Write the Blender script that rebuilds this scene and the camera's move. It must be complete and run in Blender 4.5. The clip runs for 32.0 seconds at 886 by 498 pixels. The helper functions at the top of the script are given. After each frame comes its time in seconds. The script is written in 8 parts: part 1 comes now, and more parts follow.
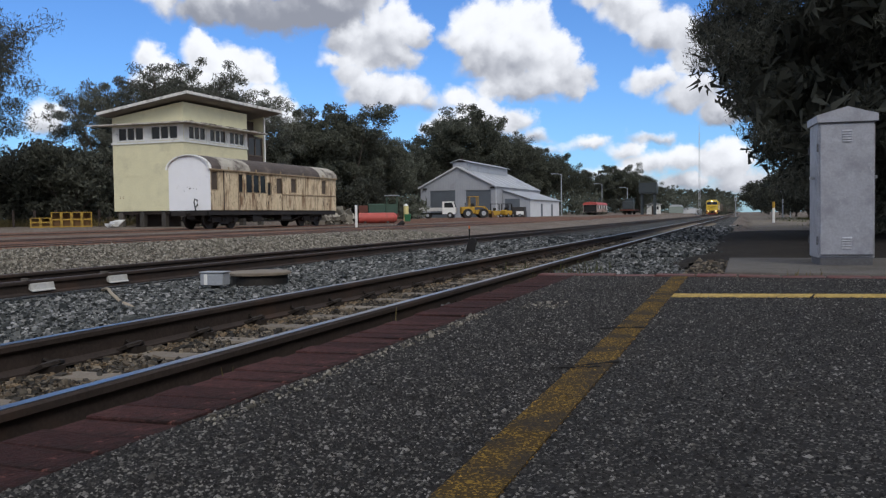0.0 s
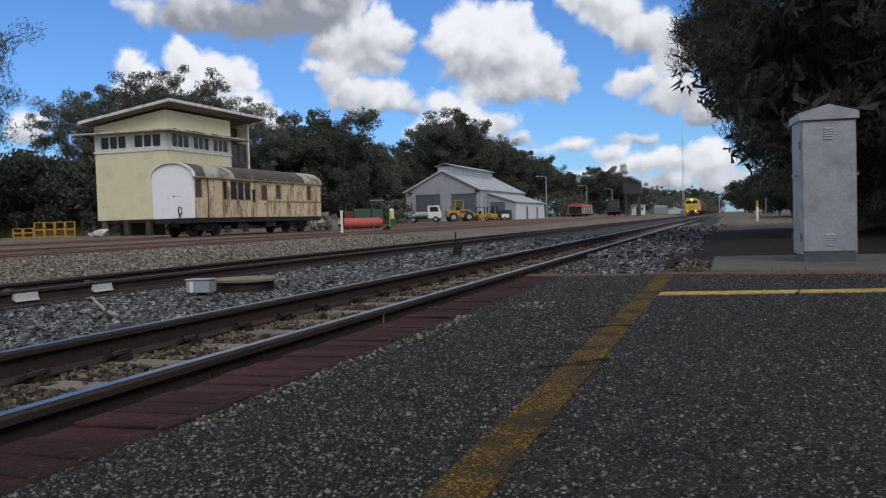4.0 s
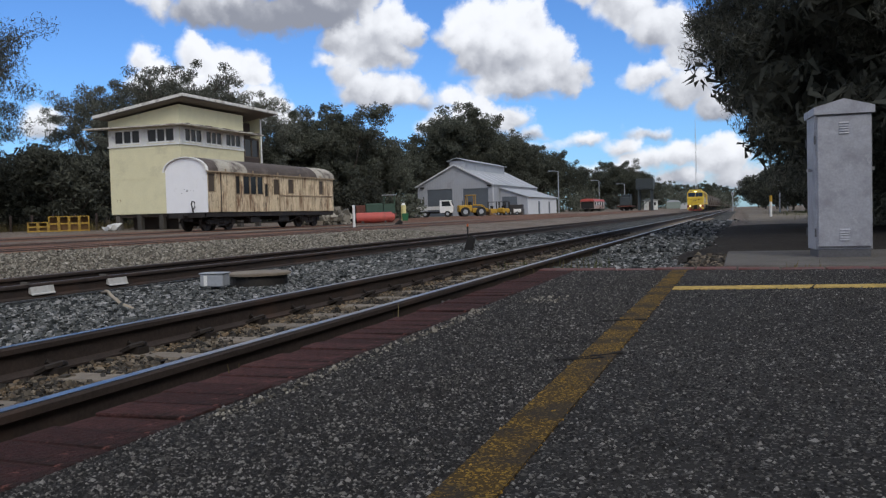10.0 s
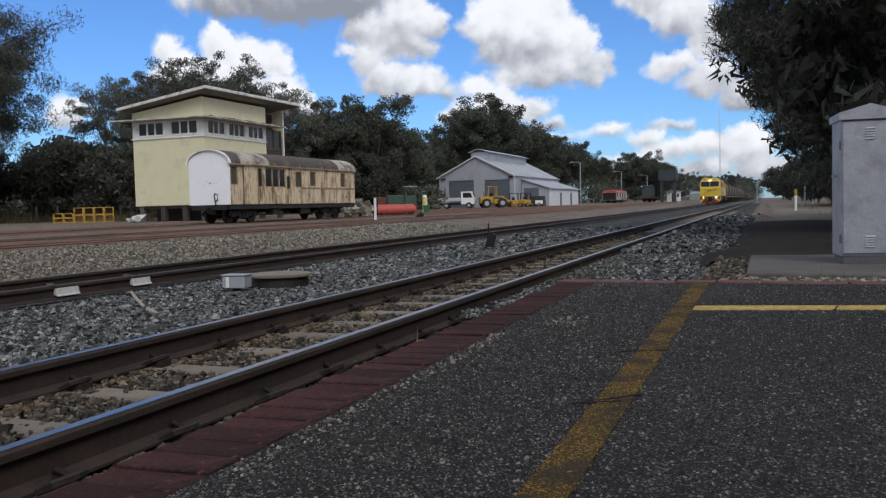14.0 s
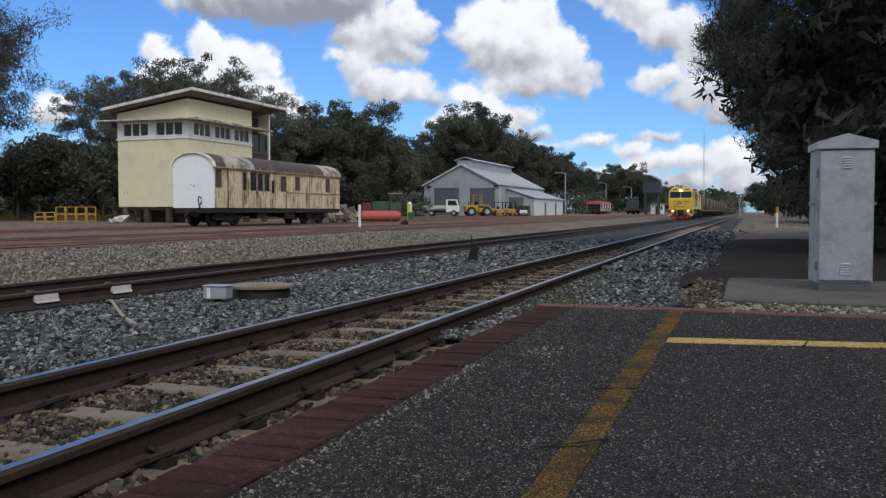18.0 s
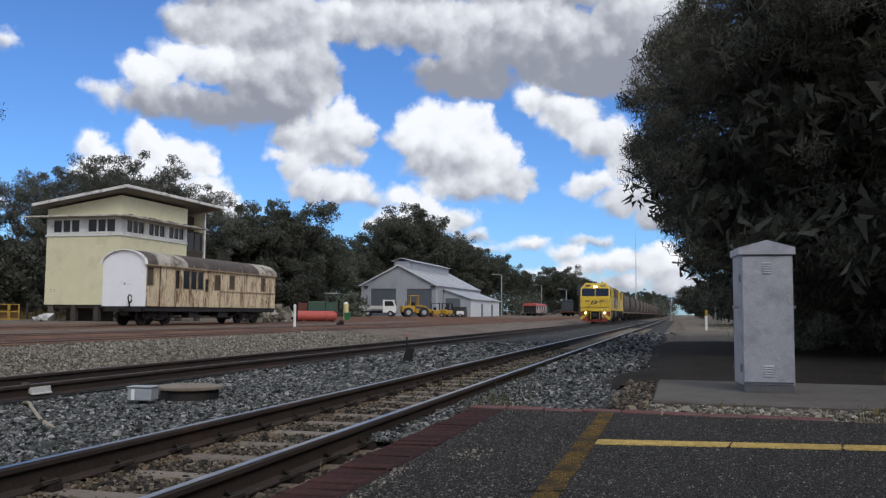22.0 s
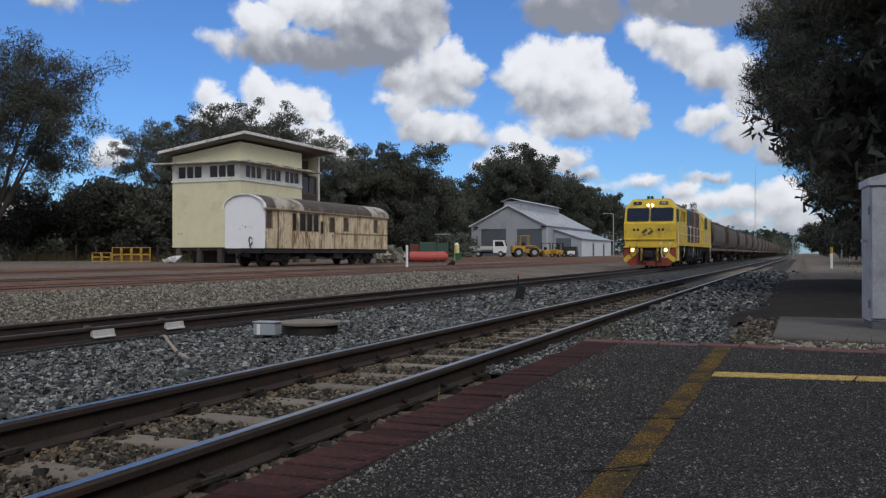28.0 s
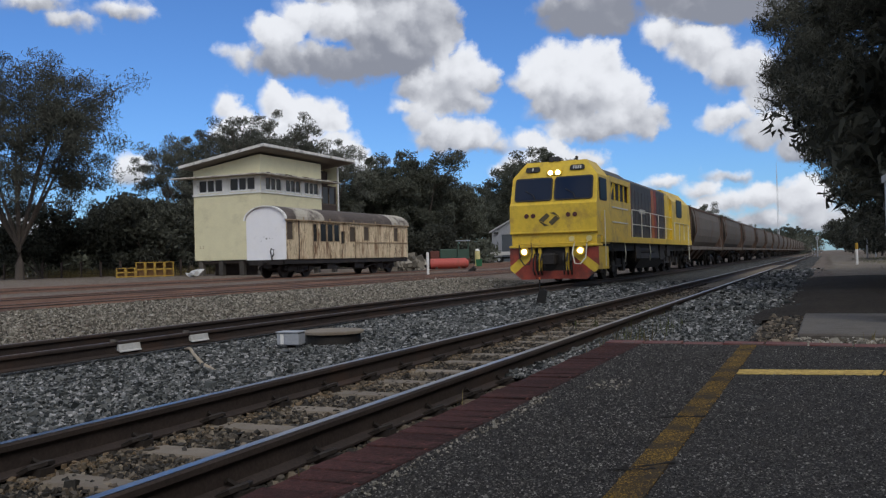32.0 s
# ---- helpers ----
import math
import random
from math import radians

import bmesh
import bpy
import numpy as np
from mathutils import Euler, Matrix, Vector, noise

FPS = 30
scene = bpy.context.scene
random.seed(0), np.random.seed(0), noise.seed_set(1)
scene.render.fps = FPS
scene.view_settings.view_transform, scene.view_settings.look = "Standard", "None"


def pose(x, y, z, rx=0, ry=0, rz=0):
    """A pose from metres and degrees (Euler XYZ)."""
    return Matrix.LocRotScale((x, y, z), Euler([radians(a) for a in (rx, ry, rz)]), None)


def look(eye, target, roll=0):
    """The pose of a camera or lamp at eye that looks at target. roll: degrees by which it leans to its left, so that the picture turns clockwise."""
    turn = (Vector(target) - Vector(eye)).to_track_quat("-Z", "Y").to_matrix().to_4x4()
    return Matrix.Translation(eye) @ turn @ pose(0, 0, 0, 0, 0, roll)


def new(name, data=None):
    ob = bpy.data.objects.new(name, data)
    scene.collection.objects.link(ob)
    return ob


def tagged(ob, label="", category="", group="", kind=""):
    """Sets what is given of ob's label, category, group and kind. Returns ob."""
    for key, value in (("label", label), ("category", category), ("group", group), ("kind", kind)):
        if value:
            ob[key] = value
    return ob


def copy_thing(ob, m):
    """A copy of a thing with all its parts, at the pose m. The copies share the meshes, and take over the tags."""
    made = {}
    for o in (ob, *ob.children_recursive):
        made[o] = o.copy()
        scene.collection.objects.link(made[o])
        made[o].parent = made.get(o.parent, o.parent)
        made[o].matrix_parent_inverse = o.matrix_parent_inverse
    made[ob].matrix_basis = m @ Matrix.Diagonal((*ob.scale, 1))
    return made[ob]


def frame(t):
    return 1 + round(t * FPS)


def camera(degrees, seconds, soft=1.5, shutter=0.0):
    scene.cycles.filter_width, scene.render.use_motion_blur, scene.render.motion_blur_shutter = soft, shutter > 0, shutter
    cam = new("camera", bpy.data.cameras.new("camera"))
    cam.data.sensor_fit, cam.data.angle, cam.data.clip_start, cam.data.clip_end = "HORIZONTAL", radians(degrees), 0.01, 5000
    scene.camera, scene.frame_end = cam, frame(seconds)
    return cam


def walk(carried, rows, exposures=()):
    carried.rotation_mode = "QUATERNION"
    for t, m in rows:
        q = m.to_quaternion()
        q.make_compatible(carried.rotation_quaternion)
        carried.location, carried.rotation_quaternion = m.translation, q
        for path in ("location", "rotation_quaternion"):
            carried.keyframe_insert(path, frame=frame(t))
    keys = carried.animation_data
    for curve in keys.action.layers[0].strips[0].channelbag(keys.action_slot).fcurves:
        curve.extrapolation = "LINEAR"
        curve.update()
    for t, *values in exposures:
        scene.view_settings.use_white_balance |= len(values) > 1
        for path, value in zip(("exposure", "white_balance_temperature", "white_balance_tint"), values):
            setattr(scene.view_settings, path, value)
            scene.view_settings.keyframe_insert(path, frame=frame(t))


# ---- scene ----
cam = camera(55.16, 32.0, soft=1.3)
# seconds, eye, yaw to the left of the track, pitch up, roll
PATH = [
    (0, (0.093, -0.012, 0.416), 19.55, -2.21, -0.80),
    (0.5, (0.088, -0.022, 0.406), 19.57, -1.90, -0.88),
    (1, (0.084, -0.006, 0.404), 20.02, -1.92, -0.77),
    (1.5, (0.094, 0.000, 0.418), 20.63, -1.51, -3.72),
    (2, (0.101, -0.015, 0.416), 19.82, 0.09, -3.94),
    (2.5, (0.093, -0.013, 0.410), 20.18, -1.70, -3.33),
    (3, (0.093, -0.007, 0.410), 20.09, -2.21, -2.80),
    (3.5, (0.092, -0.008, 0.407), 19.18, -1.75, -2.13),
    (5.5, (0.083, -0.029, 0.406), 18.18, -2.68, -1.50),
    (6, (0.085, -0.033, 0.406), 19.14, -1.91, -1.51),
    (6.5, (0.095, -0.020, 0.411), 18.70, -0.91, -2.87),
    (7, (0.085, -0.036, 0.411), 17.32, -2.33, -3.82),
    (7.5, (0.086, -0.023, 0.408), 19.25, -2.75, -2.82),
    (8, (0.088, -0.026, 0.409), 19.00, -2.70, -2.67),
    (8.5, (0.084, -0.014, 0.407), 18.71, -2.30, -2.00),
    (9, (0.084, -0.032, 0.405), 18.77, -2.11, -1.68),
    (9.5, (0.084, -0.024, 0.404), 19.27, -2.28, -1.51),
    (10, (0.083, -0.029, 0.404), 19.41, -2.29, -1.63),
    (10.5, (0.087, -0.034, 0.409), 19.36, -2.20, -1.95),
    (11, (0.087, -0.038, 0.405), 19.39, -1.87, -2.24),
    (11.5, (0.086, -0.029, 0.405), 19.36, -1.67, -2.27),
    (12, (0.088, -0.033, 0.405), 19.91, -1.83, -1.59),
    (12.5, (0.087, -0.038, 0.406), 19.68, -1.34, -1.68),
    (13, (0.089, -0.036, 0.403), 19.63, -1.30, -1.76),
    (13.5, (0.086, -0.035, 0.405), 19.64, -1.92, -1.44),
    (14, (0.094, -0.022, 0.546), 20.86, -2.91, -1.46),
    (14.5, (0.161, -0.038, 0.654), 15.94, -1.72, 0.82),
    (16.5, (0.151, -0.056, 0.659), 17.45, -0.45, -0.19),
    (17, (0.153, -0.059, 0.658), 17.75, 1.00, 0.27),
    (17.5, (0.134, -0.035, 0.644), 17.38, -2.64, 0.76),
    (18, (0.134, -0.060, 0.655), 19.77, -2.48, -0.04),
    (18.5, (0.141, -0.063, 0.655), 19.34, -0.17, -1.70),
    (19, (0.117, -0.038, 0.637), 19.41, -2.74, 2.51),
    (19.5, (0.129, -0.065, 0.641), 17.80, -0.60, 2.31),
    (20, (0.133, -0.067, 0.646), 16.27, -1.46, 1.70),
    (20.5, (0.129, -0.059, 0.644), 15.38, -0.40, 1.40),
    (21, (0.150, -0.072, 0.642), 15.30, 1.02, 1.56),
    (21.5, (0.171, -0.076, 0.651), 14.08, 3.27, 1.07),
    (22, (0.174, -0.081, 0.654), 15.56, 4.33, 0.42),
    (22.5, (0.162, -0.070, 0.646), 15.52, 0.45, 0.06),
    (23, (0.171, -0.068, 0.650), 16.96, 0.11, -0.31),
    (23.5, (0.163, -0.067, 0.644), 17.77, -0.42, -0.64),
    (24, (0.170, -0.075, 0.639), 18.29, -0.23, -0.24),
    (24.5, (0.181, -0.104, 0.617), 20.62, 0.21, -0.82),
    (25, (0.179, -0.084, 0.616), 21.38, -2.17, -0.08),
    (25.5, (0.179, -0.089, 0.623), 21.82, -1.42, -0.12),
    (27.5, (0.184, -0.108, 0.615), 22.39, 0.86, 0.42),
    (28, (0.173, -0.130, 0.616), 22.95, 0.30, -0.02),
    (28.5, (0.186, -0.132, 0.620), 23.96, 0.28, -0.53),
    (29, (0.187, -0.130, 0.620), 24.04, 0.49, -0.63),
    (29.5, (0.188, -0.121, 0.614), 23.95, 0.00, -0.56),
    (30, (0.192, -0.125, 0.615), 23.91, 0.39, -0.72),
    (30.5, (0.192, -0.123, 0.616), 23.91, 0.36, -1.00),
    (31, (0.196, -0.129, 0.618), 24.16, 0.49, -1.39),
    (31.5, (0.196, -0.127, 0.619), 24.27, 0.80, -1.55),
    (32, (0.183, -0.142, 0.605), 24.34, 0.78, -1.55),
]


def aim(eye, yaw, pitch, roll):
    way = Vector((-math.sin(radians(yaw)) * math.cos(radians(pitch)), math.cos(radians(yaw)) * math.cos(radians(pitch)), math.sin(radians(pitch))))
    return look(eye, Vector(eye) + way, roll)


walk(cam, [(t, aim(*row)) for t, *row in PATH], exposures=((0.0, 0.18), (1.0, 0.12), (2.0, -0.06), (3.5, 0.0), (6.0, 0.06), (8.0, 0.08), (11.0, 0.17), (13.0, 0.13), (18.0, 0.16), (22.0, 0.16), (25.0, 0.12), (28.0, -0.04), (32.0, -0.03)))

# ---- sky, sun ----
SUN_AZ, SUN_EL = -48.0, 43.0   # degrees from +x towards +y; height
world = bpy.data.worlds.new("sky")
scene.world = world
world.use_nodes = True


def build_sky():
    nt = world.node_tree
    nodes, links = nt.nodes, nt.links
    nodes.clear()
    outn = nodes.new("ShaderNodeOutputWorld")
    bg = nodes.new("ShaderNodeBackground")
    bg.inputs["Strength"].default_value = 1.0
    links.new(bg.outputs["Background"], outn.inputs["Surface"])
    sky = nodes.new("ShaderNodeTexSky")
    sky.sky_type = "NISHITA"
    sky.sun_disc = False
    sky.sun_elevation = radians(SUN_EL)
    sky.sun_rotation = radians(90 - SUN_AZ)
    sky.air_density, sky.dust_density, sky.ozone_density = 1.0, 0.4, 2.0
    blue = nodes.new("ShaderNodeVectorMath")
    blue.operation = "MULTIPLY"
    blue.inputs[1].default_value = SKY_GAIN
    links.new(sky.outputs["Color"], blue.inputs[0])
    tc = nodes.new("ShaderNodeTexCoord")

    def math_node(op, a, b=None, c=None):
        n = nodes.new("ShaderNodeMath")
        n.operation = op
        for i, v in enumerate((a, b, c)):
            if v is None:
                continue
            if isinstance(v, (int, float)):
                n.inputs[i].default_value = v
            else:
                links.new(v, n.inputs[i])
        return n.outputs[0]

    sep = nodes.new("ShaderNodeSeparateXYZ")
    links.new(tc.outputs["Generated"], sep.inputs[0])
    X, Y, Z = sep.outputs
    # bearing to the left of the track and height, in degrees
    az = math_node("MULTIPLY", math_node("ARCTAN2", math_node("MULTIPLY", X, -1.0), Y), 57.2958)
    el = math_node("MULTIPLY", math_node("ARCSINE", Z), 57.2958)
    comb = nodes.new("ShaderNodeCombineXYZ")
    links.new(az, comb.inputs[0])
    links.new(el, comb.inputs[1])
    place = comb.outputs[0]

    def vec(op, a, b=None, c=None, out=0):
        n = nodes.new("ShaderNodeVectorMath")
        n.operation = op
        for i, v in enumerate((a, b, c)):
            if v is None:
                continue
            if isinstance(v, tuple):
                n.inputs[i].default_value = v
            else:
                links.new(v, n.inputs[i])
        return n.outputs[out]

    def cloud_noise(where, size, detail, rough=0.6):
        n = nodes.new("ShaderNodeTexNoise")
        n.inputs["Scale"].default_value, n.inputs["Detail"].default_value, n.inputs["Roughness"].default_value = 1 / size, detail, rough
        links.new(where, n.inputs["Vector"])
        return n

    def puffs(where, size):
        n = nodes.new("ShaderNodeTexVoronoi")
        n.feature = "SMOOTH_F1"
        n.inputs["Scale"].default_value, n.inputs["Smoothness"].default_value = 1 / size, 0.35
        n.inputs["Detail"].default_value, n.inputs["Roughness"].default_value = 1.0, 0.4
        links.new(where, n.inputs["Vector"])
        return n.outputs["Distance"]

    # crinkle the outlines at two scales
    broad = cloud_noise(place, 2.6, 4)
    fine = cloud_noise(place, 0.8, 7, 0.65)
    bent = vec("MULTIPLY_ADD", broad.outputs["Color"], (1.7, 1.4, 0.0), place)
    bent = vec("MULTIPLY_ADD", fine.outputs["Color"], (0.7, 0.6, 0.0), bent)
    bent = vec("ADD", bent, (-1.2, -1.0, 0.0))
    deep, weight, grey = None, None, None
    for a, e, w, h, g in CLOUDS:
        r = vec("MULTIPLY_ADD", bent, (1 / w, 1 / h, 0.0), (-a / w, -e / h, 0.0))
        size = min(w, h, 2.4)
        d = math_node("MULTIPLY_ADD", vec("LENGTH", r, out=1), -size, size)
        deep = d if deep is None else math_node("MAXIMUM", deep, d)
        k = math_node("POWER", math_node("MAXIMUM", math_node("ADD", d, 0.7), 0.0), 3.0)
        own = math_node("ADD", vec("DOT_PRODUCT", r, (0.0, -0.36, 0.0), out=1), g)
        grey = math_node("MULTIPLY", k, own) if grey is None else math_node("MULTIPLY_ADD", k, own, grey)
        weight = k if weight is None else math_node("ADD", weight, k)
    # elsewhere, out of view, an added broken field of heaps at the same height
    wide = cloud_noise(place, 18.0, 6, 0.5)
    away = nodes.new("ShaderNodeMapRange")
    away.inputs["From Min"].default_value, away.inputs["From Max"].default_value = 34.0, 46.0
    links.new(math_node("ABSOLUTE", math_node("SUBTRACT", az, 15.0)), away.inputs["Value"])
    high = nodes.new("ShaderNodeMapRange")
    high.inputs["From Min"].default_value, high.inputs["From Max"].default_value = 22.0, 28.0
    links.new(el, high.inputs["Value"])
    other = math_node("SUBTRACT", math_node("MULTIPLY", math_node("SUBTRACT", wide.outputs["Fac"], 0.44), 9.0),
                      math_node("MULTIPLY", math_node("SUBTRACT", 1.0, math_node("MAXIMUM", away.outputs[0], high.outputs[0])), 9.0))
    deep = math_node("MAXIMUM", deep, other)
    heads = puffs(bent, 1.5)
    dens = math_node("ADD", deep, math_node("MULTIPLY_ADD", heads, -0.62, 0.55))
    dens = math_node("ADD", dens, math_node("MULTIPLY_ADD", fine.outputs["Fac"], 0.4, -0.2))
    cover = nodes.new("ShaderNodeMapRange")
    cover.interpolation_type = "SMOOTHSTEP"
    cover.inputs["From Min"].default_value, cover.inputs["From Max"].default_value = -0.16, 0.46
    links.new(dens, cover.inputs["Value"])
    # tone: white heads lit from above, grey undersides
    tone = math_node("DIVIDE", grey, math_node("ADD", weight, 0.02))
    # the unseen field overhead is greyed further to dim the skylight
    tone = math_node("ADD", tone, math_node("MULTIPLY", high.outputs[0], 0.3))
    lit_side = puffs(vec("ADD", bent, (-0.4, 0.7, 0.0)), 1.5)
    tone = math_node("ADD", tone, math_node("MULTIPLY", math_node("SUBTRACT", heads, lit_side), 0.28))
    tone = math_node("ADD", tone, math_node("MULTIPLY_ADD", broad.outputs["Fac"], -0.7, 0.36))
    shade = nodes.new("ShaderNodeMapRange")
    shade.interpolation_type = "SMOOTHSTEP"
    shade.inputs["From Min"].default_value, shade.inputs["From Max"].default_value = -0.12, 0.88
    links.new(tone, shade.inputs["Value"])
    ramp = nodes.new("ShaderNodeMix")
    ramp.data_type = "RGBA"
    ramp.inputs["A"].default_value, ramp.inputs["B"].default_value = (*CLOUD_LIT, 1), (*CLOUD_GREY, 1)
    links.new(shade.outputs[0], ramp.inputs["Factor"])
    mixc = nodes.new("ShaderNodeMix")
    mixc.data_type = "RGBA"
    links.new(cover.outputs[0], mixc.inputs["Factor"])
    links.new(blue.outputs["Vector"], mixc.inputs["A"])
    links.new(ramp.outputs["Result"], mixc.inputs["B"])
    links.new(mixc.outputs["Result"], bg.inputs["Color"])


SKY_GAIN = (0.050, 0.080, 0.125)
CLOUD_LIT, CLOUD_GREY = (0.85, 0.875, 0.93), (0.265, 0.285, 0.345)
# bright heaps over the signal box: bearing, height, half width, half height, greyness
LOW_WHITE = [(38.6, 10.3, 0.9, 1.2, 0), (37.7, 8.8, 1.7, 1.4, 0.05), (35.1, 10.8, 1.4, 1.3, 0), (33.7, 9.8, 1.8, 1.6, 0.05), (31.9, 9.6, 1.4, 1.2, 0.05), (35.3, 8.3, 3.8, 1.4, 0.1), (31.1, 7.6, 2.0, 1.3, 0.1), (29.5, 6.7, 1.3, 0.7, 0.15)]
# the long grey-bottomed cloud: bearing, height, half width, half height, greyness
LONG_GREY = [(37.4, 13.8, 1.4, 0.8, 0.25), (35.2, 15.0, 1.9, 1.3, 0.1), (33.1, 16.0, 2.2, 1.2, 0.02), (30.6, 15.8, 2.9, 1.4, 0.15), (27.7, 15.3, 3.4, 2.3, 0.5), (24.9, 15.8, 2.3, 2.7, 0.5), (33.8, 13.4, 3.4, 1.1, 0.55), (29.5, 13.2, 4.1, 1.3, 0.85), (26.5, 13.5, 2.6, 1.5, 0.8), (32.1, 18.4, 2.4, 1.5, 0.45), (29.2, 18.3, 3.2, 2.1, 0.4), (25.9, 18.9, 2.5, 2.2, 0.5), (30.4, 21.3, 4.5, 2.0, 0.45)]
# the tall broken heap: bearing, height, half width, half height, greyness
TALL_HEAP = [(24.2, 13.4, 1.1, 1.5, 0.05), (22.7, 12.6, 2.0, 1.6, 0.12), (21.2, 12.0, 1.2, 1.1, 0.25), (25.0, 11.7, 2.2, 1.5, 0.35), (26.3, 10.4, 1.2, 0.7, 0), (23.4, 10.7, 2.6, 1.4, 0.35), (23.8, 8.6, 2.7, 1.1, 0.25), (21.9, 8.3, 2.0, 1.0, 0.25), (20.5, 7.7, 1.1, 0.5, 0.3), (25.7, 9.3, 1.3, 0.9, 0.3)]
# the biggest white heap: bearing, height, half width, half height, greyness
BIG_HEAP = [(16.4, 12.9, 2.0, 1.5, 0), (17.7, 11.7, 1.5, 1.5, 0.1), (14.2, 12.0, 2.6, 2.2, 0.05), (12.3, 10.5, 2.2, 2.0, 0.1), (15.4, 10.3, 3.1, 1.7, 0.35), (11.3, 8.9, 1.7, 1.3, 0.3), (13.8, 8.5, 3.6, 1.1, 0.3), (18.7, 11.7, 1.0, 0.9, 0.25), (10.0, 9.1, 0.8, 0.9, 0.35)]
# small heaps under it: bearing, height, half width, half height, greyness
SMALL_HEAP = [(18.2, 7.8, 1.3, 0.7, 0.05), (16.9, 6.8, 2.3, 1.1, 0.15), (15.0, 6.4, 1.5, 0.8, 0.3), (19.2, 5.9, 1.5, 0.8, 0.2), (13.4, 5.3, 1.1, 0.4, 0.4), (13.0, 4.4, 1.0, 0.3, 0.3)]
# the high grey sheet: bearing, height, half width, half height, greyness
HIGH_GREY = [(22.8, 19.4, 2.3, 1.6, 0.3), (19.0, 19.4, 3.7, 1.9, 0.4), (15.0, 18.8, 3.5, 2.0, 0.4), (13.9, 16.0, 3.5, 1.7, 0.8), (10.4, 18.9, 4.6, 2.8, 0.45), (7.3, 17.4, 4.2, 2.8, 0.65), (4.3, 16.2, 3.7, 2.1, 0.85), (1.7, 18.9, 4.3, 3.1, 0.5), (16.4, 16.4, 1.5, 0.9, 0.7), (19.0, 22.0, 5.9, 2.0, 0.45), (9.2, 22.4, 8.3, 2.7, 0.5)]
# its ragged lower end: bearing, height, half width, half height, greyness
SHEET_SKIRT = [(9.2, 14.2, 1.8, 1.1, 0.15), (6.9, 13.2, 2.4, 1.5, 0.2), (4.7, 11.6, 2.2, 1.5, 0.25), (2.8, 10.3, 2.2, 1.5, 0.35), (5.5, 8.7, 1.6, 1.0, 0.1), (3.2, 7.7, 2.2, 1.3, 0.35), (1.4, 6.6, 1.8, 1.1, 0.4)]
# small heaps low over the line: bearing, height, half width, half height, greyness
FAR_BANK = [(9.8, 4.7, 1.4, 0.4, 0.2), (5.7, 4.9, 1.1, 0.3, 0.5), (7.3, 4.0, 1.1, 0.6, 0.15), (5.9, 3.2, 1.8, 0.8, 0.25), (3.3, 3.5, 2.1, 1.0, 0.15), (1.1, 3.2, 2.1, 1.5, 0.2), (0.1, 1.9, 2.1, 1.0, 0.35), (4.0, 2.1, 2.2, 0.6, 0.4), (7.4, 2.5, 2.2, 0.5, 0.35)]
# clouds over the gum trees: bearing, height, half width, half height, greyness
WEST = [(45.1, 16.0, 1.7, 0.5, 0.35), (47.9, 15.2, 1.4, 0.5, 0.3), (49.5, 16.0, 1.9, 0.5, 0.4), (44.3, 6.3, 1.4, 1.0, 0.15), (50.7, 2.8, 1.9, 1.0, 0.2)]
CLOUDS = LOW_WHITE + LONG_GREY + TALL_HEAP + BIG_HEAP + SMALL_HEAP + HIGH_GREY + SHEET_SKIRT + FAR_BANK + WEST
build_sky()
sun = new("sun", bpy.data.lights.new("sun", "SUN"))
sun.data.energy, sun.data.angle, sun.data.color = 1.5, radians(28), (1.0, 0.95, 0.87)
sun.matrix_basis = look((0, 0, 30), (-math.cos(radians(SUN_AZ)) * math.cos(radians(SUN_EL)), -math.sin(radians(SUN_AZ)) * math.cos(radians(SUN_EL)), 30 - math.sin(radians(SUN_EL))))
scene.view_settings.exposure = 0.0

# ---- small library ----
def part(name, bm, material, parent=None, label="", smooth=False):
    """Links a bmesh as one mesh object, under a thing or a part."""
    me = bpy.data.meshes.new(name)
    bm.to_mesh(me)
    bm.free()
    me.materials.append(material)
    if smooth:
        me.shade_smooth()
    ob = new(name, me)
    if parent is not None:
        ob.parent = parent
    if label:
        ob["label"] = label
    return ob


def share(ob, name, m, parent=None):
    """Another object on the same mesh."""
    o = new(name, ob.data)
    o.parent = parent
    o.matrix_basis = m
    return o


def empty(name, m=None, **tags):
    ob = new(name)
    ob.empty_display_size = 0.2
    if m is not None:
        ob.matrix_basis = m
    return tagged(ob, **tags)


def bx(bm, x0, x1, y0, y1, z0, z1, bevel=0.0, m=None):
    """Adds a box, with bevelled edges if wanted."""
    vs = [bm.verts.new((x, y, z)) for z in (z0, z1) for x, y in ((x0, y0), (x1, y0), (x1, y1), (x0, y1))]
    fs = [bm.faces.new([vs[i] for i in q]) for q in ((3, 2, 1, 0), (4, 5, 6, 7), (0, 1, 5, 4), (1, 2, 6, 5), (2, 3, 7, 6), (3, 0, 4, 7))]
    out = vs
    if bevel > 0:
        es = {e for f in fs for e in f.edges}
        out = bmesh.ops.bevel(bm, geom=list(es), offset=bevel, segments=1, affect='EDGES', profile=0.5)["verts"]
        out = list({v for v in out} | {v for v in vs if v.is_valid})
    if m is not None:
        bmesh.ops.transform(bm, matrix=m, verts=out)
    return out


def box(*a, **k):
    bm = bmesh.new()
    bx(bm, *a, **k)
    return bm


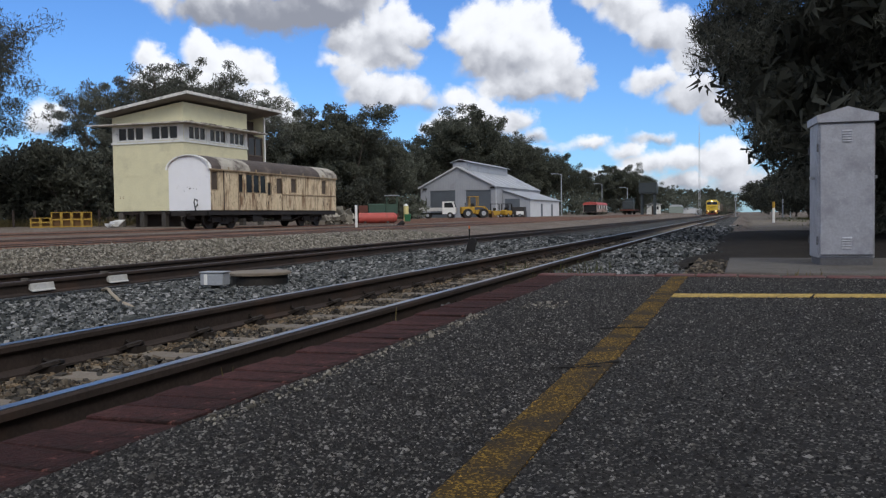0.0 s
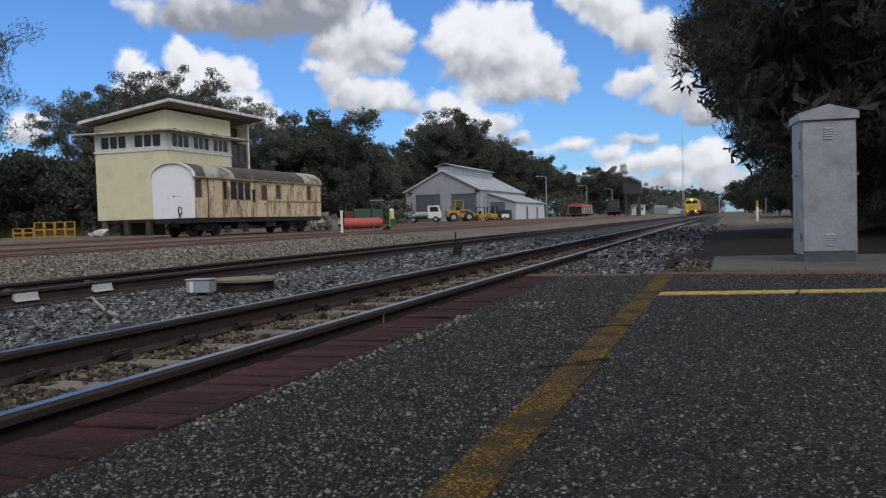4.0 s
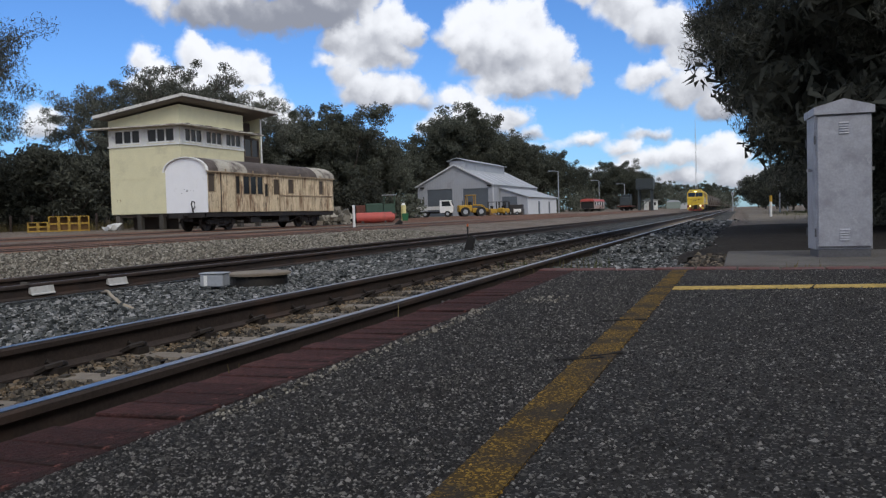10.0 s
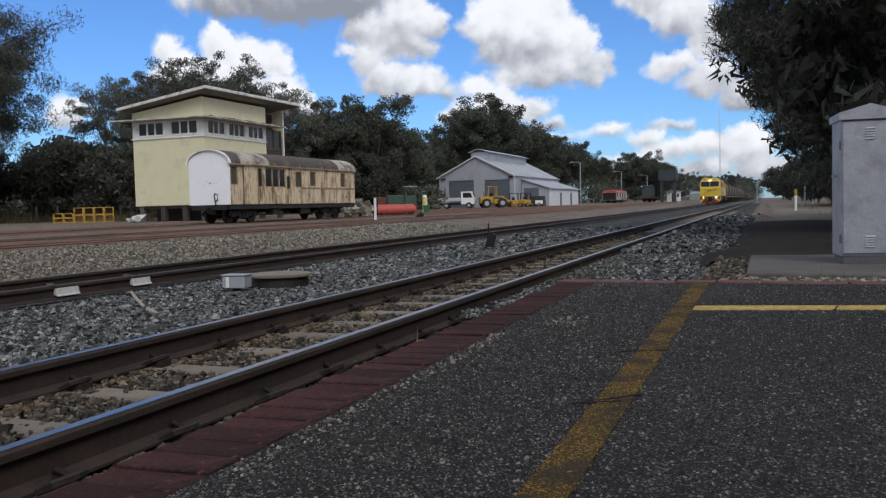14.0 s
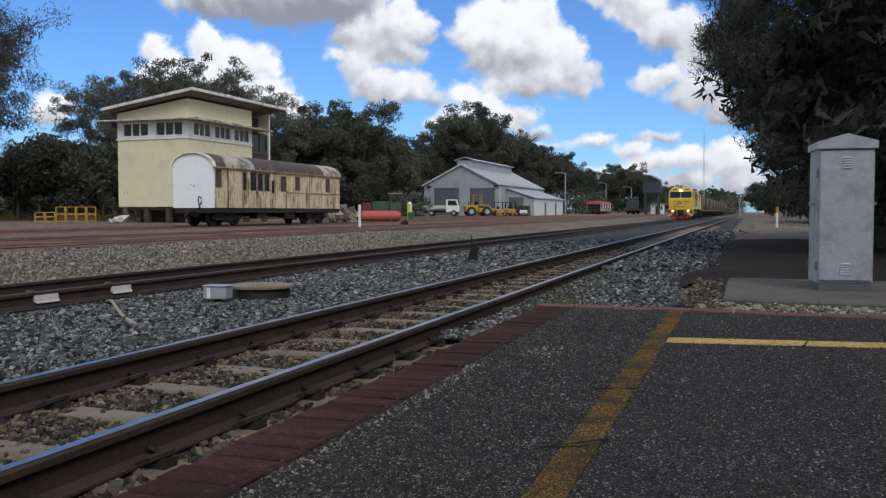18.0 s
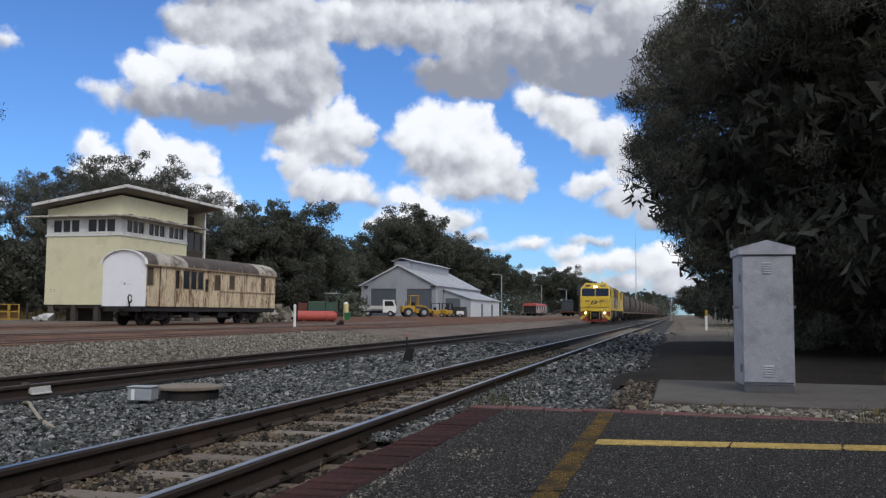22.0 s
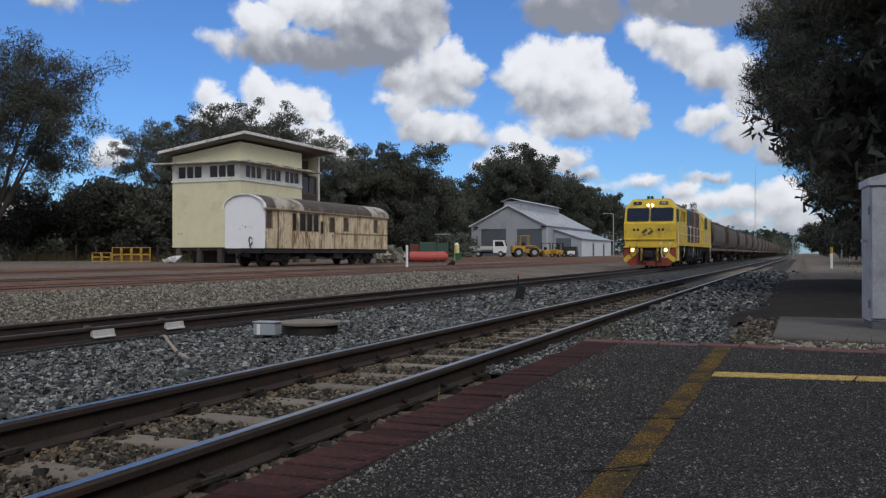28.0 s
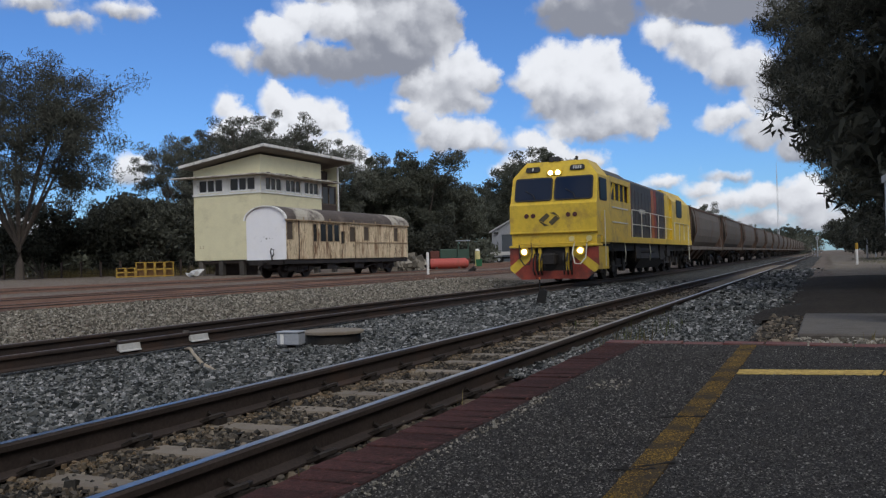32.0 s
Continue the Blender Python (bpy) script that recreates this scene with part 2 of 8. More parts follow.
def rod(bm, a, b, r0, r1=None, seg=10, caps=True):
    """A straight round bar from a to b, tapered if r1 is given."""
    a, b = Vector(a), Vector(b)
    r1 = r0 if r1 is None else r1
    q = (b - a).to_track_quat("Z", "Y")
    rings = []
    for p, r in ((a, r0), (b, r1)):
        rings.append([bm.verts.new(p + q @ Vector((r * math.cos(2 * math.pi * k / seg), r * math.sin(2 * math.pi * k / seg), 0))) for k in range(seg)])
    for k in range(seg):
        bm.faces.new((rings[0][k], rings[0][(k + 1) % seg], rings[1][(k + 1) % seg], rings[1][k]))
    if caps:
        bm.faces.new(rings[0][::-1])
        bm.faces.new(rings[1])
    return bm


def tube(bm, points, r, seg=6):
    """A bent round bar through points."""
    pts = [Vector(p) for p in points]
    rings = []
    for i, p in enumerate(pts):
        d = (pts[min(i + 1, len(pts) - 1)] - pts[max(i - 1, 0)]).normalized()
        q = d.to_track_quat("Z", "Y")
        rr = r[i] if isinstance(r, (list, tuple)) else r
        rings.append([bm.verts.new(p + q @ Vector((rr * math.cos(2 * math.pi * k / seg), rr * math.sin(2 * math.pi * k / seg), 0))) for k in range(seg)])
    for i in range(len(rings) - 1):
        for k in range(seg):
            bm.faces.new((rings[i][k], rings[i][(k + 1) % seg], rings[i + 1][(k + 1) % seg], rings[i + 1][k]))
    bm.faces.new(rings[0][::-1])
    bm.faces.new(rings[-1])
    return bm


def prism(bm, outline, a, b, axis="y"):
    """Extrudes a closed 2D outline from a to b along an axis. The outline is (x, z) for y, (y, z) for x, (x, y) for z."""
    def at(p, d):
        return {"y": (p[0], d, p[1]), "x": (d, p[0], p[1]), "z": (p[0], p[1], d)}[axis]
    va = [bm.verts.new(at(p, a)) for p in outline]
    vb = [bm.verts.new(at(p, b)) for p in outline]
    n = len(outline)
    bm.faces.new(va)
    bm.faces.new(vb[::-1])
    for i in range(n):
        bm.faces.new((va[i], vb[i], vb[(i + 1) % n], va[(i + 1) % n]))
    bmesh.ops.recalc_face_normals(bm, faces=bm.faces)
    return bm


def hull(bm, points):
    """The convex block round some corners."""
    vs = [bm.verts.new(p) for p in points]
    bmesh.ops.convex_hull(bm, input=vs)
    return bm


def rounded(w, h, r, n=4):
    """The outline of a rectangle with round corners, centred."""
    out = []
    for cx, cy, a0 in ((w / 2 - r, h / 2 - r, 0), (-w / 2 + r, h / 2 - r, 90), (-w / 2 + r, -h / 2 + r, 180), (w / 2 - r, -h / 2 + r, 270)):
        for k in range(n + 1):
            a = radians(a0 + 90 * k / n)
            out.append((cx + r * math.cos(a), cy + r * math.sin(a)))
    return out


def wall_with_holes(bm, axis, at0, at1, u0, u1, z0, z1, holes):
    """A wall of true thickness with openings. axis "x": the wall lies in x = at0..at1 and runs along y; "y": the reverse.
    holes: rows of u0, u1, z0, z1."""
    us = sorted({u0, u1, *[h[0] for h in holes], *[h[1] for h in holes]})
    zs = sorted({z0, z1, *[h[2] for h in holes], *[h[3] for h in holes]})
    for i in range(len(us) - 1):
        run = None
        for j in range(len(zs) - 1):
            um, zm = (us[i] + us[i + 1]) / 2, (zs[j] + zs[j + 1]) / 2
            solid = not any(h[0] < um < h[1] and h[2] < zm < h[3] for h in holes)
            if solid:
                a = (at0, at1, us[i], us[i + 1]) if axis == "x" else (us[i], us[i + 1], at0, at1)
                bx(bm, *a, zs[j], zs[j + 1])
    bmesh.ops.remove_doubles(bm, verts=bm.verts, dist=1e-4)
    return bm

# ---- materials ----
def mat(name, color, rough=0.8, metal=0.0, var=0.25, scale=3.0, fine=40.0, bump=0.15, stain=None, stain_amount=0.0, stain_scale=1.2,
        stain2=None, stain2_amount=0.0, coat=0.0, emit=None, strength=0.0, per_object=0.0, stretch=(1, 1, 1), spec=0.5, bump_dist=0.01):
    """A procedural surface: a base colour varied at two scales, stains with soft edges, fine relief."""
    m = bpy.data.materials.new(name)
    m.use_nodes = True
    nt = m.node_tree
    nodes, links = nt.nodes, nt.links
    p = nodes["Principled BSDF"]
    p.inputs["Roughness"].default_value = rough
    p.inputs["Metallic"].default_value = metal
    p.inputs["Specular IOR Level"].default_value = spec
    p.inputs["Coat Weight"].default_value = coat
    tc = nodes.new("ShaderNodeTexCoord")
    mp = nodes.new("ShaderNodeMapping")
    mp.inputs["Scale"].default_value = stretch
    links.new(tc.outputs["Object"], mp.inputs["Vector"])
    n1 = nodes.new("ShaderNodeTexNoise")
    n1.inputs["Scale"].default_value, n1.inputs["Detail"].default_value, n1.inputs["Roughness"].default_value = scale, 5, 0.62
    n2 = nodes.new("ShaderNodeTexNoise")
    n2.inputs["Scale"].default_value, n2.inputs["Detail"].default_value = fine, 3
    for n in (n1, n2):
        links.new(mp.outputs["Vector"], n.inputs["Vector"])
    add = nodes.new("ShaderNodeMath")
    add.operation = "ADD"
    links.new(n1.outputs["Fac"], add.inputs[0])
    links.new(n2.outputs["Fac"], add.inputs[1])
    mr = nodes.new("ShaderNodeMapRange")
    mr.inputs["From Min"].default_value, mr.inputs["From Max"].default_value = 0.65, 1.35
    mr.inputs["To Min"].default_value, mr.inputs["To Max"].default_value = 1 - var, 1 + var
    links.new(add.outputs[0], mr.inputs["Value"])
    factor = mr.outputs["Result"]
    if per_object:
        oi = nodes.new("ShaderNodeObjectInfo")
        r2 = nodes.new("ShaderNodeMapRange")
        r2.inputs["To Min"].default_value, r2.inputs["To Max"].default_value = 1 - per_object, 1 + per_object
        links.new(oi.outputs["Random"], r2.inputs["Value"])
        mu = nodes.new("ShaderNodeMath")
        mu.operation = "MULTIPLY"
        links.new(factor, mu.inputs[0])
        links.new(r2.outputs["Result"], mu.inputs[1])
        factor = mu.outputs[0]
    vm = nodes.new("ShaderNodeVectorMath")
    vm.operation = "SCALE"
    vm.inputs[0].default_value = color
    links.new(factor, vm.inputs["Scale"])
    out = vm.outputs["Vector"]
    if stain is not None:
        n3 = nodes.new("ShaderNodeTexNoise")
        n3.inputs["Scale"].default_value, n3.inputs["Detail"].default_value, n3.inputs["Roughness"].default_value = stain_scale, 8, 0.7
        links.new(mp.outputs["Vector"], n3.inputs["Vector"])
        cr = nodes.new("ShaderNodeMapRange")
        mid = 0.72 - 0.35 * stain_amount
        cr.inputs["From Min"].default_value, cr.inputs["From Max"].default_value = mid - 0.06, mid + 0.1
        links.new(n3.outputs["Fac"], cr.inputs["Value"])
        mx = nodes.new("ShaderNodeMix")
        mx.data_type = "RGBA"
        links.new(cr.outputs["Result"], mx.inputs["Factor"])
        links.new(out, mx.inputs["A"])
        mx.inputs["B"].default_value = (*stain, 1)
        out = mx.outputs["Result"]
    if stain2 is not None:
        n4 = nodes.new("ShaderNodeTexNoise")
        n4.inputs["Scale"].default_value, n4.inputs["Detail"].default_value, n4.inputs["Roughness"].default_value = stain_scale * 2.3, 8, 0.75
        m4 = nodes.new("ShaderNodeMapping")
        m4.inputs["Location"].default_value = (7.3, 2.1, 4.7)
        links.new(mp.outputs["Vector"], m4.inputs["Vector"])
        links.new(m4.outputs["Vector"], n4.inputs["Vector"])
        c4 = nodes.new("ShaderNodeMapRange")
        mid = 0.72 - 0.35 * stain2_amount
        c4.inputs["From Min"].default_value, c4.inputs["From Max"].default_value = mid - 0.03, mid + 0.06
        links.new(n4.outputs["Fac"], c4.inputs["Value"])
        x4 = nodes.new("ShaderNodeMix")
        x4.data_type = "RGBA"
        links.new(c4.outputs["Result"], x4.inputs["Factor"])
        links.new(out, x4.inputs["A"])
        x4.inputs["B"].default_value = (*stain2, 1)
        out = x4.outputs["Result"]
    links.new(out, p.inputs["Base Color"])
    if bump:
        b = nodes.new("ShaderNodeBump")
        b.inputs["Strength"].default_value, b.inputs["Distance"].default_value = bump, bump_dist
        links.new(add.outputs[0], b.inputs["Height"])
        links.new(b.outputs["Normal"], p.inputs["Normal"])
    if emit is not None:
        p.inputs["Emission Color"].default_value = (*emit, 1)
        p.inputs["Emission Strength"].default_value = strength
    return m


def stones(name, colors, rough=0.85):
    """Loose stones: each island of the mesh takes a shade of its own."""
    m = bpy.data.materials.new(name)
    m.use_nodes = True
    nt = m.node_tree
    nodes, links = nt.nodes, nt.links
    p = nodes["Principled BSDF"]
    p.inputs["Roughness"].default_value = rough
    p.inputs["Specular IOR Level"].default_value = 0.2
    g = nodes.new("ShaderNodeNewGeometry")
    cr = nodes.new("ShaderNodeValToRGB")
    cr.color_ramp.interpolation = "CONSTANT"
    els = cr.color_ramp.elements
    for i, c in enumerate(colors):
        e = els[i] if i < 2 else els.new(0.5)
        e.position = i / len(colors)
        e.color = (*c, 1)
    for i, c in enumerate(colors):
        els[i].position = i / len(colors)
        els[i].color = (*c, 1)
    links.new(g.outputs["Random Per Island"], cr.inputs["Fac"])
    tc = nodes.new("ShaderNodeTexCoord")
    n = nodes.new("ShaderNodeTexNoise")
    n.inputs["Scale"].default_value, n.inputs["Detail"].default_value = 60, 4
    links.new(tc.outputs["Object"], n.inputs["Vector"])
    mx = nodes.new("ShaderNodeMix")
    mx.data_type, mx.blend_type = "RGBA", "OVERLAY"
    mx.inputs["Factor"].default_value = 0.5
    links.new(cr.outputs["Color"], mx.inputs["A"])
    links.new(n.outputs["Fac"], mx.inputs["B"])
    links.new(mx.outputs["Result"], p.inputs["Base Color"])
    return m


def speckle(name, base, chips, cell, amount, rough=0.95, patch=None, bump=0.5):
    """A surface of small chips set in a binder: coarse seal, gravel, soil with stones."""
    m = bpy.data.materials.new(name)
    m.use_nodes = True
    nt = m.node_tree
    nodes, links = nt.nodes, nt.links
    p = nodes["Principled BSDF"]
    p.inputs["Roughness"].default_value = rough
    p.inputs["Specular IOR Level"].default_value = 0.15
    tc = nodes.new("ShaderNodeTexCoord")
    v = nodes.new("ShaderNodeTexVoronoi")
    v.inputs["Scale"].default_value = 1 / cell
    v.inputs["Randomness"].default_value = 1.0
    links.new(tc.outputs["Object"], v.inputs["Vector"])
    sep = nodes.new("ShaderNodeSeparateColor")
    links.new(v.outputs["Color"], sep.inputs["Color"])
    cr = nodes.new("ShaderNodeMapRange")
    cr.inputs["From Min"].default_value, cr.inputs["From Max"].default_value = 1 - amount, 1 - amount * 0.35
    links.new(sep.outputs["Red"], cr.inputs["Value"])
    n = nodes.new("ShaderNodeTexNoise")
    n.inputs["Scale"].default_value, n.inputs["Detail"].default_value, n.inputs["Roughness"].default_value = 0.7, 8, 0.65
    links.new(tc.outputs["Object"], n.inputs["Vector"])
    mr = nodes.new("ShaderNodeMapRange")
    mr.inputs["From Min"].default_value, mr.inputs["From Max"].default_value = 0.3, 0.7
    mr.inputs["To Min"].default_value, mr.inputs["To Max"].default_value = 0.7, 1.3
    links.new(n.outputs["Fac"], mr.inputs["Value"])
    mx = nodes.new("ShaderNodeMix")
    mx.data_type = "RGBA"
    mx.inputs["A"].default_value, mx.inputs["B"].default_value = (*base, 1), (*chips, 1)
    links.new(cr.outputs["Result"], mx.inputs["Factor"])
    out = mx.outputs["Result"]
    vs = nodes.new("ShaderNodeVectorMath")
    vs.operation = "SCALE"
    links.new(out, vs.inputs[0])
    links.new(mr.outputs["Result"], vs.inputs["Scale"])
    out = vs.outputs["Vector"]
    if patch is not None:
        n2 = nodes.new("ShaderNodeTexNoise")
        n2.inputs["Scale"].default_value, n2.inputs["Detail"].default_value = patch[1], 7
        links.new(tc.outputs["Object"], n2.inputs["Vector"])
        c2 = nodes.new("ShaderNodeMapRange")
        c2.inputs["From Min"].default_value, c2.inputs["From Max"].default_value = patch[2], patch[2] + 0.15
        c2.inputs["To Max"].default_value = patch[3]
        links.new(n2.outputs["Fac"], c2.inputs["Value"])
        m2 = nodes.new("ShaderNodeMix")
        m2.data_type = "RGBA"
        links.new(c2.outputs["Result"], m2.inputs["Factor"])
        links.new(out, m2.inputs["A"])
        m2.inputs["B"].default_value = (*patch[0], 1)
        out = m2.outputs["Result"]
    links.new(out, p.inputs["Base Color"])
    b = nodes.new("ShaderNodeBump")
    b.inputs["Strength"].default_value, b.inputs["Distance"].default_value = bump, cell * 0.7
    links.new(v.outputs["Distance"], b.inputs["Height"])
    b.invert = True
    links.new(b.outputs["Normal"], p.inputs["Normal"])
    return m


def leaf_mat(name, color, dark=0.45, bright=1.7, trans=0.25):
    """Leaves: each one has its own shade, and lets a little light through."""
    m = bpy.data.materials.new(name)
    m.use_nodes = True
    nt = m.node_tree
    nodes, links = nt.nodes, nt.links
    p = nodes["Principled BSDF"]
    p.inputs["Roughness"].default_value = 0.7
    p.inputs["Specular IOR Level"].default_value = 0.12
    g = nodes.new("ShaderNodeNewGeometry")
    mr = nodes.new("ShaderNodeMapRange")
    mr.inputs["To Min"].default_value, mr.inputs["To Max"].default_value = dark, bright
    links.new(g.outputs["Random Per Island"], mr.inputs["Value"])
    oi = nodes.new("ShaderNodeObjectInfo")
    m2 = nodes.new("ShaderNodeMapRange")
    m2.inputs["To Min"].default_value, m2.inputs["To Max"].default_value = 0.75, 1.25
    links.new(oi.outputs["Random"], m2.inputs["Value"])
    mu = nodes.new("ShaderNodeMath")
    mu.operation = "MULTIPLY"
    links.new(mr.outputs["Result"], mu.inputs[0])
    links.new(m2.outputs["Result"], mu.inputs[1])
    vs = nodes.new("ShaderNodeVectorMath")
    vs.operation = "SCALE"
    vs.inputs[0].default_value = color
    links.new(mu.outputs[0], vs.inputs["Scale"])
    links.new(vs.outputs["Vector"], p.inputs["Base Color"])
    t = nodes.new("ShaderNodeBsdfTranslucent")
    links.new(vs.outputs["Vector"], t.inputs["Color"])
    mix = nodes.new("ShaderNodeMixShader")
    mix.inputs["Fac"].default_value = trans
    links.new(p.outputs["BSDF"], mix.inputs[1])
    links.new(t.outputs["BSDF"], mix.inputs[2])
    links.new(mix.outputs["Shader"], nodes["Material Output"].inputs["Surface"])
    return m


def glass_mat(name, tint=(0.03, 0.035, 0.04), rough=0.06, spec=0.4):
    """Dark glazing seen from outside: mirrors the sky and hides the dim inside."""
    m = bpy.data.materials.new(name)
    m.use_nodes = True
    p = m.node_tree.nodes["Principled BSDF"]
    p.inputs["Base Color"].default_value = (*tint, 1)
    p.inputs["Roughness"].default_value = rough
    p.inputs["IOR"].default_value = 1.45
    p.inputs["Specular IOR Level"].default_value = spec
    return m


def lamp_mat(name, color, strength):
    m = bpy.data.materials.new(name)
    m.use_nodes = True
    p = m.node_tree.nodes["Principled BSDF"]
    p.inputs["Base Color"].default_value = (0.8, 0.8, 0.75, 1)
    p.inputs["Emission Color"].default_value = (*color, 1)
    p.inputs["Emission Strength"].default_value = strength
    return m


SEAL = speckle("coarse_seal", (0.0245, 0.0238, 0.0232), (0.125, 0.120, 0.111), 0.0048, 0.20, patch=((0.032, 0.029, 0.026), 1.4, 0.50, 0.7))
GRAVEL = speckle("yard_gravel", (0.125, 0.10, 0.08), (0.23, 0.20, 0.17), 0.05, 0.4, patch=((0.13, 0.09, 0.065), 0.25, 0.55, 0.6))
RED_EARTH = speckle("red_earth", (0.142, 0.072, 0.046), (0.20, 0.13, 0.092), 0.035, 0.3, patch=((0.070, 0.042, 0.032), 0.6, 0.49, 0.85))
# litter brown taken darker, so the colour also holds the trees' shade
SHADED_EARTH = speckle("shaded_litter", (0.020, 0.017, 0.014), (0.04, 0.034, 0.028), 0.03, 0.3, patch=((0.034, 0.028, 0.023), 0.8, 0.5, 0.7))
PALE_EARTH = speckle("pale_path", (0.15, 0.128, 0.103), (0.22, 0.195, 0.165), 0.04, 0.4, patch=((0.17, 0.15, 0.11), 0.4, 0.52, 0.8))
BALLAST_BED = speckle("ballast_bed", (0.027, 0.027, 0.026), (0.12, 0.122, 0.114), 0.022, 0.5, bump=1.0)
BALLAST = stones("ballast_stone", [(0.015, 0.017, 0.017), (0.075, 0.081, 0.08), (0.03, 0.033, 0.034), (0.15, 0.156, 0.154), (0.04, 0.045, 0.046), (0.11, 0.116, 0.114), (0.02, 0.023, 0.023), (0.2, 0.202, 0.201), (0.06, 0.065, 0.064), (0.13, 0.133, 0.133), (0.09, 0.095, 0.095), (0.32, 0.32, 0.318)])
OLD_STONE = stones("old_ballast_stone", [(0.0256, 0.0232, 0.0198), (0.088, 0.0764, 0.0612), (0.044, 0.0398, 0.0342), (0.136, 0.1145, 0.0882), (0.06, 0.0531, 0.045), (0.0336, 0.0315, 0.0279), (0.104, 0.083, 0.0612), (0.208, 0.1743, 0.1305)])
SAND_STONE = stones("sandy_grit", [(0.165, 0.1209, 0.0765), (0.09, 0.0702, 0.0467), (0.21, 0.156, 0.102), (0.06, 0.0507, 0.0382), (0.135, 0.1092, 0.0808)])
CHIPS = stones("seal_chip", [(0.0194, 0.0188, 0.0189), (0.0291, 0.0277, 0.0273), (0.0145, 0.0144, 0.0147), (0.097, 0.0931, 0.0872), (0.0233, 0.0218, 0.0221), (0.0388, 0.0366, 0.0357), (0.0175, 0.0168, 0.0168), (0.1455, 0.1386, 0.1281), (0.0291, 0.0277, 0.0273), (0.0679, 0.0644, 0.0609), (0.0194, 0.0188, 0.0189), (0.2134, 0.2049, 0.1911)])
YELLOW_CHIPS = stones("painted_chip", [(0.20, 0.115, 0.022), (0.09, 0.058, 0.02), (0.28, 0.165, 0.03), (0.045, 0.034, 0.02), (0.15, 0.09, 0.022), (0.34, 0.21, 0.05), (0.03, 0.026, 0.02)])
PALE_STONE = stones("yard_stone", [(0.072, 0.066, 0.054), (0.19, 0.175, 0.145), (0.12, 0.11, 0.09), (0.27, 0.25, 0.21), (0.10, 0.092, 0.076), (0.21, 0.195, 0.162), (0.36, 0.335, 0.285)])
SAND = speckle("orange_sand", (0.30, 0.19, 0.10), (0.36, 0.28, 0.2), 0.03, 0.4)
RAIL_SIDE = mat("rusty_rail", (0.046, 0.034, 0.029), 0.75, 0.3, var=0.4, scale=4, fine=60, stain=(0.072, 0.044, 0.032), stain_amount=0.4)
RAIL_TOP = mat("worn_rail_head", (0.32, 0.32, 0.33), 0.30, 1.0, var=0.2, scale=2, fine=30, stretch=(8, 0.3, 1), bump=0.05)
OLD_RAIL_TOP = mat("dull_rail_head", (0.13, 0.10, 0.085), 0.5, 0.6, var=0.3)
# old dirty concrete, darkened further to carry the tree shade on the slab
CONCRETE = mat("weathered_concrete", (0.105, 0.096, 0.085), 0.9, var=0.25, scale=5, fine=90, stain=(0.07, 0.060, 0.050), stain_amount=0.45, bump=0.3)
SLEEPER = mat("concrete_sleeper", (0.185, 0.158, 0.125), 0.92, var=0.25, scale=6, fine=80, stain=(0.13, 0.10, 0.07), stain_amount=0.5, bump=0.3, per_object=0.15)
CLIP = mat("rail_clip_iron", (0.035, 0.028, 0.024), 0.7, 0.4, var=0.4)
BRICK = mat("red_paver", (0.055, 0.0235, 0.0215), 0.9, var=0.55, scale=22, fine=140, stain=(0.022, 0.013, 0.0115), stain_amount=0.62, stain_scale=9, stain2=(0.15, 0.062, 0.05), stain2_amount=0.3, bump=0.6, per_object=0.3, spec=0.12)
KERB_RED = mat("faded_red_edge", (0.125, 0.043, 0.038), 0.85, var=0.3, scale=8, stain=(0.10, 0.09, 0.085), stain_amount=0.5, stain_scale=5)
CABINET = mat("galvanised_cabinet", (0.37, 0.38, 0.425), 0.5, 0.15, var=0.16, scale=6, fine=45, stain=(0.27, 0.275, 0.31), stain_amount=0.5, stain_scale=3.5, stain2=(0.44, 0.45, 0.49), stain2_amount=0.35, bump=0.05)
CABINET_DARK = mat("grey_cabinet_seam", (0.10, 0.10, 0.11), 0.7)
CREAM = mat("cream_weatherboard", (0.67, 0.63, 0.42), 0.7, var=0.07, scale=1.5, fine=12, stain=(0.55, 0.51, 0.34), stain_amount=0.3, stain_scale=0.7, bump=0.08)
OFF_WHITE = mat("worn_white_paint", (0.74, 0.74, 0.71), 0.7, var=0.12, scale=3, stain=(0.33, 0.31, 0.27), stain_amount=0.3, stain_scale=2)
PEELING = mat("peeling_white_trim", (0.55, 0.52, 0.46), 0.8, var=0.3, scale=6, stain=(0.12, 0.09, 0.07), stain_amount=0.55, stain_scale=3)
ROOF_GREY = mat("weathered_roof_sheet", (0.30, 0.30, 0.30), 0.6, 0.3, var=0.15, scale=2)
DARK_WOOD = mat("dark_stained_timber", (0.05, 0.036, 0.03), 0.85, var=0.3, scale=4, stretch=(1, 1, 6))
WINDOW = glass_mat("window_glass", (0.02, 0.023, 0.026), 0.15, 0.25)
CAB_GLASS = glass_mat("cab_glass", (0.010, 0.018, 0.04), 0.06, 0.25)

# ---- ground, platform, tracks ----
RAIL_Z, TRAIN_RAIL_Z = -0.169, -0.214
NEAR_X, TRAIN_X = -2.683, -7.755       # centres of the two running lines
GAUGE = 1.067
BED_Z = -0.325


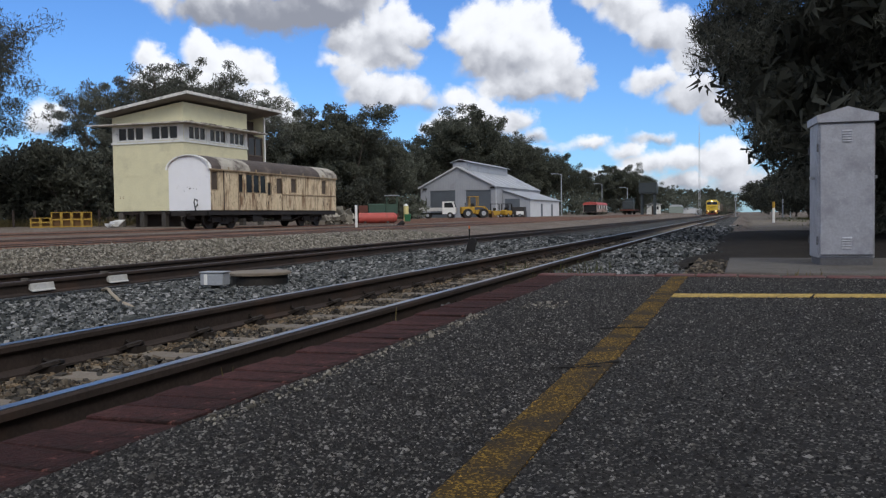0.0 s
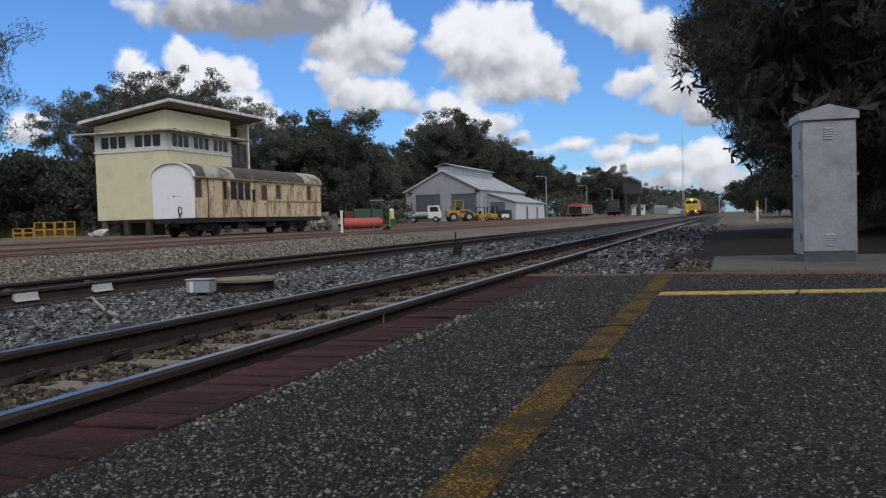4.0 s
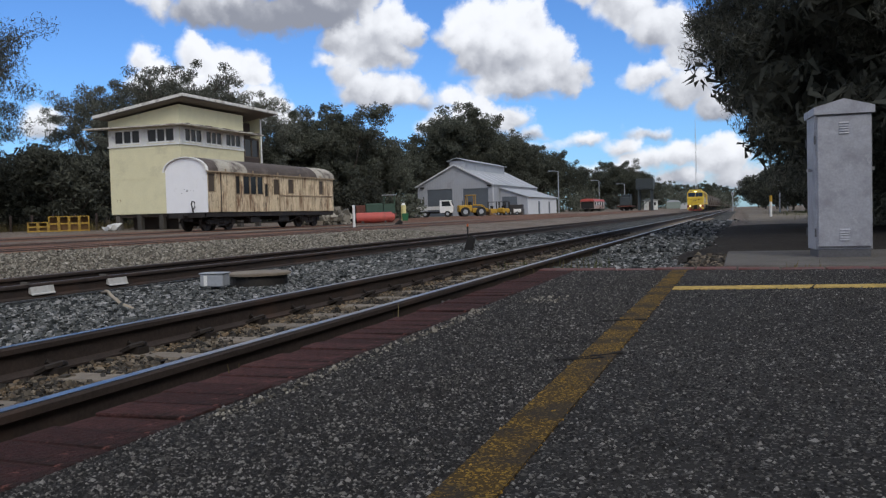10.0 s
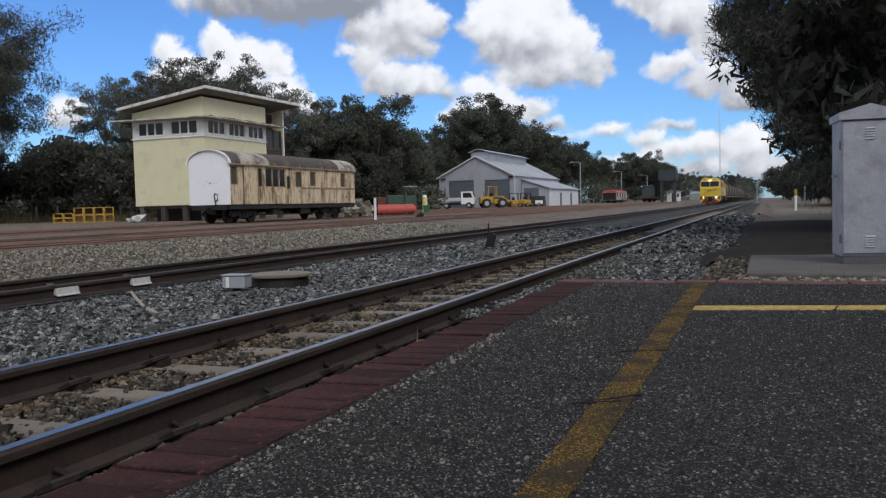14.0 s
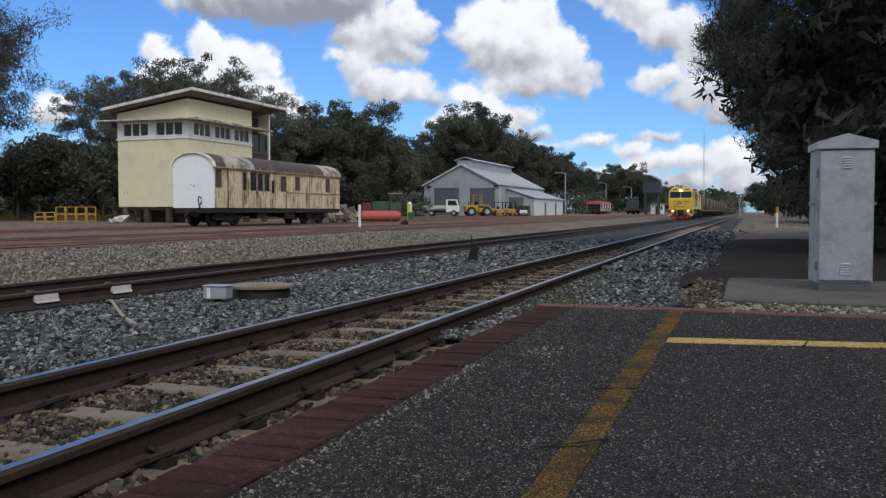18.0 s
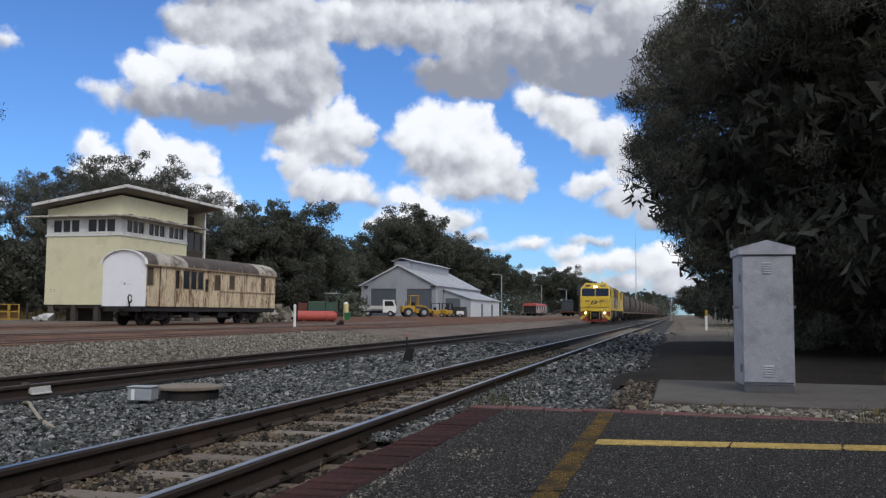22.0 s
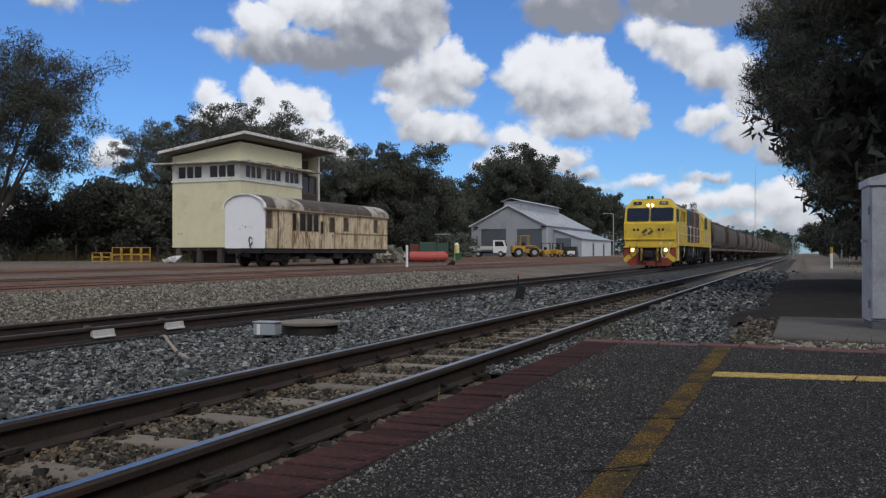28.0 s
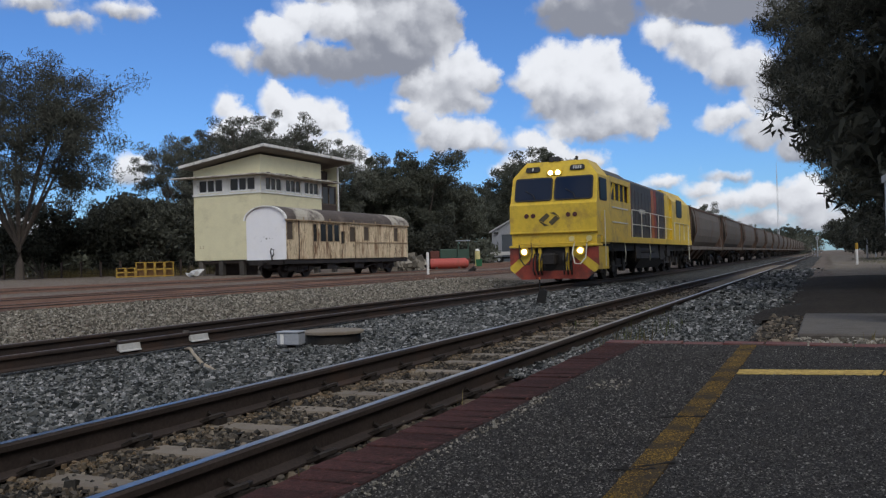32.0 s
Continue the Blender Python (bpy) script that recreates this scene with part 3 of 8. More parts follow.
def ground_z(x, y=0.0):
    """The lie of the land across the tracks."""
    pts = ((-4000, 0.1), (-50, 0.06), (-36, -0.02), (-24, -0.10), (-13.5, -0.14), (-12.0, -0.22), (-10.2, -0.42), (-6.9, -0.42), (-4.2, -0.375), (-1.0, -0.375), (-0.25, -0.20), (1.5, -0.17), (4000, -0.17))
    for (a, za), (b, zb) in zip(pts, pts[1:]):
        if a <= x <= b:
            return za + (zb - za) * (x - a) / (b - a) + min(max((-x - 11) / 4, 0), 1) * 0.0033 * min(max(0, y - 60), 600)
    return -0.17


def strip(name, material, x0, x1, y0, y1, lift=0.0, nx=8, ny=20, wave=0.0, label="", category="", seed=0.0, edge=0.0):
    """A sheet of ground laid on the lie of the land, a little uneven, with a ragged border."""
    bm = bmesh.new()
    grid = []
    for j in range(ny + 1):
        v = j / ny
        row = []
        for i in range(nx + 1):
            u = i / nx
            x, y = x0 + (x1 - x0) * u, y0 + (y1 - y0) * v
            if edge and i in (0, nx):
                x += edge * (noise.noise((seed, y * 0.6, i)) * 1.2)
            if edge and j in (0, ny):
                y += edge * (noise.noise((x * 0.6, seed, j)) * 1.2)
            z = ground_z(x, y) + lift + wave * noise.noise((x * 0.9 + seed, y * 0.9, 0))
            row.append(bm.verts.new((x, y, z)))
        grid.append(row)
    for j in range(ny):
        for i in range(nx):
            bm.faces.new((grid[j][i], grid[j][i + 1], grid[j + 1][i + 1], grid[j + 1][i]))
    ob = part(name, bm, material, smooth=True)
    return tagged(ob, label, category, kind="structure")


def build_ground():
    bm = bmesh.new()
    xs = [-4000, -800, -200, -80, -50, -36, -24, -20, -13.5, -12.0, -10.2, -6.9, -4.2, -1.0, -0.25, 1.5, 20, 60, 200, 800, 4000]
    ys = [-4000, -400, -60, -10, 30, 60, 80, 120, 200, 400, 660, 1500, 4000]
    grid = [[bm.verts.new((x, y, ground_z(x, y))) for x in xs] for y in ys]
    for j in range(len(ys) - 1):
        for i in range(len(xs) - 1):
            bm.faces.new((grid[j][i], grid[j][i + 1], grid[j + 1][i + 1], grid[j + 1][i]))
    tagged(part("ground", bm, GRAVEL), "grey-brown gravel ground of a flat railway yard", "ground", kind="structure")
    strip("red_dirt", RED_EARTH, -20.6, -14.0, -30, 150, 0.012, 8, 60, 0.01, "bare rust-red dirt round the old yard rails", "ground", 3.1, 0.5)
    strip("red_dirt", RED_EARTH, -30.5, -23.5, -20, 100, 0.010, 8, 40, 0.01, "bare rust-red dirt under the old wooden van", "ground", 7.7, 0.8)
    strip("red_dirt", RED_EARTH, -38.0, -14.0, 72, 118, 0.016, 10, 20, 0.01, "bare tan dirt yard in front of the shed", "ground", 9.7, 1.5)
    # leaf litter strip with the sheoaks' shade painted into it
    strip("shaded_soil", SHADED_EARTH, -1.0, 40, 10.6, 27.0, 0.03, 82, 90, 0.006, "dark leaf litter and soil, tree shade included in the colour", "ground", 5.2, 0.8)
    strip("pale_path", PALE_EARTH, 0.3, 7, 26.0, 140, 0.02, 30, 60, 0.004, "pale sandy track beside the line", "ground", 2.2, 0.6)
    strip("red_soil", RED_EARTH, -0.45, 0.7, 5.9, 10.6, 0.02, 14, 30, 0.006, "reddish soil between ballast and slab", "ground", 1.2, 0.12)
    strip("ballast_bed", BALLAST_BED, -6.9, -0.55, -12, 150, 0.008, 24, 110, 0.015, "grey crushed-rock ballast between the tracks", "ballast", 0.3, 0.1)
    strip("ballast_bed", BALLAST_BED, -9.3, -6.9, -12, 300, 0.013, 8, 70, 0.015, "grey crushed-rock ballast under the far track", "ballast", 0.7, 0.1)


build_ground()


def scatter(name, material, zone, count, size, label, dense=None, z=None, seed=1, sink=0.5, sleepers=False):
    """Many loose stones in one mesh. zone: x0, x1, y0, y1."""
    rng = np.random.default_rng(seed)
    x0, x1, y0, y1 = zone
    base = np.array([(-1, -1, -1), (1, -1, -1), (1, 1, -1), (-1, 1, -1), (-1, -1, 1), (1, -1, 1), (1, 1, 1), (-1, 1, 1)], float) * 0.5
    quads = np.array([(4, 5, 6, 7), (0, 1, 5, 4), (1, 2, 6, 5), (2, 3, 7, 6), (3, 0, 4, 7)])
    x = rng.uniform(x0, x1, count)
    u = rng.uniform(0, 1, count)
    y = y0 + (y1 - y0) * (u ** (dense or 1.0))
    if sleepers:
        off = np.abs((y - 3.26 + 0.3145) % 0.629 - 0.3145)
        keep = (off > 0.105) | (rng.uniform(0, 1, count) < 0.22)
        x, y = x[keep], y[keep]
        count = len(x)
    s = size * rng.lognormal(0, 0.32, count) * (1 + 0.012 * np.clip(y - 6, 0, 40))
    verts = base[None] * (1 + rng.uniform(-0.42, 0.42, (count, 8, 3)))
    verts *= np.stack([s * rng.uniform(0.7, 1.3, count), s * rng.uniform(0.7, 1.3, count), s * rng.uniform(0.65, 1.1, count)], -1)[:, None]
    a, b = rng.uniform(0, 2 * np.pi, count), rng.uniform(-1.3, 1.3, count)
    ca, sa, cb, sb = np.cos(a), np.sin(a), np.cos(b), np.sin(b)
    vx, vy, vz = verts[..., 0], verts[..., 1], verts[..., 2]
    vy, vz = vy * cb[:, None] - vz * sb[:, None], vy * sb[:, None] + vz * cb[:, None]
    vx, vy = vx * ca[:, None] - vy * sa[:, None], vx * sa[:, None] + vy * ca[:, None]
    zg = np.array([ground_z(v) for v in x]) + 0.014 if z is None else np.full(count, z)
    zz = zg + s * sink * rng.uniform(-0.2, 1.0, count)
    out = np.stack([vx + x[:, None], vy + y[:, None], vz + zz[:, None]], -1).reshape(-1, 3)
    faces = (quads[None] + 8 * np.arange(count)[:, None, None]).reshape(-1, 4)
    me = bpy.data.meshes.new(name)
    me.from_pydata(out.tolist(), [], faces.tolist())
    me.materials.append(material)
    return tagged(new(name, me), label, "stones", kind="stuff")


def rail_outline(x, z, h=0.157, head=0.07, foot=0.13):
    """A flat-bottomed rail's section round x, with its top at z."""
    k = head / 2
    right = [(foot / 2, z - h), (foot / 2, z - h + 0.011), (0.012, z - h + 0.03), (0.009, z - 0.048), (k, z - 0.036), (k, z - 0.012), (k - 0.008, z - 0.002)]
    pts = [(x + a, b) for a, b in right] + [(x - a, b) for a, b in reversed(right)]
    return pts


def rail(parent, x, z, y0, y1, shiny):
    bm = bmesh.new()
    prism(bm, rail_outline(x, z), y0, y1)
    r = part("rail", bm, RAIL_SIDE, parent)
    top = box(x - 0.022, x + 0.024, y0 + 0.002, y1 - 0.002, z - 0.006, z + 0.0015)
    part("rail_head", top, RAIL_TOP if shiny else OLD_RAIL_TOP, r, "polished running surface" if shiny else "")
    return r


def sleeper_mesh(length=1.98, w=0.225, h=0.18):
    bm = bmesh.new()
    prism(bm, [(-w / 2, -h), (w / 2, -h), (w / 2 - 0.02, -0.02), (w / 2 - 0.035, 0), (-w / 2 + 0.035, 0), (-w / 2 + 0.02, -0.02)], -length / 2, length / 2, "x")
    return bm


def build_tracks():
    for n, (x, z, y1, first, last, name) in enumerate(((NEAR_X, RAIL_Z, 900, -2.4, 62.0, "near running line"), (TRAIN_X, TRAIN_RAIL_Z, 900, 2.0, 40.0, "line that the train runs on"))):
        t = empty("railway_track", pose(0, 0, 0), label=f"straight narrow-gauge track on concrete sleepers, {name}", category="railway track", kind="structure")
        for k in (-1, 1):
            rail(t, x + k * (GAUGE / 2 + 0.035), z, -40, y1, n == 0)
        master, clip = None, None
        y = first
        while y < last:
            m = pose(x + random.uniform(-0.02, 0.02), y + random.uniform(-0.015, 0.015), z - 0.162 - 0.05 * n + random.uniform(-0.004, 0.004), 0, 0, random.uniform(-0.6, 0.6))
            if master is None:
                master = part("sleeper", sleeper_mesh(), SLEEPER, t)
                master.matrix_basis = m
                s = master
            else:
                s = share(master, "sleeper", m, t)
            if y < 26 and n == 0:
                for r in (-1, 1):
                    for side in (-1, 1):
                        if clip is None:
                            bm = bmesh.new()
                            tube(bm, [(0.0, -0.05, 0.012), (0.05, -0.05, 0.035), (0.075, 0.0, 0.045), (0.05, 0.05, 0.035), (0.0, 0.055, 0.02), (-0.02, 0.02, 0.045)], 0.011, 5)
                            bx(bm, 0.01, 0.085, -0.03, 0.03, 0.0, 0.03)
                            clip = part("rail_clip", bm, CLIP, s)
                            c = clip
                        else:
                            c = share(clip, "rail_clip", Matrix(), s)
                        c.matrix_basis = pose(r * (GAUGE / 2 + 0.035) + side * 0.062, 0, 0.0, 0, 0, 0 if side > 0 else 180) @ Matrix.Scale(1.3, 4)
            y += 0.629
    for x, top in ((-15.4, -0.10), (-19.1, -0.085), (-26.2, -0.055)):
        t = empty("railway_track", pose(0, 0, 0), label="rusty old siding half sunk in red dirt", category="railway track", kind="structure")
        for k in (-1, 1):
            rail(t, x + k * (GAUGE / 2 + 0.03), top, -40, 135, False)


build_tracks()


def build_platform():
    edge = -1.241
    bm = bmesh.new()
    bx(bm, edge + 0.254, 9.0, -14.0, 5.715, -0.4, 0.0)
    tagged(part("platform", bm, SEAL), "dark coarse-chip sealed surface of a low station platform", "platform", kind="structure")
    wall = tagged(part("platform_edge", box(edge + 0.03, edge + 0.25, -14.0, 5.90, -0.42, -0.076), CONCRETE), "low concrete platform wall with a red brick edge course", "platform edge", kind="structure")
    end = tagged(part("platform_end", box(edge + 0.256, 1.2, 5.72, 5.88, -0.42, -0.076), CONCRETE), "low end of the platform with faded red edging", "platform edge", kind="structure")
    # yellow lines: worn paint on the chips
    line = bmesh.new()
    bx(line, -0.345, -0.250, -6.0, 5.70, 0.0, 0.0035)
    tagged(part("yellow_line", line, YELLOW_WORN), "worn mustard-yellow painted safety line along the platform", "line marking", kind="structure")
    line = bmesh.new()
    hull(line, [(x, 4.345 + 0.165 * k + 0.17 * x, z) for x in (-0.245, 5.5) for k in (0, 1) for z in (0.0, 0.004)])
    tagged(part("yellow_line", line, YELLOW_PAINT), "brighter yellow painted line across the platform", "line marking", kind="structure")
    # the brick edge
    first = None
    y = -1.0
    k = 0
    while y < 5.85:
        m = pose(edge + 0.125 + random.uniform(-0.006, 0.006), y, -0.04 + random.uniform(-0.004, 0.003), random.uniform(-0.8, 0.8), random.uniform(-0.8, 0.8), random.uniform(-0.7, 0.7))
        if first is None:
            first = part("brick", box(-0.122, 0.122, -0.0555, 0.0555, -0.036, 0.038, bevel=0.003), BRICK, wall)
            first.matrix_basis = m
        else:
            share(first, "brick", m, wall)
        y += 0.113
    x = edge + 0.38
    first = None
    while x < 1.1:
        if first is None:
            first = part("brick", box(-0.125, 0.125, -0.0555, 0.0555, -0.036, 0.038, bevel=0.003), KERB_RED, end)
            first.matrix_basis = pose(x - 0.262, 5.80, -0.032) @ Matrix.Diagonal((1.0, 1.35, 1, 1))
        share(first, "brick", pose(x, 5.80, -0.032 + random.uniform(-0.006, 0.004), random.uniform(-1, 1), random.uniform(-1, 1), random.uniform(-1.5, 1.5)) @ Matrix.Diagonal((1.0, 1.35, 1, 1)), end)
        x += 0.262


def cracks():
    """Dark cracks across the painted lines, each a thin broken ridge of tar."""
    rng = random.Random(12)
    for x0, y0, x1, y1 in ((-0.40, 2.22, -0.23, 2.36), (-0.37, 2.24, -0.28, 2.27), (0.40, 4.38, 0.44, 4.62), (0.93, 4.46, 0.97, 4.72), (-0.40, 3.05, -0.25, 3.10)):
        bm = bmesh.new()
        n = 9
        pts = [(x0 + (x1 - x0) * i / n + rng.uniform(-0.008, 0.008), y0 + (y1 - y0) * i / n + rng.uniform(-0.01, 0.01), 0.004) for i in range(n + 1)]
        tube(bm, pts, [0.0015 + 0.004 * rng.random() for _ in pts], 5)
        tagged(part("crack", bm, TAR), "thin dark crack across the worn painted line", "crack", kind="structure")


TAR = mat("dark_tar", (0.012, 0.011, 0.011), 0.9)
YELLOW_WORN = speckle("worn_yellow_paint", (0.060, 0.039, 0.014), (0.27, 0.165, 0.030), 0.0042, 0.32, patch=((0.028, 0.025, 0.022), 6.0, 0.46, 0.75))
YELLOW_PAINT = speckle("yellow_paint", (0.38, 0.27, 0.085), (0.54, 0.39, 0.125), 0.02, 0.75, patch=((0.2, 0.14, 0.04), 3.0, 0.6, 0.6))
build_platform()
cracks()

scatter("ballast", BALLAST, (-7.0, -3.7, 2.0, 14.0), 84000, 0.0165, "dark blue-grey crushed stones between the tracks", 1.15, seed=11)
scatter("ballast", BALLAST, (-7.0, -3.7, 13.0, 30.0), 30000, 0.027, "dark blue-grey crushed stones between the tracks", 1.3, seed=12)
scatter("old_ballast", OLD_STONE, (-3.17, -2.2, 1.3, 24.0), 26000, 0.0165, "dusty crushed stones between the near rails", 1.4, z=-0.345, seed=13, sleepers=True)
scatter("ballast", BALLAST, (-3.7, -3.2, 1.4, 30.0), 11000, 0.022, "crushed stones outside the near track", 1.3, z=-0.355, seed=14, sleepers=True)
scatter("sandy_grit", SAND_STONE, (-2.47, -2.17, 1.4, 20.0), 9000, 0.013, "tan sand and grit swept against the rail", 1.4, z=-0.336, seed=23)
scatter("sandy_grit", SAND_STONE, (-3.17, -3.03, 1.4, 14.0), 2600, 0.013, "tan sand and grit swept against the rail", 1.4, z=-0.336, seed=24)
scatter("old_ballast", OLD_STONE, (-2.1, -1.25, 1.4, 6.6), 9000, 0.021, "crushed stones under the platform edge", 1.2, z=-0.36, seed=15, sleepers=True)
scatter("ballast", BALLAST, (-2.07, -0.1, 5.93, 15.0), 42000, 0.0155, "clean grey crushed stones past the platform end", 1.3, z=-0.29, seed=16)
scatter("yard_gravel", PALE_STONE, (-13.6, -9.0, 5.0, 32.0), 52000, 0.0185, "pale grey gravel beside the far track", 1.2, seed=17)
scatter("ballast", BALLAST, (-2.07, 0.0, 13.5, 42.0), 16000, 0.028, "crushed stones thinning out into dark soil", 1.6, z=-0.26, seed=26)
scatter("soil_stones", OLD_STONE, (-0.45, 0.1, 5.95, 10.6), 2600, 0.022, "brown stones and soil beside the slab", 1.2, z=-0.185, seed=27)
scatter("crumbs", PALE_STONE, (-0.975, -0.915, 1.4, 3.4), 260, 0.005, "pale crumbs of seal along the brick edge", 1.0, z=0.001, seed=41)
scatter("crumbs", PALE_STONE, (-0.86, -0.66, 3.65, 3.95), 90, 0.005, "pale crumbs where the seal has worn thin", 1.0, z=0.001, seed=42)
scatter("rubble", PALE_STONE, (-0.1, 4.0, 5.92, 7.78), 8000, 0.022, "broken stones and soil before the slab", 1.0, z=-0.16, seed=18)


def chips(name, material, zones, count, size, label, seed):
    """Small sharp chips standing out of the seal: four-sided points, denser towards the near end."""
    rng = np.random.default_rng(seed)
    x = np.concatenate([rng.uniform(a, b, int(count * k)) for a, b, k in zones])
    n = len(x)
    y = 0.75 + 4.93 * rng.uniform(0, 1, n) ** 1.7
    s = size * rng.lognormal(0, 0.3, n)
    base = np.array([(-1, -1, 0), (1, -1, 0), (1, 1, 0), (-1, 1, 0), (0, 0, 1)], float) * (0.5, 0.5, 0.55)
    v = base[None] * (1 + rng.uniform(-0.35, 0.35, (n, 5, 3))) + np.array([0, 0, 0, 0, 1.0])[None, :, None] * rng.uniform(-0.25, 0.25, (n, 5, 3)) * (1, 1, 0)
    v *= s[:, None, None]
    a = rng.uniform(0, 2 * np.pi, n)
    ca, sa = np.cos(a)[:, None], np.sin(a)[:, None]
    vx, vy = v[..., 0] * ca - v[..., 1] * sa, v[..., 0] * sa + v[..., 1] * ca
    out = np.stack([vx + x[:, None], vy + y[:, None], v[..., 2] + 0.0005], -1).reshape(-1, 3)
    tris = np.array([(0, 1, 4), (1, 2, 4), (2, 3, 4), (3, 0, 4)])
    faces = (tris[None] + 5 * np.arange(n)[:, None, None]).reshape(-1, 3)
    me = bpy.data.meshes.new(name)
    me.from_pydata(out.tolist(), [], faces.tolist())
    me.materials.append(material)
    tagged(new(name, me), label, "stones", kind="stuff")


chips("seal_chips", CHIPS, ((-0.985, -0.347, 0.28), (-0.248, 3.1, 0.72)), 165000, 0.0044, "dark and pale stone chips standing out of the seal", 31)
chips("painted_chips", YELLOW_CHIPS, ((-0.347, -0.248, 1.0),), 4200, 0.0048, "stone chips with worn mustard paint on them", 32)


def build_slab():
    bm = bmesh.new()
    bx(bm, -0.07, 3.3, 7.80, 10.40, -0.32, -0.11, bevel=0.015)
    tagged(part("concrete_slab", bm, CONCRETE), "grey weathered concrete slab set in the ground", "slab", kind="structure")


build_slab()


def build_cabinet():
    c = empty("equipment_cabinet", pose(1.00, 9.22, -0.11, 0, 0, 5), label="tall pale-grey metal trackside cabinet with vents on a concrete slab", category="cabinet")
    w, d, h = 0.252, 0.272, 1.395
    part("plinth", box(-w + 0.02, w - 0.02, -d + 0.02, d - 0.02, 0.0, 0.07), CABINET_DARK, c, "dark recessed plinth")
    part("body", box(-w, w, -d + 0.03, d - 0.03, 0.07, h, bevel=0.008), CABINET, c)
    bm = bmesh.new()
    ov = 0.018
    hull(bm, [(sx * (w + ov), sy * (d + ov), z) for sx in (-1, 1) for sy in (-1, 1) for z in (h - 0.02, h + 0.05)] + [(0, sy * (d + ov), h + 0.125) for sy in (-1, 1)])
    part("roof", bm, CABINET, c)
    for k, name in ((-1, "front_door"), (1, "back_door")):
        y0 = k * (d - 0.028)
        lo, hi = sorted((y0, y0 + k * 0.026))
        door = part(name, box(-w + 0.014, w - 0.014, lo, hi, 0.10, h - 0.035, bevel=0.006), CABINET, c)
        for zc in (0.21, h - 0.16):
            for i in range(5):
                lv = bmesh.new()
                zz = zc + (i - 2) * 0.024
                hull(lv, [(sx * 0.045, hi if k > 0 else lo, zz + dz) for sx in (-1, 1) for dz in (0, 0.016)] + [(sx * 0.045, (hi if k > 0 else lo) + k * 0.012, zz) for sx in (-1, 1)])
                part("louvre", lv, CABINET, door)
        for zz in (0.2, h - 0.3):
            bm = bmesh.new()
            rod(bm, (-w - 0.006, y0, zz), (-w - 0.006, y0, zz + 0.08), 0.008)
            part("hinge", bm, CABINET_DARK, door)
    for sx in (-1, 1):
        bm = bmesh.new()
        rod(bm, (sx * w, -0.05, 0.85), (sx * (w + 0.05), -0.05, 0.85), 0.012)
        bx(bm, sx * (w + 0.035) - 0.012, sx * (w + 0.035) + 0.012, -0.12, -0.03, 0.835, 0.865)
        part("handle", bm, STEEL, c, "bright steel handle")
    bm = bmesh.new()
    bx(bm, -w - 0.004, -w, -d + 0.05, -d + 0.16, 0.12, h - 0.05)
    part("side_seam", bm, CABINET, c)


STEEL = mat("bright_steel", (0.5, 0.5, 0.5), 0.35, 1.0)
build_cabinet()

# ---- signal box ----
def window_group(parent, axis, at, u0, u1, z0, z1, panes, depth, material=None):
    """A framed row of panes set in an opening. axis "y": the window faces -y at y = at; "x": it faces +x at x = at."""
    def b(bm, ua, ub, da, db, za, zb):
        if axis == "y":
            bx(bm, ua, ub, at + da, at + db, za, zb)
        else:
            bx(bm, at - db, at - da, ua, ub, za, zb)
    fr = bmesh.new()
    t = 0.11
    b(fr, u0, u1, -0.02, depth, z0, z0 + t)
    b(fr, u0, u1, -0.02, depth, z1 - t, z1)
    b(fr, u0, u0 + t, -0.018, depth, z0 + t, z1 - t)
    b(fr, u1 - t, u1, -0.018, depth, z0 + t, z1 - t)
    w = part("window", fr, material or OFF_WHITE, parent)
    step = (u1 - u0 - 2 * t) / panes
    for i in range(panes):
        ua = u0 + t + i * step
        g = bmesh.new()
        b(g, ua + (0.052 if i else 0), ua + step - (0.052 if i < panes - 1 else 0), 0.05, 0.06, z0 + t, z1 - t)
        part("pane", g, WINDOW, w, "dark glass pane")
        if i:
            mu = bmesh.new()
            b(mu, ua - 0.052, ua + 0.052, 0.0, depth - 0.01, z0 + t, z1 - t)
            part("mullion", mu, material or OFF_WHITE, w)
    return w


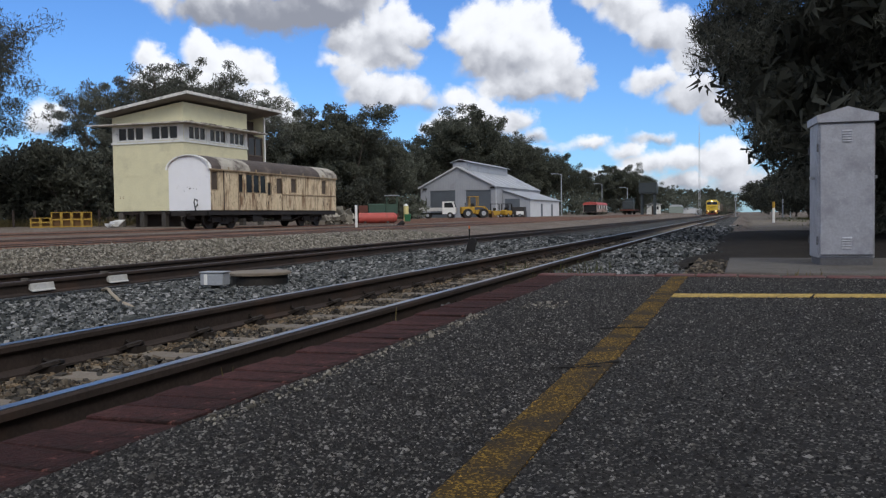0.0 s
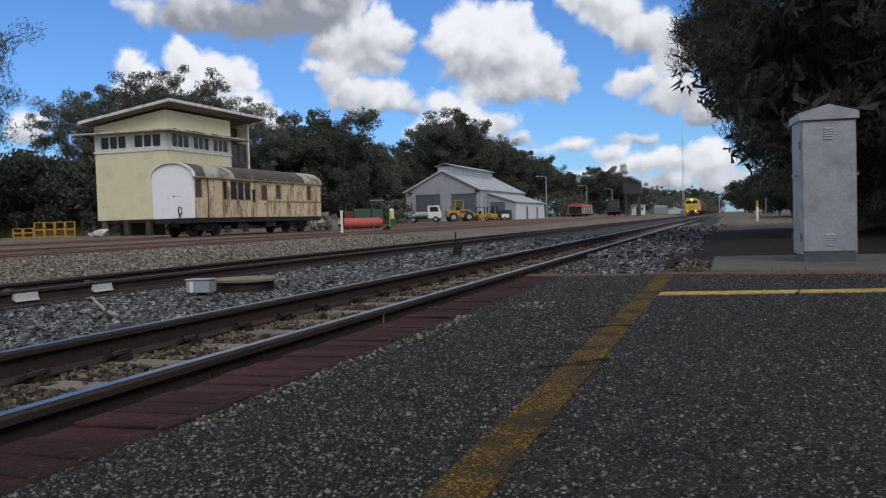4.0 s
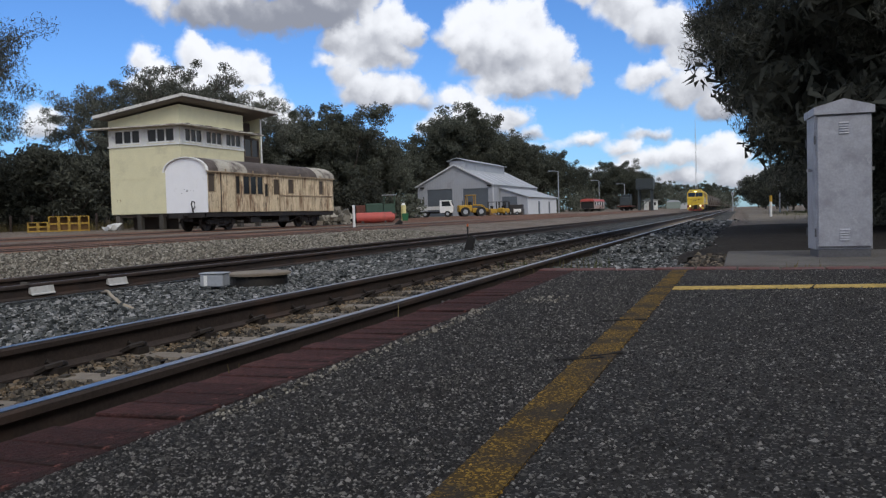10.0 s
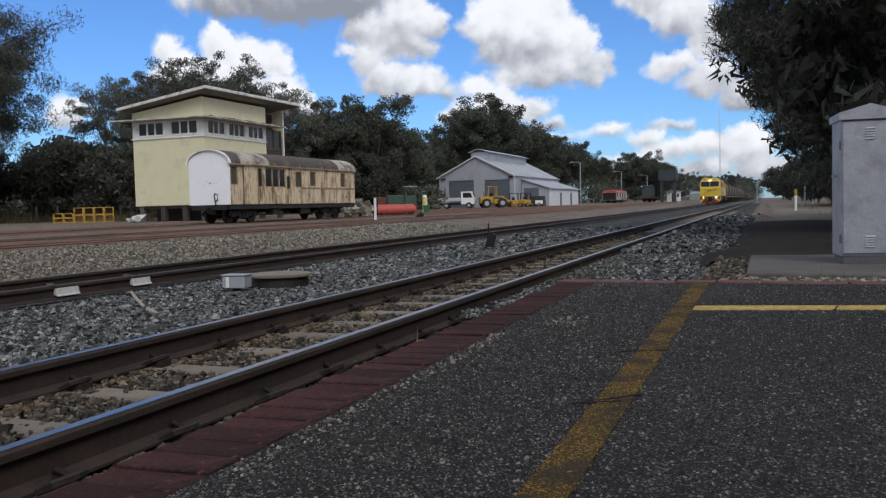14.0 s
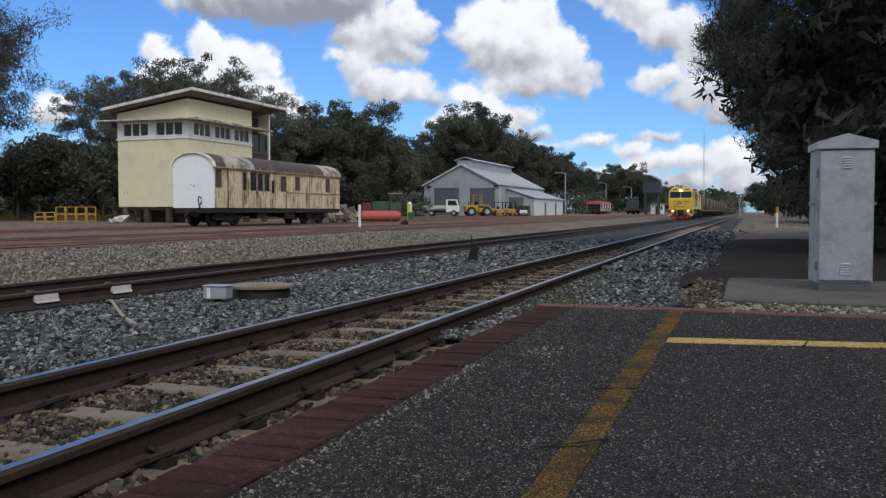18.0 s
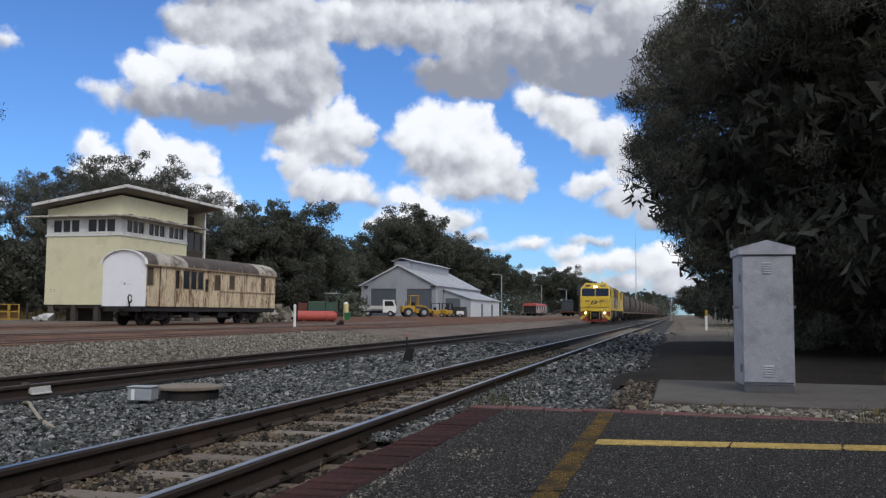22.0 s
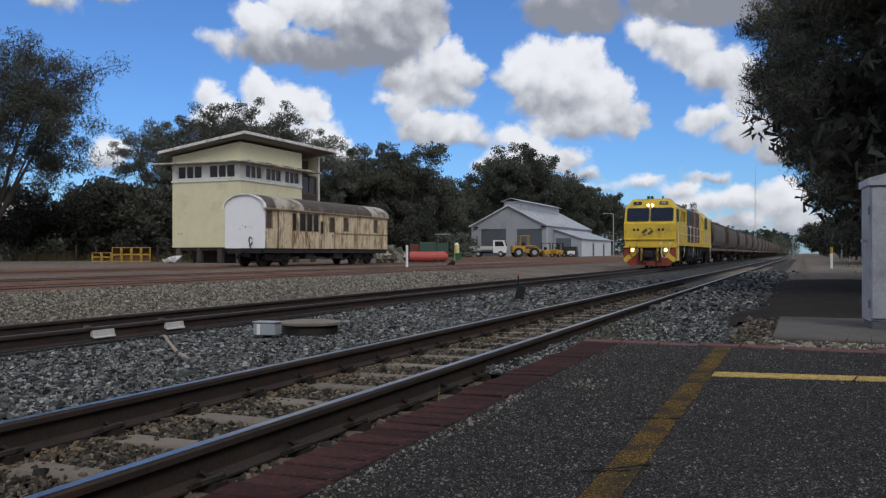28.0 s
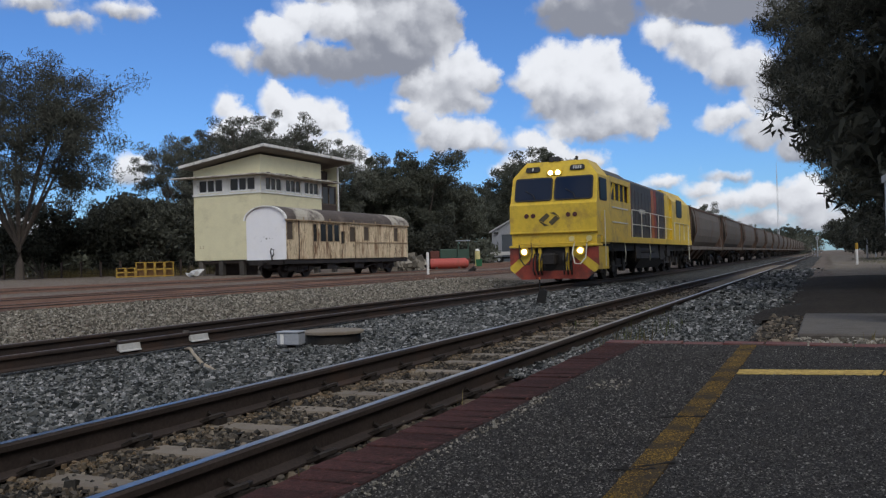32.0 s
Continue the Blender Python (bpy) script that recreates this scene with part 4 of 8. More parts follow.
def build_signal_box():
    X0, X1, Y0, Y1, Y2 = -39.0, -33.45, 45.5, 52.85, 55.2
    Z0, SILL, HEAD = 1.02, 5.44, 6.55
    s = empty("signal_box", pose(0, 0, 0), label="raised cream weatherboard signal box with windows and sloping roof", category="building")
    left = [(-38.6, -36.45), (-36.0, -33.8)]
    right = [(45.95, 47.9), (48.25, 50.2), (50.55, 52.5)]
    th = 0.14
    top = lambda x: 7.15 + (x - X0) / (X1 - X0) * 0.78

    def front(name, y0, y1, holes):
        bm = bmesh.new()
        wall_with_holes(bm, "y", y0, y1, X0, X1, Z0, HEAD + 0.04, [(a, b, SILL + 0.1, HEAD - 0.03) for a, b in holes])
        prism(bm, [(X0, HEAD + 0.04), (X1, HEAD + 0.04), (X1, top(X1)), (X0, top(X0))], y0, y1)
        return part(name, bm, CREAM, s)
    f = front("front_wall", Y0, Y0 + th, left)
    front("back_wall", Y2 - th, Y2, [])
    for name, x0, x1, y1, holes in (("side_wall", X1 - th, X1, Y1, right), ("side_wall", X0, X0 + th, Y2 - th, [])):
        bm = bmesh.new()
        wall_with_holes(bm, "x", x0, x1, Y0 + th, y1, Z0, top(x0), [(a, b, SILL + 0.1, HEAD - 0.03) for a, b in holes])
        w = part(name, bm, CREAM, s)
    part("floor", box(X0 + th, X1 - th, Y0 + th, Y2 - th, Z0 + 0.02, Z0 + 0.2), DARK_WOOD, s)
    part("inner_wall", box(X0 + th, X1 - th, Y1 - 0.1, Y1, Z0 + 0.2, 7.1), DARK_WOOD, s, "dark timber wall of the recessed landing")
    # landing recess at the end: dark screen with a glazed door
    part("landing_screen", box(X1 - 0.12, X1 - 0.06, Y1 + 0.002, Y2 - th - 0.002, Z0, 5.0), DARK_WOOD, s, "dark brown boarded screen")
    part("landing_screen", box(X1 - 0.9, X1 - 0.84, Y1 + 0.002, Y2 - th - 0.002, 5.0, 7.6), DARK_WOOD, s, "dark brown boarded screen")
    # dark frame colour here carries the shade of the recess
    window_group(s, "x", X1 - 0.06, Y1 + 0.15, Y2 - 0.2, 4.95, 6.4, 2, 0.05, VAN_SHUTTER)
    part("landing_post", box(X1 - 0.04, X1 + 0.08, Y2 - 0.14, Y2 - 0.02, 3.7, 7.85), OFF_WHITE, s, "white post under the roof")
    for a, b in left:
        window_group(s, "y", Y0, a, b, SILL + 0.1, HEAD - 0.03, 3, 0.12)
    for a, b in right:
        window_group(s, "x", X1, a, b, SILL + 0.1, HEAD - 0.03, 3, 0.12)
    for x0, x1 in ((-36.44, -36.01), (-33.79, -33.46), (-38.99, -38.61)):
        part("window_post", box(x0, x1, Y0 - 0.03, Y0 - 0.003, SILL + 0.07, HEAD - 0.03), OFF_WHITE, s, "white painted post")
    for y0, y1 in ((47.91, 48.24), (50.21, 50.54), (45.52, 45.94), (52.51, 52.84)):
        part("window_post", box(X1 + 0.003, X1 + 0.03, y0, y1, SILL + 0.07, HEAD - 0.03), OFF_WHITE, s, "white painted post")
    # sills, joints of the boards
    part("sill", box(X0 - 0.06, X1 + 0.06, Y0 - 0.07, Y0 - 0.002, SILL - 0.06, SILL + 0.06), OFF_WHITE, s)
    part("sill", box(X1 + 0.002, X1 + 0.07, Y0, Y1, SILL - 0.06, SILL + 0.06), OFF_WHITE, s)
    for z in (3.3, 1.08):
        part("board_joint", box(X0 - 0.012, X1 + 0.012, Y0 - 0.014, Y0 - 0.002, z - 0.012, z + 0.012), CREAM, s)
        part("board_joint", box(X1 + 0.002, X1 + 0.014, Y0, Y1, z - 0.012, z + 0.012), CREAM, s)
    for z in (1.85, 1.95):
        for x in (-38.55, -38.3):
            part("stain_patch", box(x, x + 0.08, Y0 - 0.004, Y0 - 0.001, z, z + 0.05), RUST, s)
    # sun hood over the windows, on brackets
    hood = bmesh.new()
    prism(hood, [(X0 - 1.4, HEAD + 0.05), (X1 + 0.85, HEAD - 0.02), (X1 + 0.85, HEAD + 0.06), (X0 - 1.4, HEAD + 0.13)], Y0 - 0.75, Y0 - 0.003)
    part("window_hood", hood, PEELING, s, "peeling white sun hood")
    hood = bmesh.new()
    bx(hood, X1 + 0.003, X1 + 0.85, Y0 - 0.001, Y1 + 1.4, HEAD - 0.02, HEAD + 0.06)
    part("window_hood", hood, PEELING, s, "peeling white sun hood")
    for i in range(9):
        y = Y0 - 0.3 + i * 1.0
        bm = bmesh.new()
        bx(bm, X1 + 0.35 + random.uniform(0, 0.3), X1 + 0.86 + random.uniform(0, 0.03), y, y + random.uniform(0.2, 0.7), HEAD + 0.061, HEAD + 0.10)
        part("flaking_board", bm, PEELING if i % 2 else DARK_WOOD, s)
    # mono-pitch roof, high over the track side
    rf = bmesh.new()
    ro = lambda x: 7.30 + (x - X0) / (X1 - X0) * 0.80
    xa, xb = X0 - 0.45, X1 + 0.95
    prism(rf, [(xa, ro(xa) + 0.13), (xb, ro(xb) + 0.13), (xb, ro(xb) + 0.19), (xa, ro(xa) + 0.19)], Y0 - 0.9, Y2 + 0.9)
    roof = part("roof", rf, ROOF_GREY, s, "grey sheet-metal roof")
    lin = bmesh.new()
    prism(lin, [(xa + 0.04, ro(xa + 0.04) - 0.02), (xb - 0.04, ro(xb - 0.04) - 0.02), (xb - 0.04, ro(xb) + 0.125), (xa + 0.04, ro(xa) + 0.125)], Y0 - 0.86, Y2 + 0.86)
    part("soffit", lin, SOFFIT, s, "grey-brown boarded underside")
    for y0, y1 in ((Y0 - 0.94, Y0 - 0.905), (Y2 + 0.905, Y2 + 0.94)):
        fa = bmesh.new()
        prism(fa, [(xa, ro(xa) + 0.02), (xb, ro(xb) + 0.02), (xb, ro(xb) + 0.20), (xa, ro(xa) + 0.20)], y0, y1)
        part("fascia", fa, FASCIA, s)
    part("fascia", box(xb + 0.003, xb + 0.04, Y0 - 0.9, Y2 + 0.9, ro(xb) + 0.03, ro(xb) + 0.21), FASCIA, s)
    # stumps under the floor, most with shade in their colour; dark screen imitates shade
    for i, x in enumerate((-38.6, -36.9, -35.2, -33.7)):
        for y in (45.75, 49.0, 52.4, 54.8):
            part("stump", box(x - 0.17, x + 0.17, y - 0.17, y + 0.17, ground_z(x) - 0.1, Z0 + 0.01, bevel=0.02), CONCRETE if y < 46 and x in (-38.6, -33.7) else SHADED_STUMP, s)
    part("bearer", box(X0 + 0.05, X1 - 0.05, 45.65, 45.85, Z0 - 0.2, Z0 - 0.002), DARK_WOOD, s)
    # dark board added in place of the unlit gap behind the front stumps
    part("under_shade", box(X0 + 0.3, X1 - 0.3, 47.2, 47.3, ground_z(-37) - 0.05, Z0 - 0.01), DARK_WOOD, s)


SOFFIT = mat("weathered_soffit", (0.17, 0.15, 0.13), 0.85, var=0.25, scale=3, stretch=(1, 6, 1))
FASCIA = mat("grey_white_fascia", (0.62, 0.61, 0.58), 0.75, var=0.2, scale=3, stain=(0.22, 0.20, 0.18), stain_amount=0.4, stain_scale=2)
# shaded copy of the stump concrete, the floor's shade put into its colour
SHADED_STUMP = mat("shaded_stump", (0.05, 0.045, 0.04), 0.9)
RUST = mat("rust_stain", (0.30, 0.20, 0.10), 0.9)


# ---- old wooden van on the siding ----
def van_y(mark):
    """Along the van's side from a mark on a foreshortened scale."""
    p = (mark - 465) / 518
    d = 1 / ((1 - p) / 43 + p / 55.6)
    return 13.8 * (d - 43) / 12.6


def wheelset(parent, y, gauge=GAUGE, r=0.42, name="wheelset"):
    bm = bmesh.new()
    rod(bm, (-gauge / 2 - 0.25, 0, 0), (gauge / 2 + 0.25, 0, 0), 0.065, seg=10)
    for k in (-1, 1):
        x = k * (gauge / 2 + 0.03)
        rod(bm, (x - 0.055, 0, 0), (x + 0.055, 0, 0), r, seg=24)
        rod(bm, (x - k * 0.085, 0, 0), (x - k * 0.055, 0, 0), r + 0.028, seg=24)
        rod(bm, (x + k * 0.05, 0, 0), (x + k * 0.075, 0, 0), r * 0.35, seg=12)
        for a in range(4):
            c = Vector((x + k * 0.056, r * 0.62 * math.cos(a * math.pi / 2), r * 0.62 * math.sin(a * math.pi / 2)))
            rod(bm, c, c + Vector((k * 0.012, 0, 0)), 0.05, seg=8)
    w = part(name, bm, IRON, parent)
    w.matrix_basis = pose(0, y, r + 0.005)
    return w


def bogie(parent, y, wheelbase=1.75, r=0.42, spring=True):
    bm = bmesh.new()
    for k in (-1, 1):
        x = k * 0.78
        prism(bm, [(y - wheelbase / 2 - 0.35, 0.42), (y - wheelbase / 2 - 0.2, 0.62), (y - 0.4, 0.66), (y - 0.3, 0.75), (y + 0.3, 0.75), (y + 0.4, 0.66), (y + wheelbase / 2 + 0.2, 0.62), (y + wheelbase / 2 + 0.35, 0.42),
                   (y + wheelbase / 2 + 0.15, 0.36), (y + 0.5, 0.34), (y + 0.35, 0.25), (y - 0.35, 0.25), (y - 0.5, 0.34), (y - wheelbase / 2 - 0.15, 0.36)], x - 0.05, x + 0.05, "x")
        for d in (-1, 1):
            bx(bm, x - 0.1, x + 0.1, y + d * wheelbase / 2 - 0.13, y + d * wheelbase / 2 + 0.13, 0.30, 0.56, bevel=0.02)
        for j in range(3):
            rod(bm, (x + k * 0.06, y + (j - 1) * 0.16, 0.36), (x + k * 0.06, y + (j - 1) * 0.16, 0.6), 0.06, seg=8)
    bx(bm, -0.75, 0.75, y - 0.16, y + 0.16, 0.5, 0.78)
    b = part("bogie", bm, IRON, parent)
    sets = [wheelset(parent, y + d * wheelbase / 2, r=r) for d in (-1, 1)]
    return b, sets


IRON = mat("dark_greasy_iron", (0.022, 0.019, 0.018), 0.7, 0.3, var=0.4, scale=5, stain=(0.06, 0.045, 0.035), stain_amount=0.3)


def build_van():
    v = empty("railway_van", pose(-26.2, 36.0, -0.055), label="derelict wooden railway van with peeling cream sides, on a siding", category="railway van")
    L, hw, floor, eave, apex = 13.8, 1.22, 0.94, 3.02, 3.68
    # side facing the main line, with openings
    holes = []
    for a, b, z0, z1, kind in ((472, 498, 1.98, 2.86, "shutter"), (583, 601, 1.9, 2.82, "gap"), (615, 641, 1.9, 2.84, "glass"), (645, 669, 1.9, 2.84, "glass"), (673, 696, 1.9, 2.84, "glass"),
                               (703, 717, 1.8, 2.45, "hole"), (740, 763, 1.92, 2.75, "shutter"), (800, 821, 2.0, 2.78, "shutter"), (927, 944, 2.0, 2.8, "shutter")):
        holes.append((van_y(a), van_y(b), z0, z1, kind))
    for k, hs in ((1, holes), (-1, [])):
        bm = bmesh.new()
        lo, hi = sorted((k * (hw - 0.06), k * hw))
        wall_with_holes(bm, "x", lo, hi, 0.08, L, floor, eave, [h[:4] for h in hs])
        side = part("side_wall", bm, VAN_SIDE, v, "peeling cream and bare timber boards")
        if k == 1:
            for a, b, z0, z1, kind in hs:
                bm = bmesh.new()
                for q in ((a - 0.04, a, z0 - 0.04, z1 + 0.04), (b, b + 0.04, z0 - 0.04, z1 + 0.04), (a, b, z0 - 0.05, z0), (a, b, z1, z1 + 0.05)):
                    bx(bm, hw - 0.01, hw + 0.015, *q)
                fr = part("window_frame", bm, VAN_TRIM, side)
                # gap and hole get a black panel that imitates the dark inside
                m = WINDOW if kind == "glass" else VAN_SHUTTER if kind == "shutter" else BLACK
                part("pane" if kind == "glass" else "shutter", box(hw - 0.05, hw - 0.035, a, b, z0, z1), m, fr)
                if kind == "shutter":
                    for i in range(7):
                        zz = z0 + (z1 - z0) * (i + 0.3) / 7
                        part("slat", box(hw - 0.034, hw - 0.018, a, b, zz, zz + 0.04), VAN_SHUTTER, fr)
            # boards of the side: upright planks, some sprung
            y = 0.12
            while y < L - 0.05:
                wdt = random.uniform(0.09, 0.15)
                inside = [h for h in hs if h[0] - 0.06 < y + wdt and h[1] + 0.06 > y]
                spans = [(floor + 0.02, eave - 0.06)]
                if inside:
                    z0, z1 = min(h[2] for h in inside) - 0.06, max(h[3] for h in inside) + 0.06
                    spans = [(floor + 0.02, z0), (z1, eave - 0.06)]
                for z0, z1 in spans:
                    if z1 - z0 > 0.05 and random.random() > 0.04:
                        part("plank", box(hw + 0.002, hw + 0.012 + random.uniform(0, 0.006), y + 0.004, y + wdt - 0.004, z0 + random.uniform(0, 0.03), z1), VAN_SIDE, side)
                y += wdt
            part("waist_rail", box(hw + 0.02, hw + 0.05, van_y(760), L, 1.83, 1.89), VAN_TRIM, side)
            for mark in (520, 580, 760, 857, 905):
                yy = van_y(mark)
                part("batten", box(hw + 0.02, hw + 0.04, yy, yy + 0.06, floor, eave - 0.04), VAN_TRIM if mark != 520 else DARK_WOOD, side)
    # ends with the round-topped roof line
    arc = [(hw * math.cos(a), eave + (apex - eave) * math.sin(a)) for a in [math.pi * i / 14 for i in range(15)]]
    for y0, y1, m, lab in ((0.0, 0.075, OFF_WHITE_VAN, "white-painted plywood end"), (L + 0.002, L + 0.07, VAN_SIDE, "")):
        bm = bmesh.new()
        prism(bm, [(-hw, floor), (hw, floor)] + arc, y0, y1)
        part("end_wall", bm, m, v, lab)
    for r in range(5):
        part("bolt", box(-0.3 + r * 0.18, -0.27 + r * 0.18, -0.012, -0.001, 1.9 + (r * 37 % 20) * 0.012, 1.93 + (r * 37 % 20) * 0.012), BLACK, v)
    bm = bmesh.new()
    rod(bm, (0.02, -0.015, 2.03), (0.1, -0.015, 2.03), 0.025, seg=8)
    part("door_catch", bm, BLACK, v)
    # roof: a thick curved skin over both sides
    R = bmesh.new()
    outer = [((hw + 0.1) * math.cos(a), eave - 0.02 + (apex - eave + 0.09) * math.sin(a)) for a in [math.pi * i / 14 for i in range(15)]]
    inner = [((hw + 0.01) * math.cos(a), eave - 0.02 + (apex - eave + 0.04) * math.sin(a)) for a in [math.pi * i / 14 for i in range(15)]]
    for y0, y1, m in ((-0.12, 0.06, OFF_WHITE), (0.06, 0.9, VAN_ROOF), (0.9, 3.6, VAN_ROOF_PALE), (3.6, 11.5, VAN_ROOF), (11.5, L + 0.12, VAN_ROOF_PALE)):
        bm = bmesh.new()
        for i in range(14):
            ys = (y0 + 0.002, y1 - 0.002)
            q = [bm.verts.new((*[(outer, inner)[s][j][0]], ys[e], (outer, inner)[s][j][1])) for s in (0, 1) for e in (0, 1) for j in (i, i + 1)]
            bm.faces.new((q[0], q[1], q[3], q[2]))
            bm.faces.new((q[4], q[6], q[7], q[5]))
            bm.faces.new((q[0], q[4], q[5], q[1]))
            bm.faces.new((q[2], q[3], q[7], q[6]))
        bmesh.ops.remove_doubles(bm, verts=bm.verts, dist=1e-4)
        part("roof", bm, m, v, "weathered canvas roof skin")
    for i in range(5):
        part("roof_rib", box(hw + 0.03, hw + 0.12, 1.5 + i * 2.6, 1.58 + i * 2.6, eave - 0.05, eave + 0.12), VAN_TRIM, v)
    part("gutter", box(hw + 0.055, hw + 0.115, -0.1, L + 0.1, eave - 0.07, eave - 0.01), VAN_TRIM, v)
    # floor, frame, running gear
    part("floor", box(-hw + 0.06, hw - 0.06, 0.08, L, floor, floor + 0.06), DARK_WOOD, v)
    part("inner_partition", box(-0.02, 0.02, 0.1, L - 0.1, floor + 0.06, eave), BLACK, v)
    for k in (-1, 1):
        part("sole_bar", box(k * 1.12 - 0.05, k * 1.12 + 0.05, -0.05, L + 0.05, floor - 0.24, floor - 0.002), IRON, v)
    for y in (-0.05, L - 0.05):
        part("headstock", box(-1.15, 1.15, y, y + 0.12, floor - 0.26, floor - 0.004), IRON, v)
    for y, s in ((-0.05, -1), (L + 0.07, 1)):
        bm = bmesh.new()
        rod(bm, (0, y, 0.78), (0, y + s * 0.42, 0.78), 0.06)
        bx(bm, -0.13, 0.13, y + s * 0.42 - 0.06, y + s * 0.42 + 0.06, 0.64, 0.92, bevel=0.02)
        part("coupler", bm, IRON, v)
    bm = bmesh.new()
    tube(bm, [(0.45, -0.1, 0.9), (0.42, -0.2, 1.35), (0.5, -0.24, 1.5), (0.62, -0.22, 1.45), (0.62, -0.2, 1.2), (0.52, -0.2, 1.1)], 0.035)
    part("brake_hose", bm, BLACK, v)
    for y in (1.75, L - 2.5):
        bogie(v, y, 2.0, 0.44)
    for k in (-1, 1):
        bm = bmesh.new()
        for a, b in (((k * 1.0, 3.6, 0.7), (k * 1.0, 5.4, 0.36)), ((k * 1.0, 5.4, 0.36), (k * 1.0, 8.4, 0.36)), ((k * 1.0, 8.4, 0.36), (k * 1.0, 10.2, 0.7))):
            rod(bm, a, b, 0.025, seg=6)
        part("truss_rod", bm, IRON, v)
    bm = bmesh.new()
    rod(bm, (-0.4, 6.2, 0.55), (0.2, 6.2, 0.55), 0.2, seg=14)
    part("brake_cylinder", bm, IRON, v)
    part("battery_box", box(0.55, 1.05, 7.2, 8.3, 0.4, 0.69), IRON, v)
    part("tool_box", box(0.6, 1.05, 4.2, 5.1, 0.36, 0.69), IRON, v)
    part("centre_sill", box(-0.25, 0.25, 0.1, L - 0.1, 0.5, 0.69), IRON, v)


VAN_SIDE = mat("peeling_cream_boards", (0.62, 0.51, 0.345), 0.85, var=0.3, scale=1.2, fine=14, stain=(0.19, 0.105, 0.055), stain_amount=0.50, stain_scale=1.3, stain2=(0.05, 0.033, 0.024), stain2_amount=0.42, stretch=(1, 2.0, 0.45), bump=0.2)
VAN_TRIM = mat("worn_van_trim", (0.33, 0.25, 0.16), 0.85, var=0.3, scale=3, stain=(0.10, 0.06, 0.04), stain_amount=0.5)
VAN_SHUTTER = mat("grey_brown_shutter", (0.085, 0.066, 0.05), 0.85, var=0.3)
VAN_ROOF = mat("brown_roof_canvas", (0.075, 0.060, 0.052), 0.9, var=0.4, scale=1.5, stain=(0.16, 0.13, 0.11), stain_amount=0.33, stain_scale=0.8)
VAN_ROOF_PALE = mat("pale_roof_canvas", (0.38, 0.35, 0.29), 0.9, var=0.3, scale=1.2, stain=(0.075, 0.058, 0.05), stain_amount=0.55, stain_scale=0.9)
OFF_WHITE_VAN = mat("white_painted_plywood", (0.80, 0.81, 0.83), 0.6, var=0.05, scale=2, stain=(0.55, 0.55, 0.56), stain_amount=0.2, stain_scale=1.0, bump=0.05)
BLACK = mat("black_shadow_timber", (0.012, 0.011, 0.011), 0.9)
build_signal_box()
build_van()


# ---- goods shed ----
def corrugated(bm, axis, at, u0, u1, z0, z1, pitch=0.25, depth=0.016):
    """A ribbed sheet. axis "y": it faces -y; "x": it faces +x. z1 may be a function of u."""
    n = max(2, int((u1 - u0) / pitch) * 2)
    prev = None
    for i in range(n + 1):
        u = u0 + (u1 - u0) * i / n
        d = depth * (i % 2)
        top = z1(u) if callable(z1) else z1
        p = [(u, at - d, z0), (u, at - d, top)] if axis == "y" else [(at + d, u, z0), (at + d, u, top)]
        cur = [bm.verts.new(q) for q in p]
        if prev:
            bm.faces.new((prev[0], cur[0], cur[1], prev[1]) if axis == "y" else (prev[0], cur[0], cur[1], prev[1]))
        prev = cur


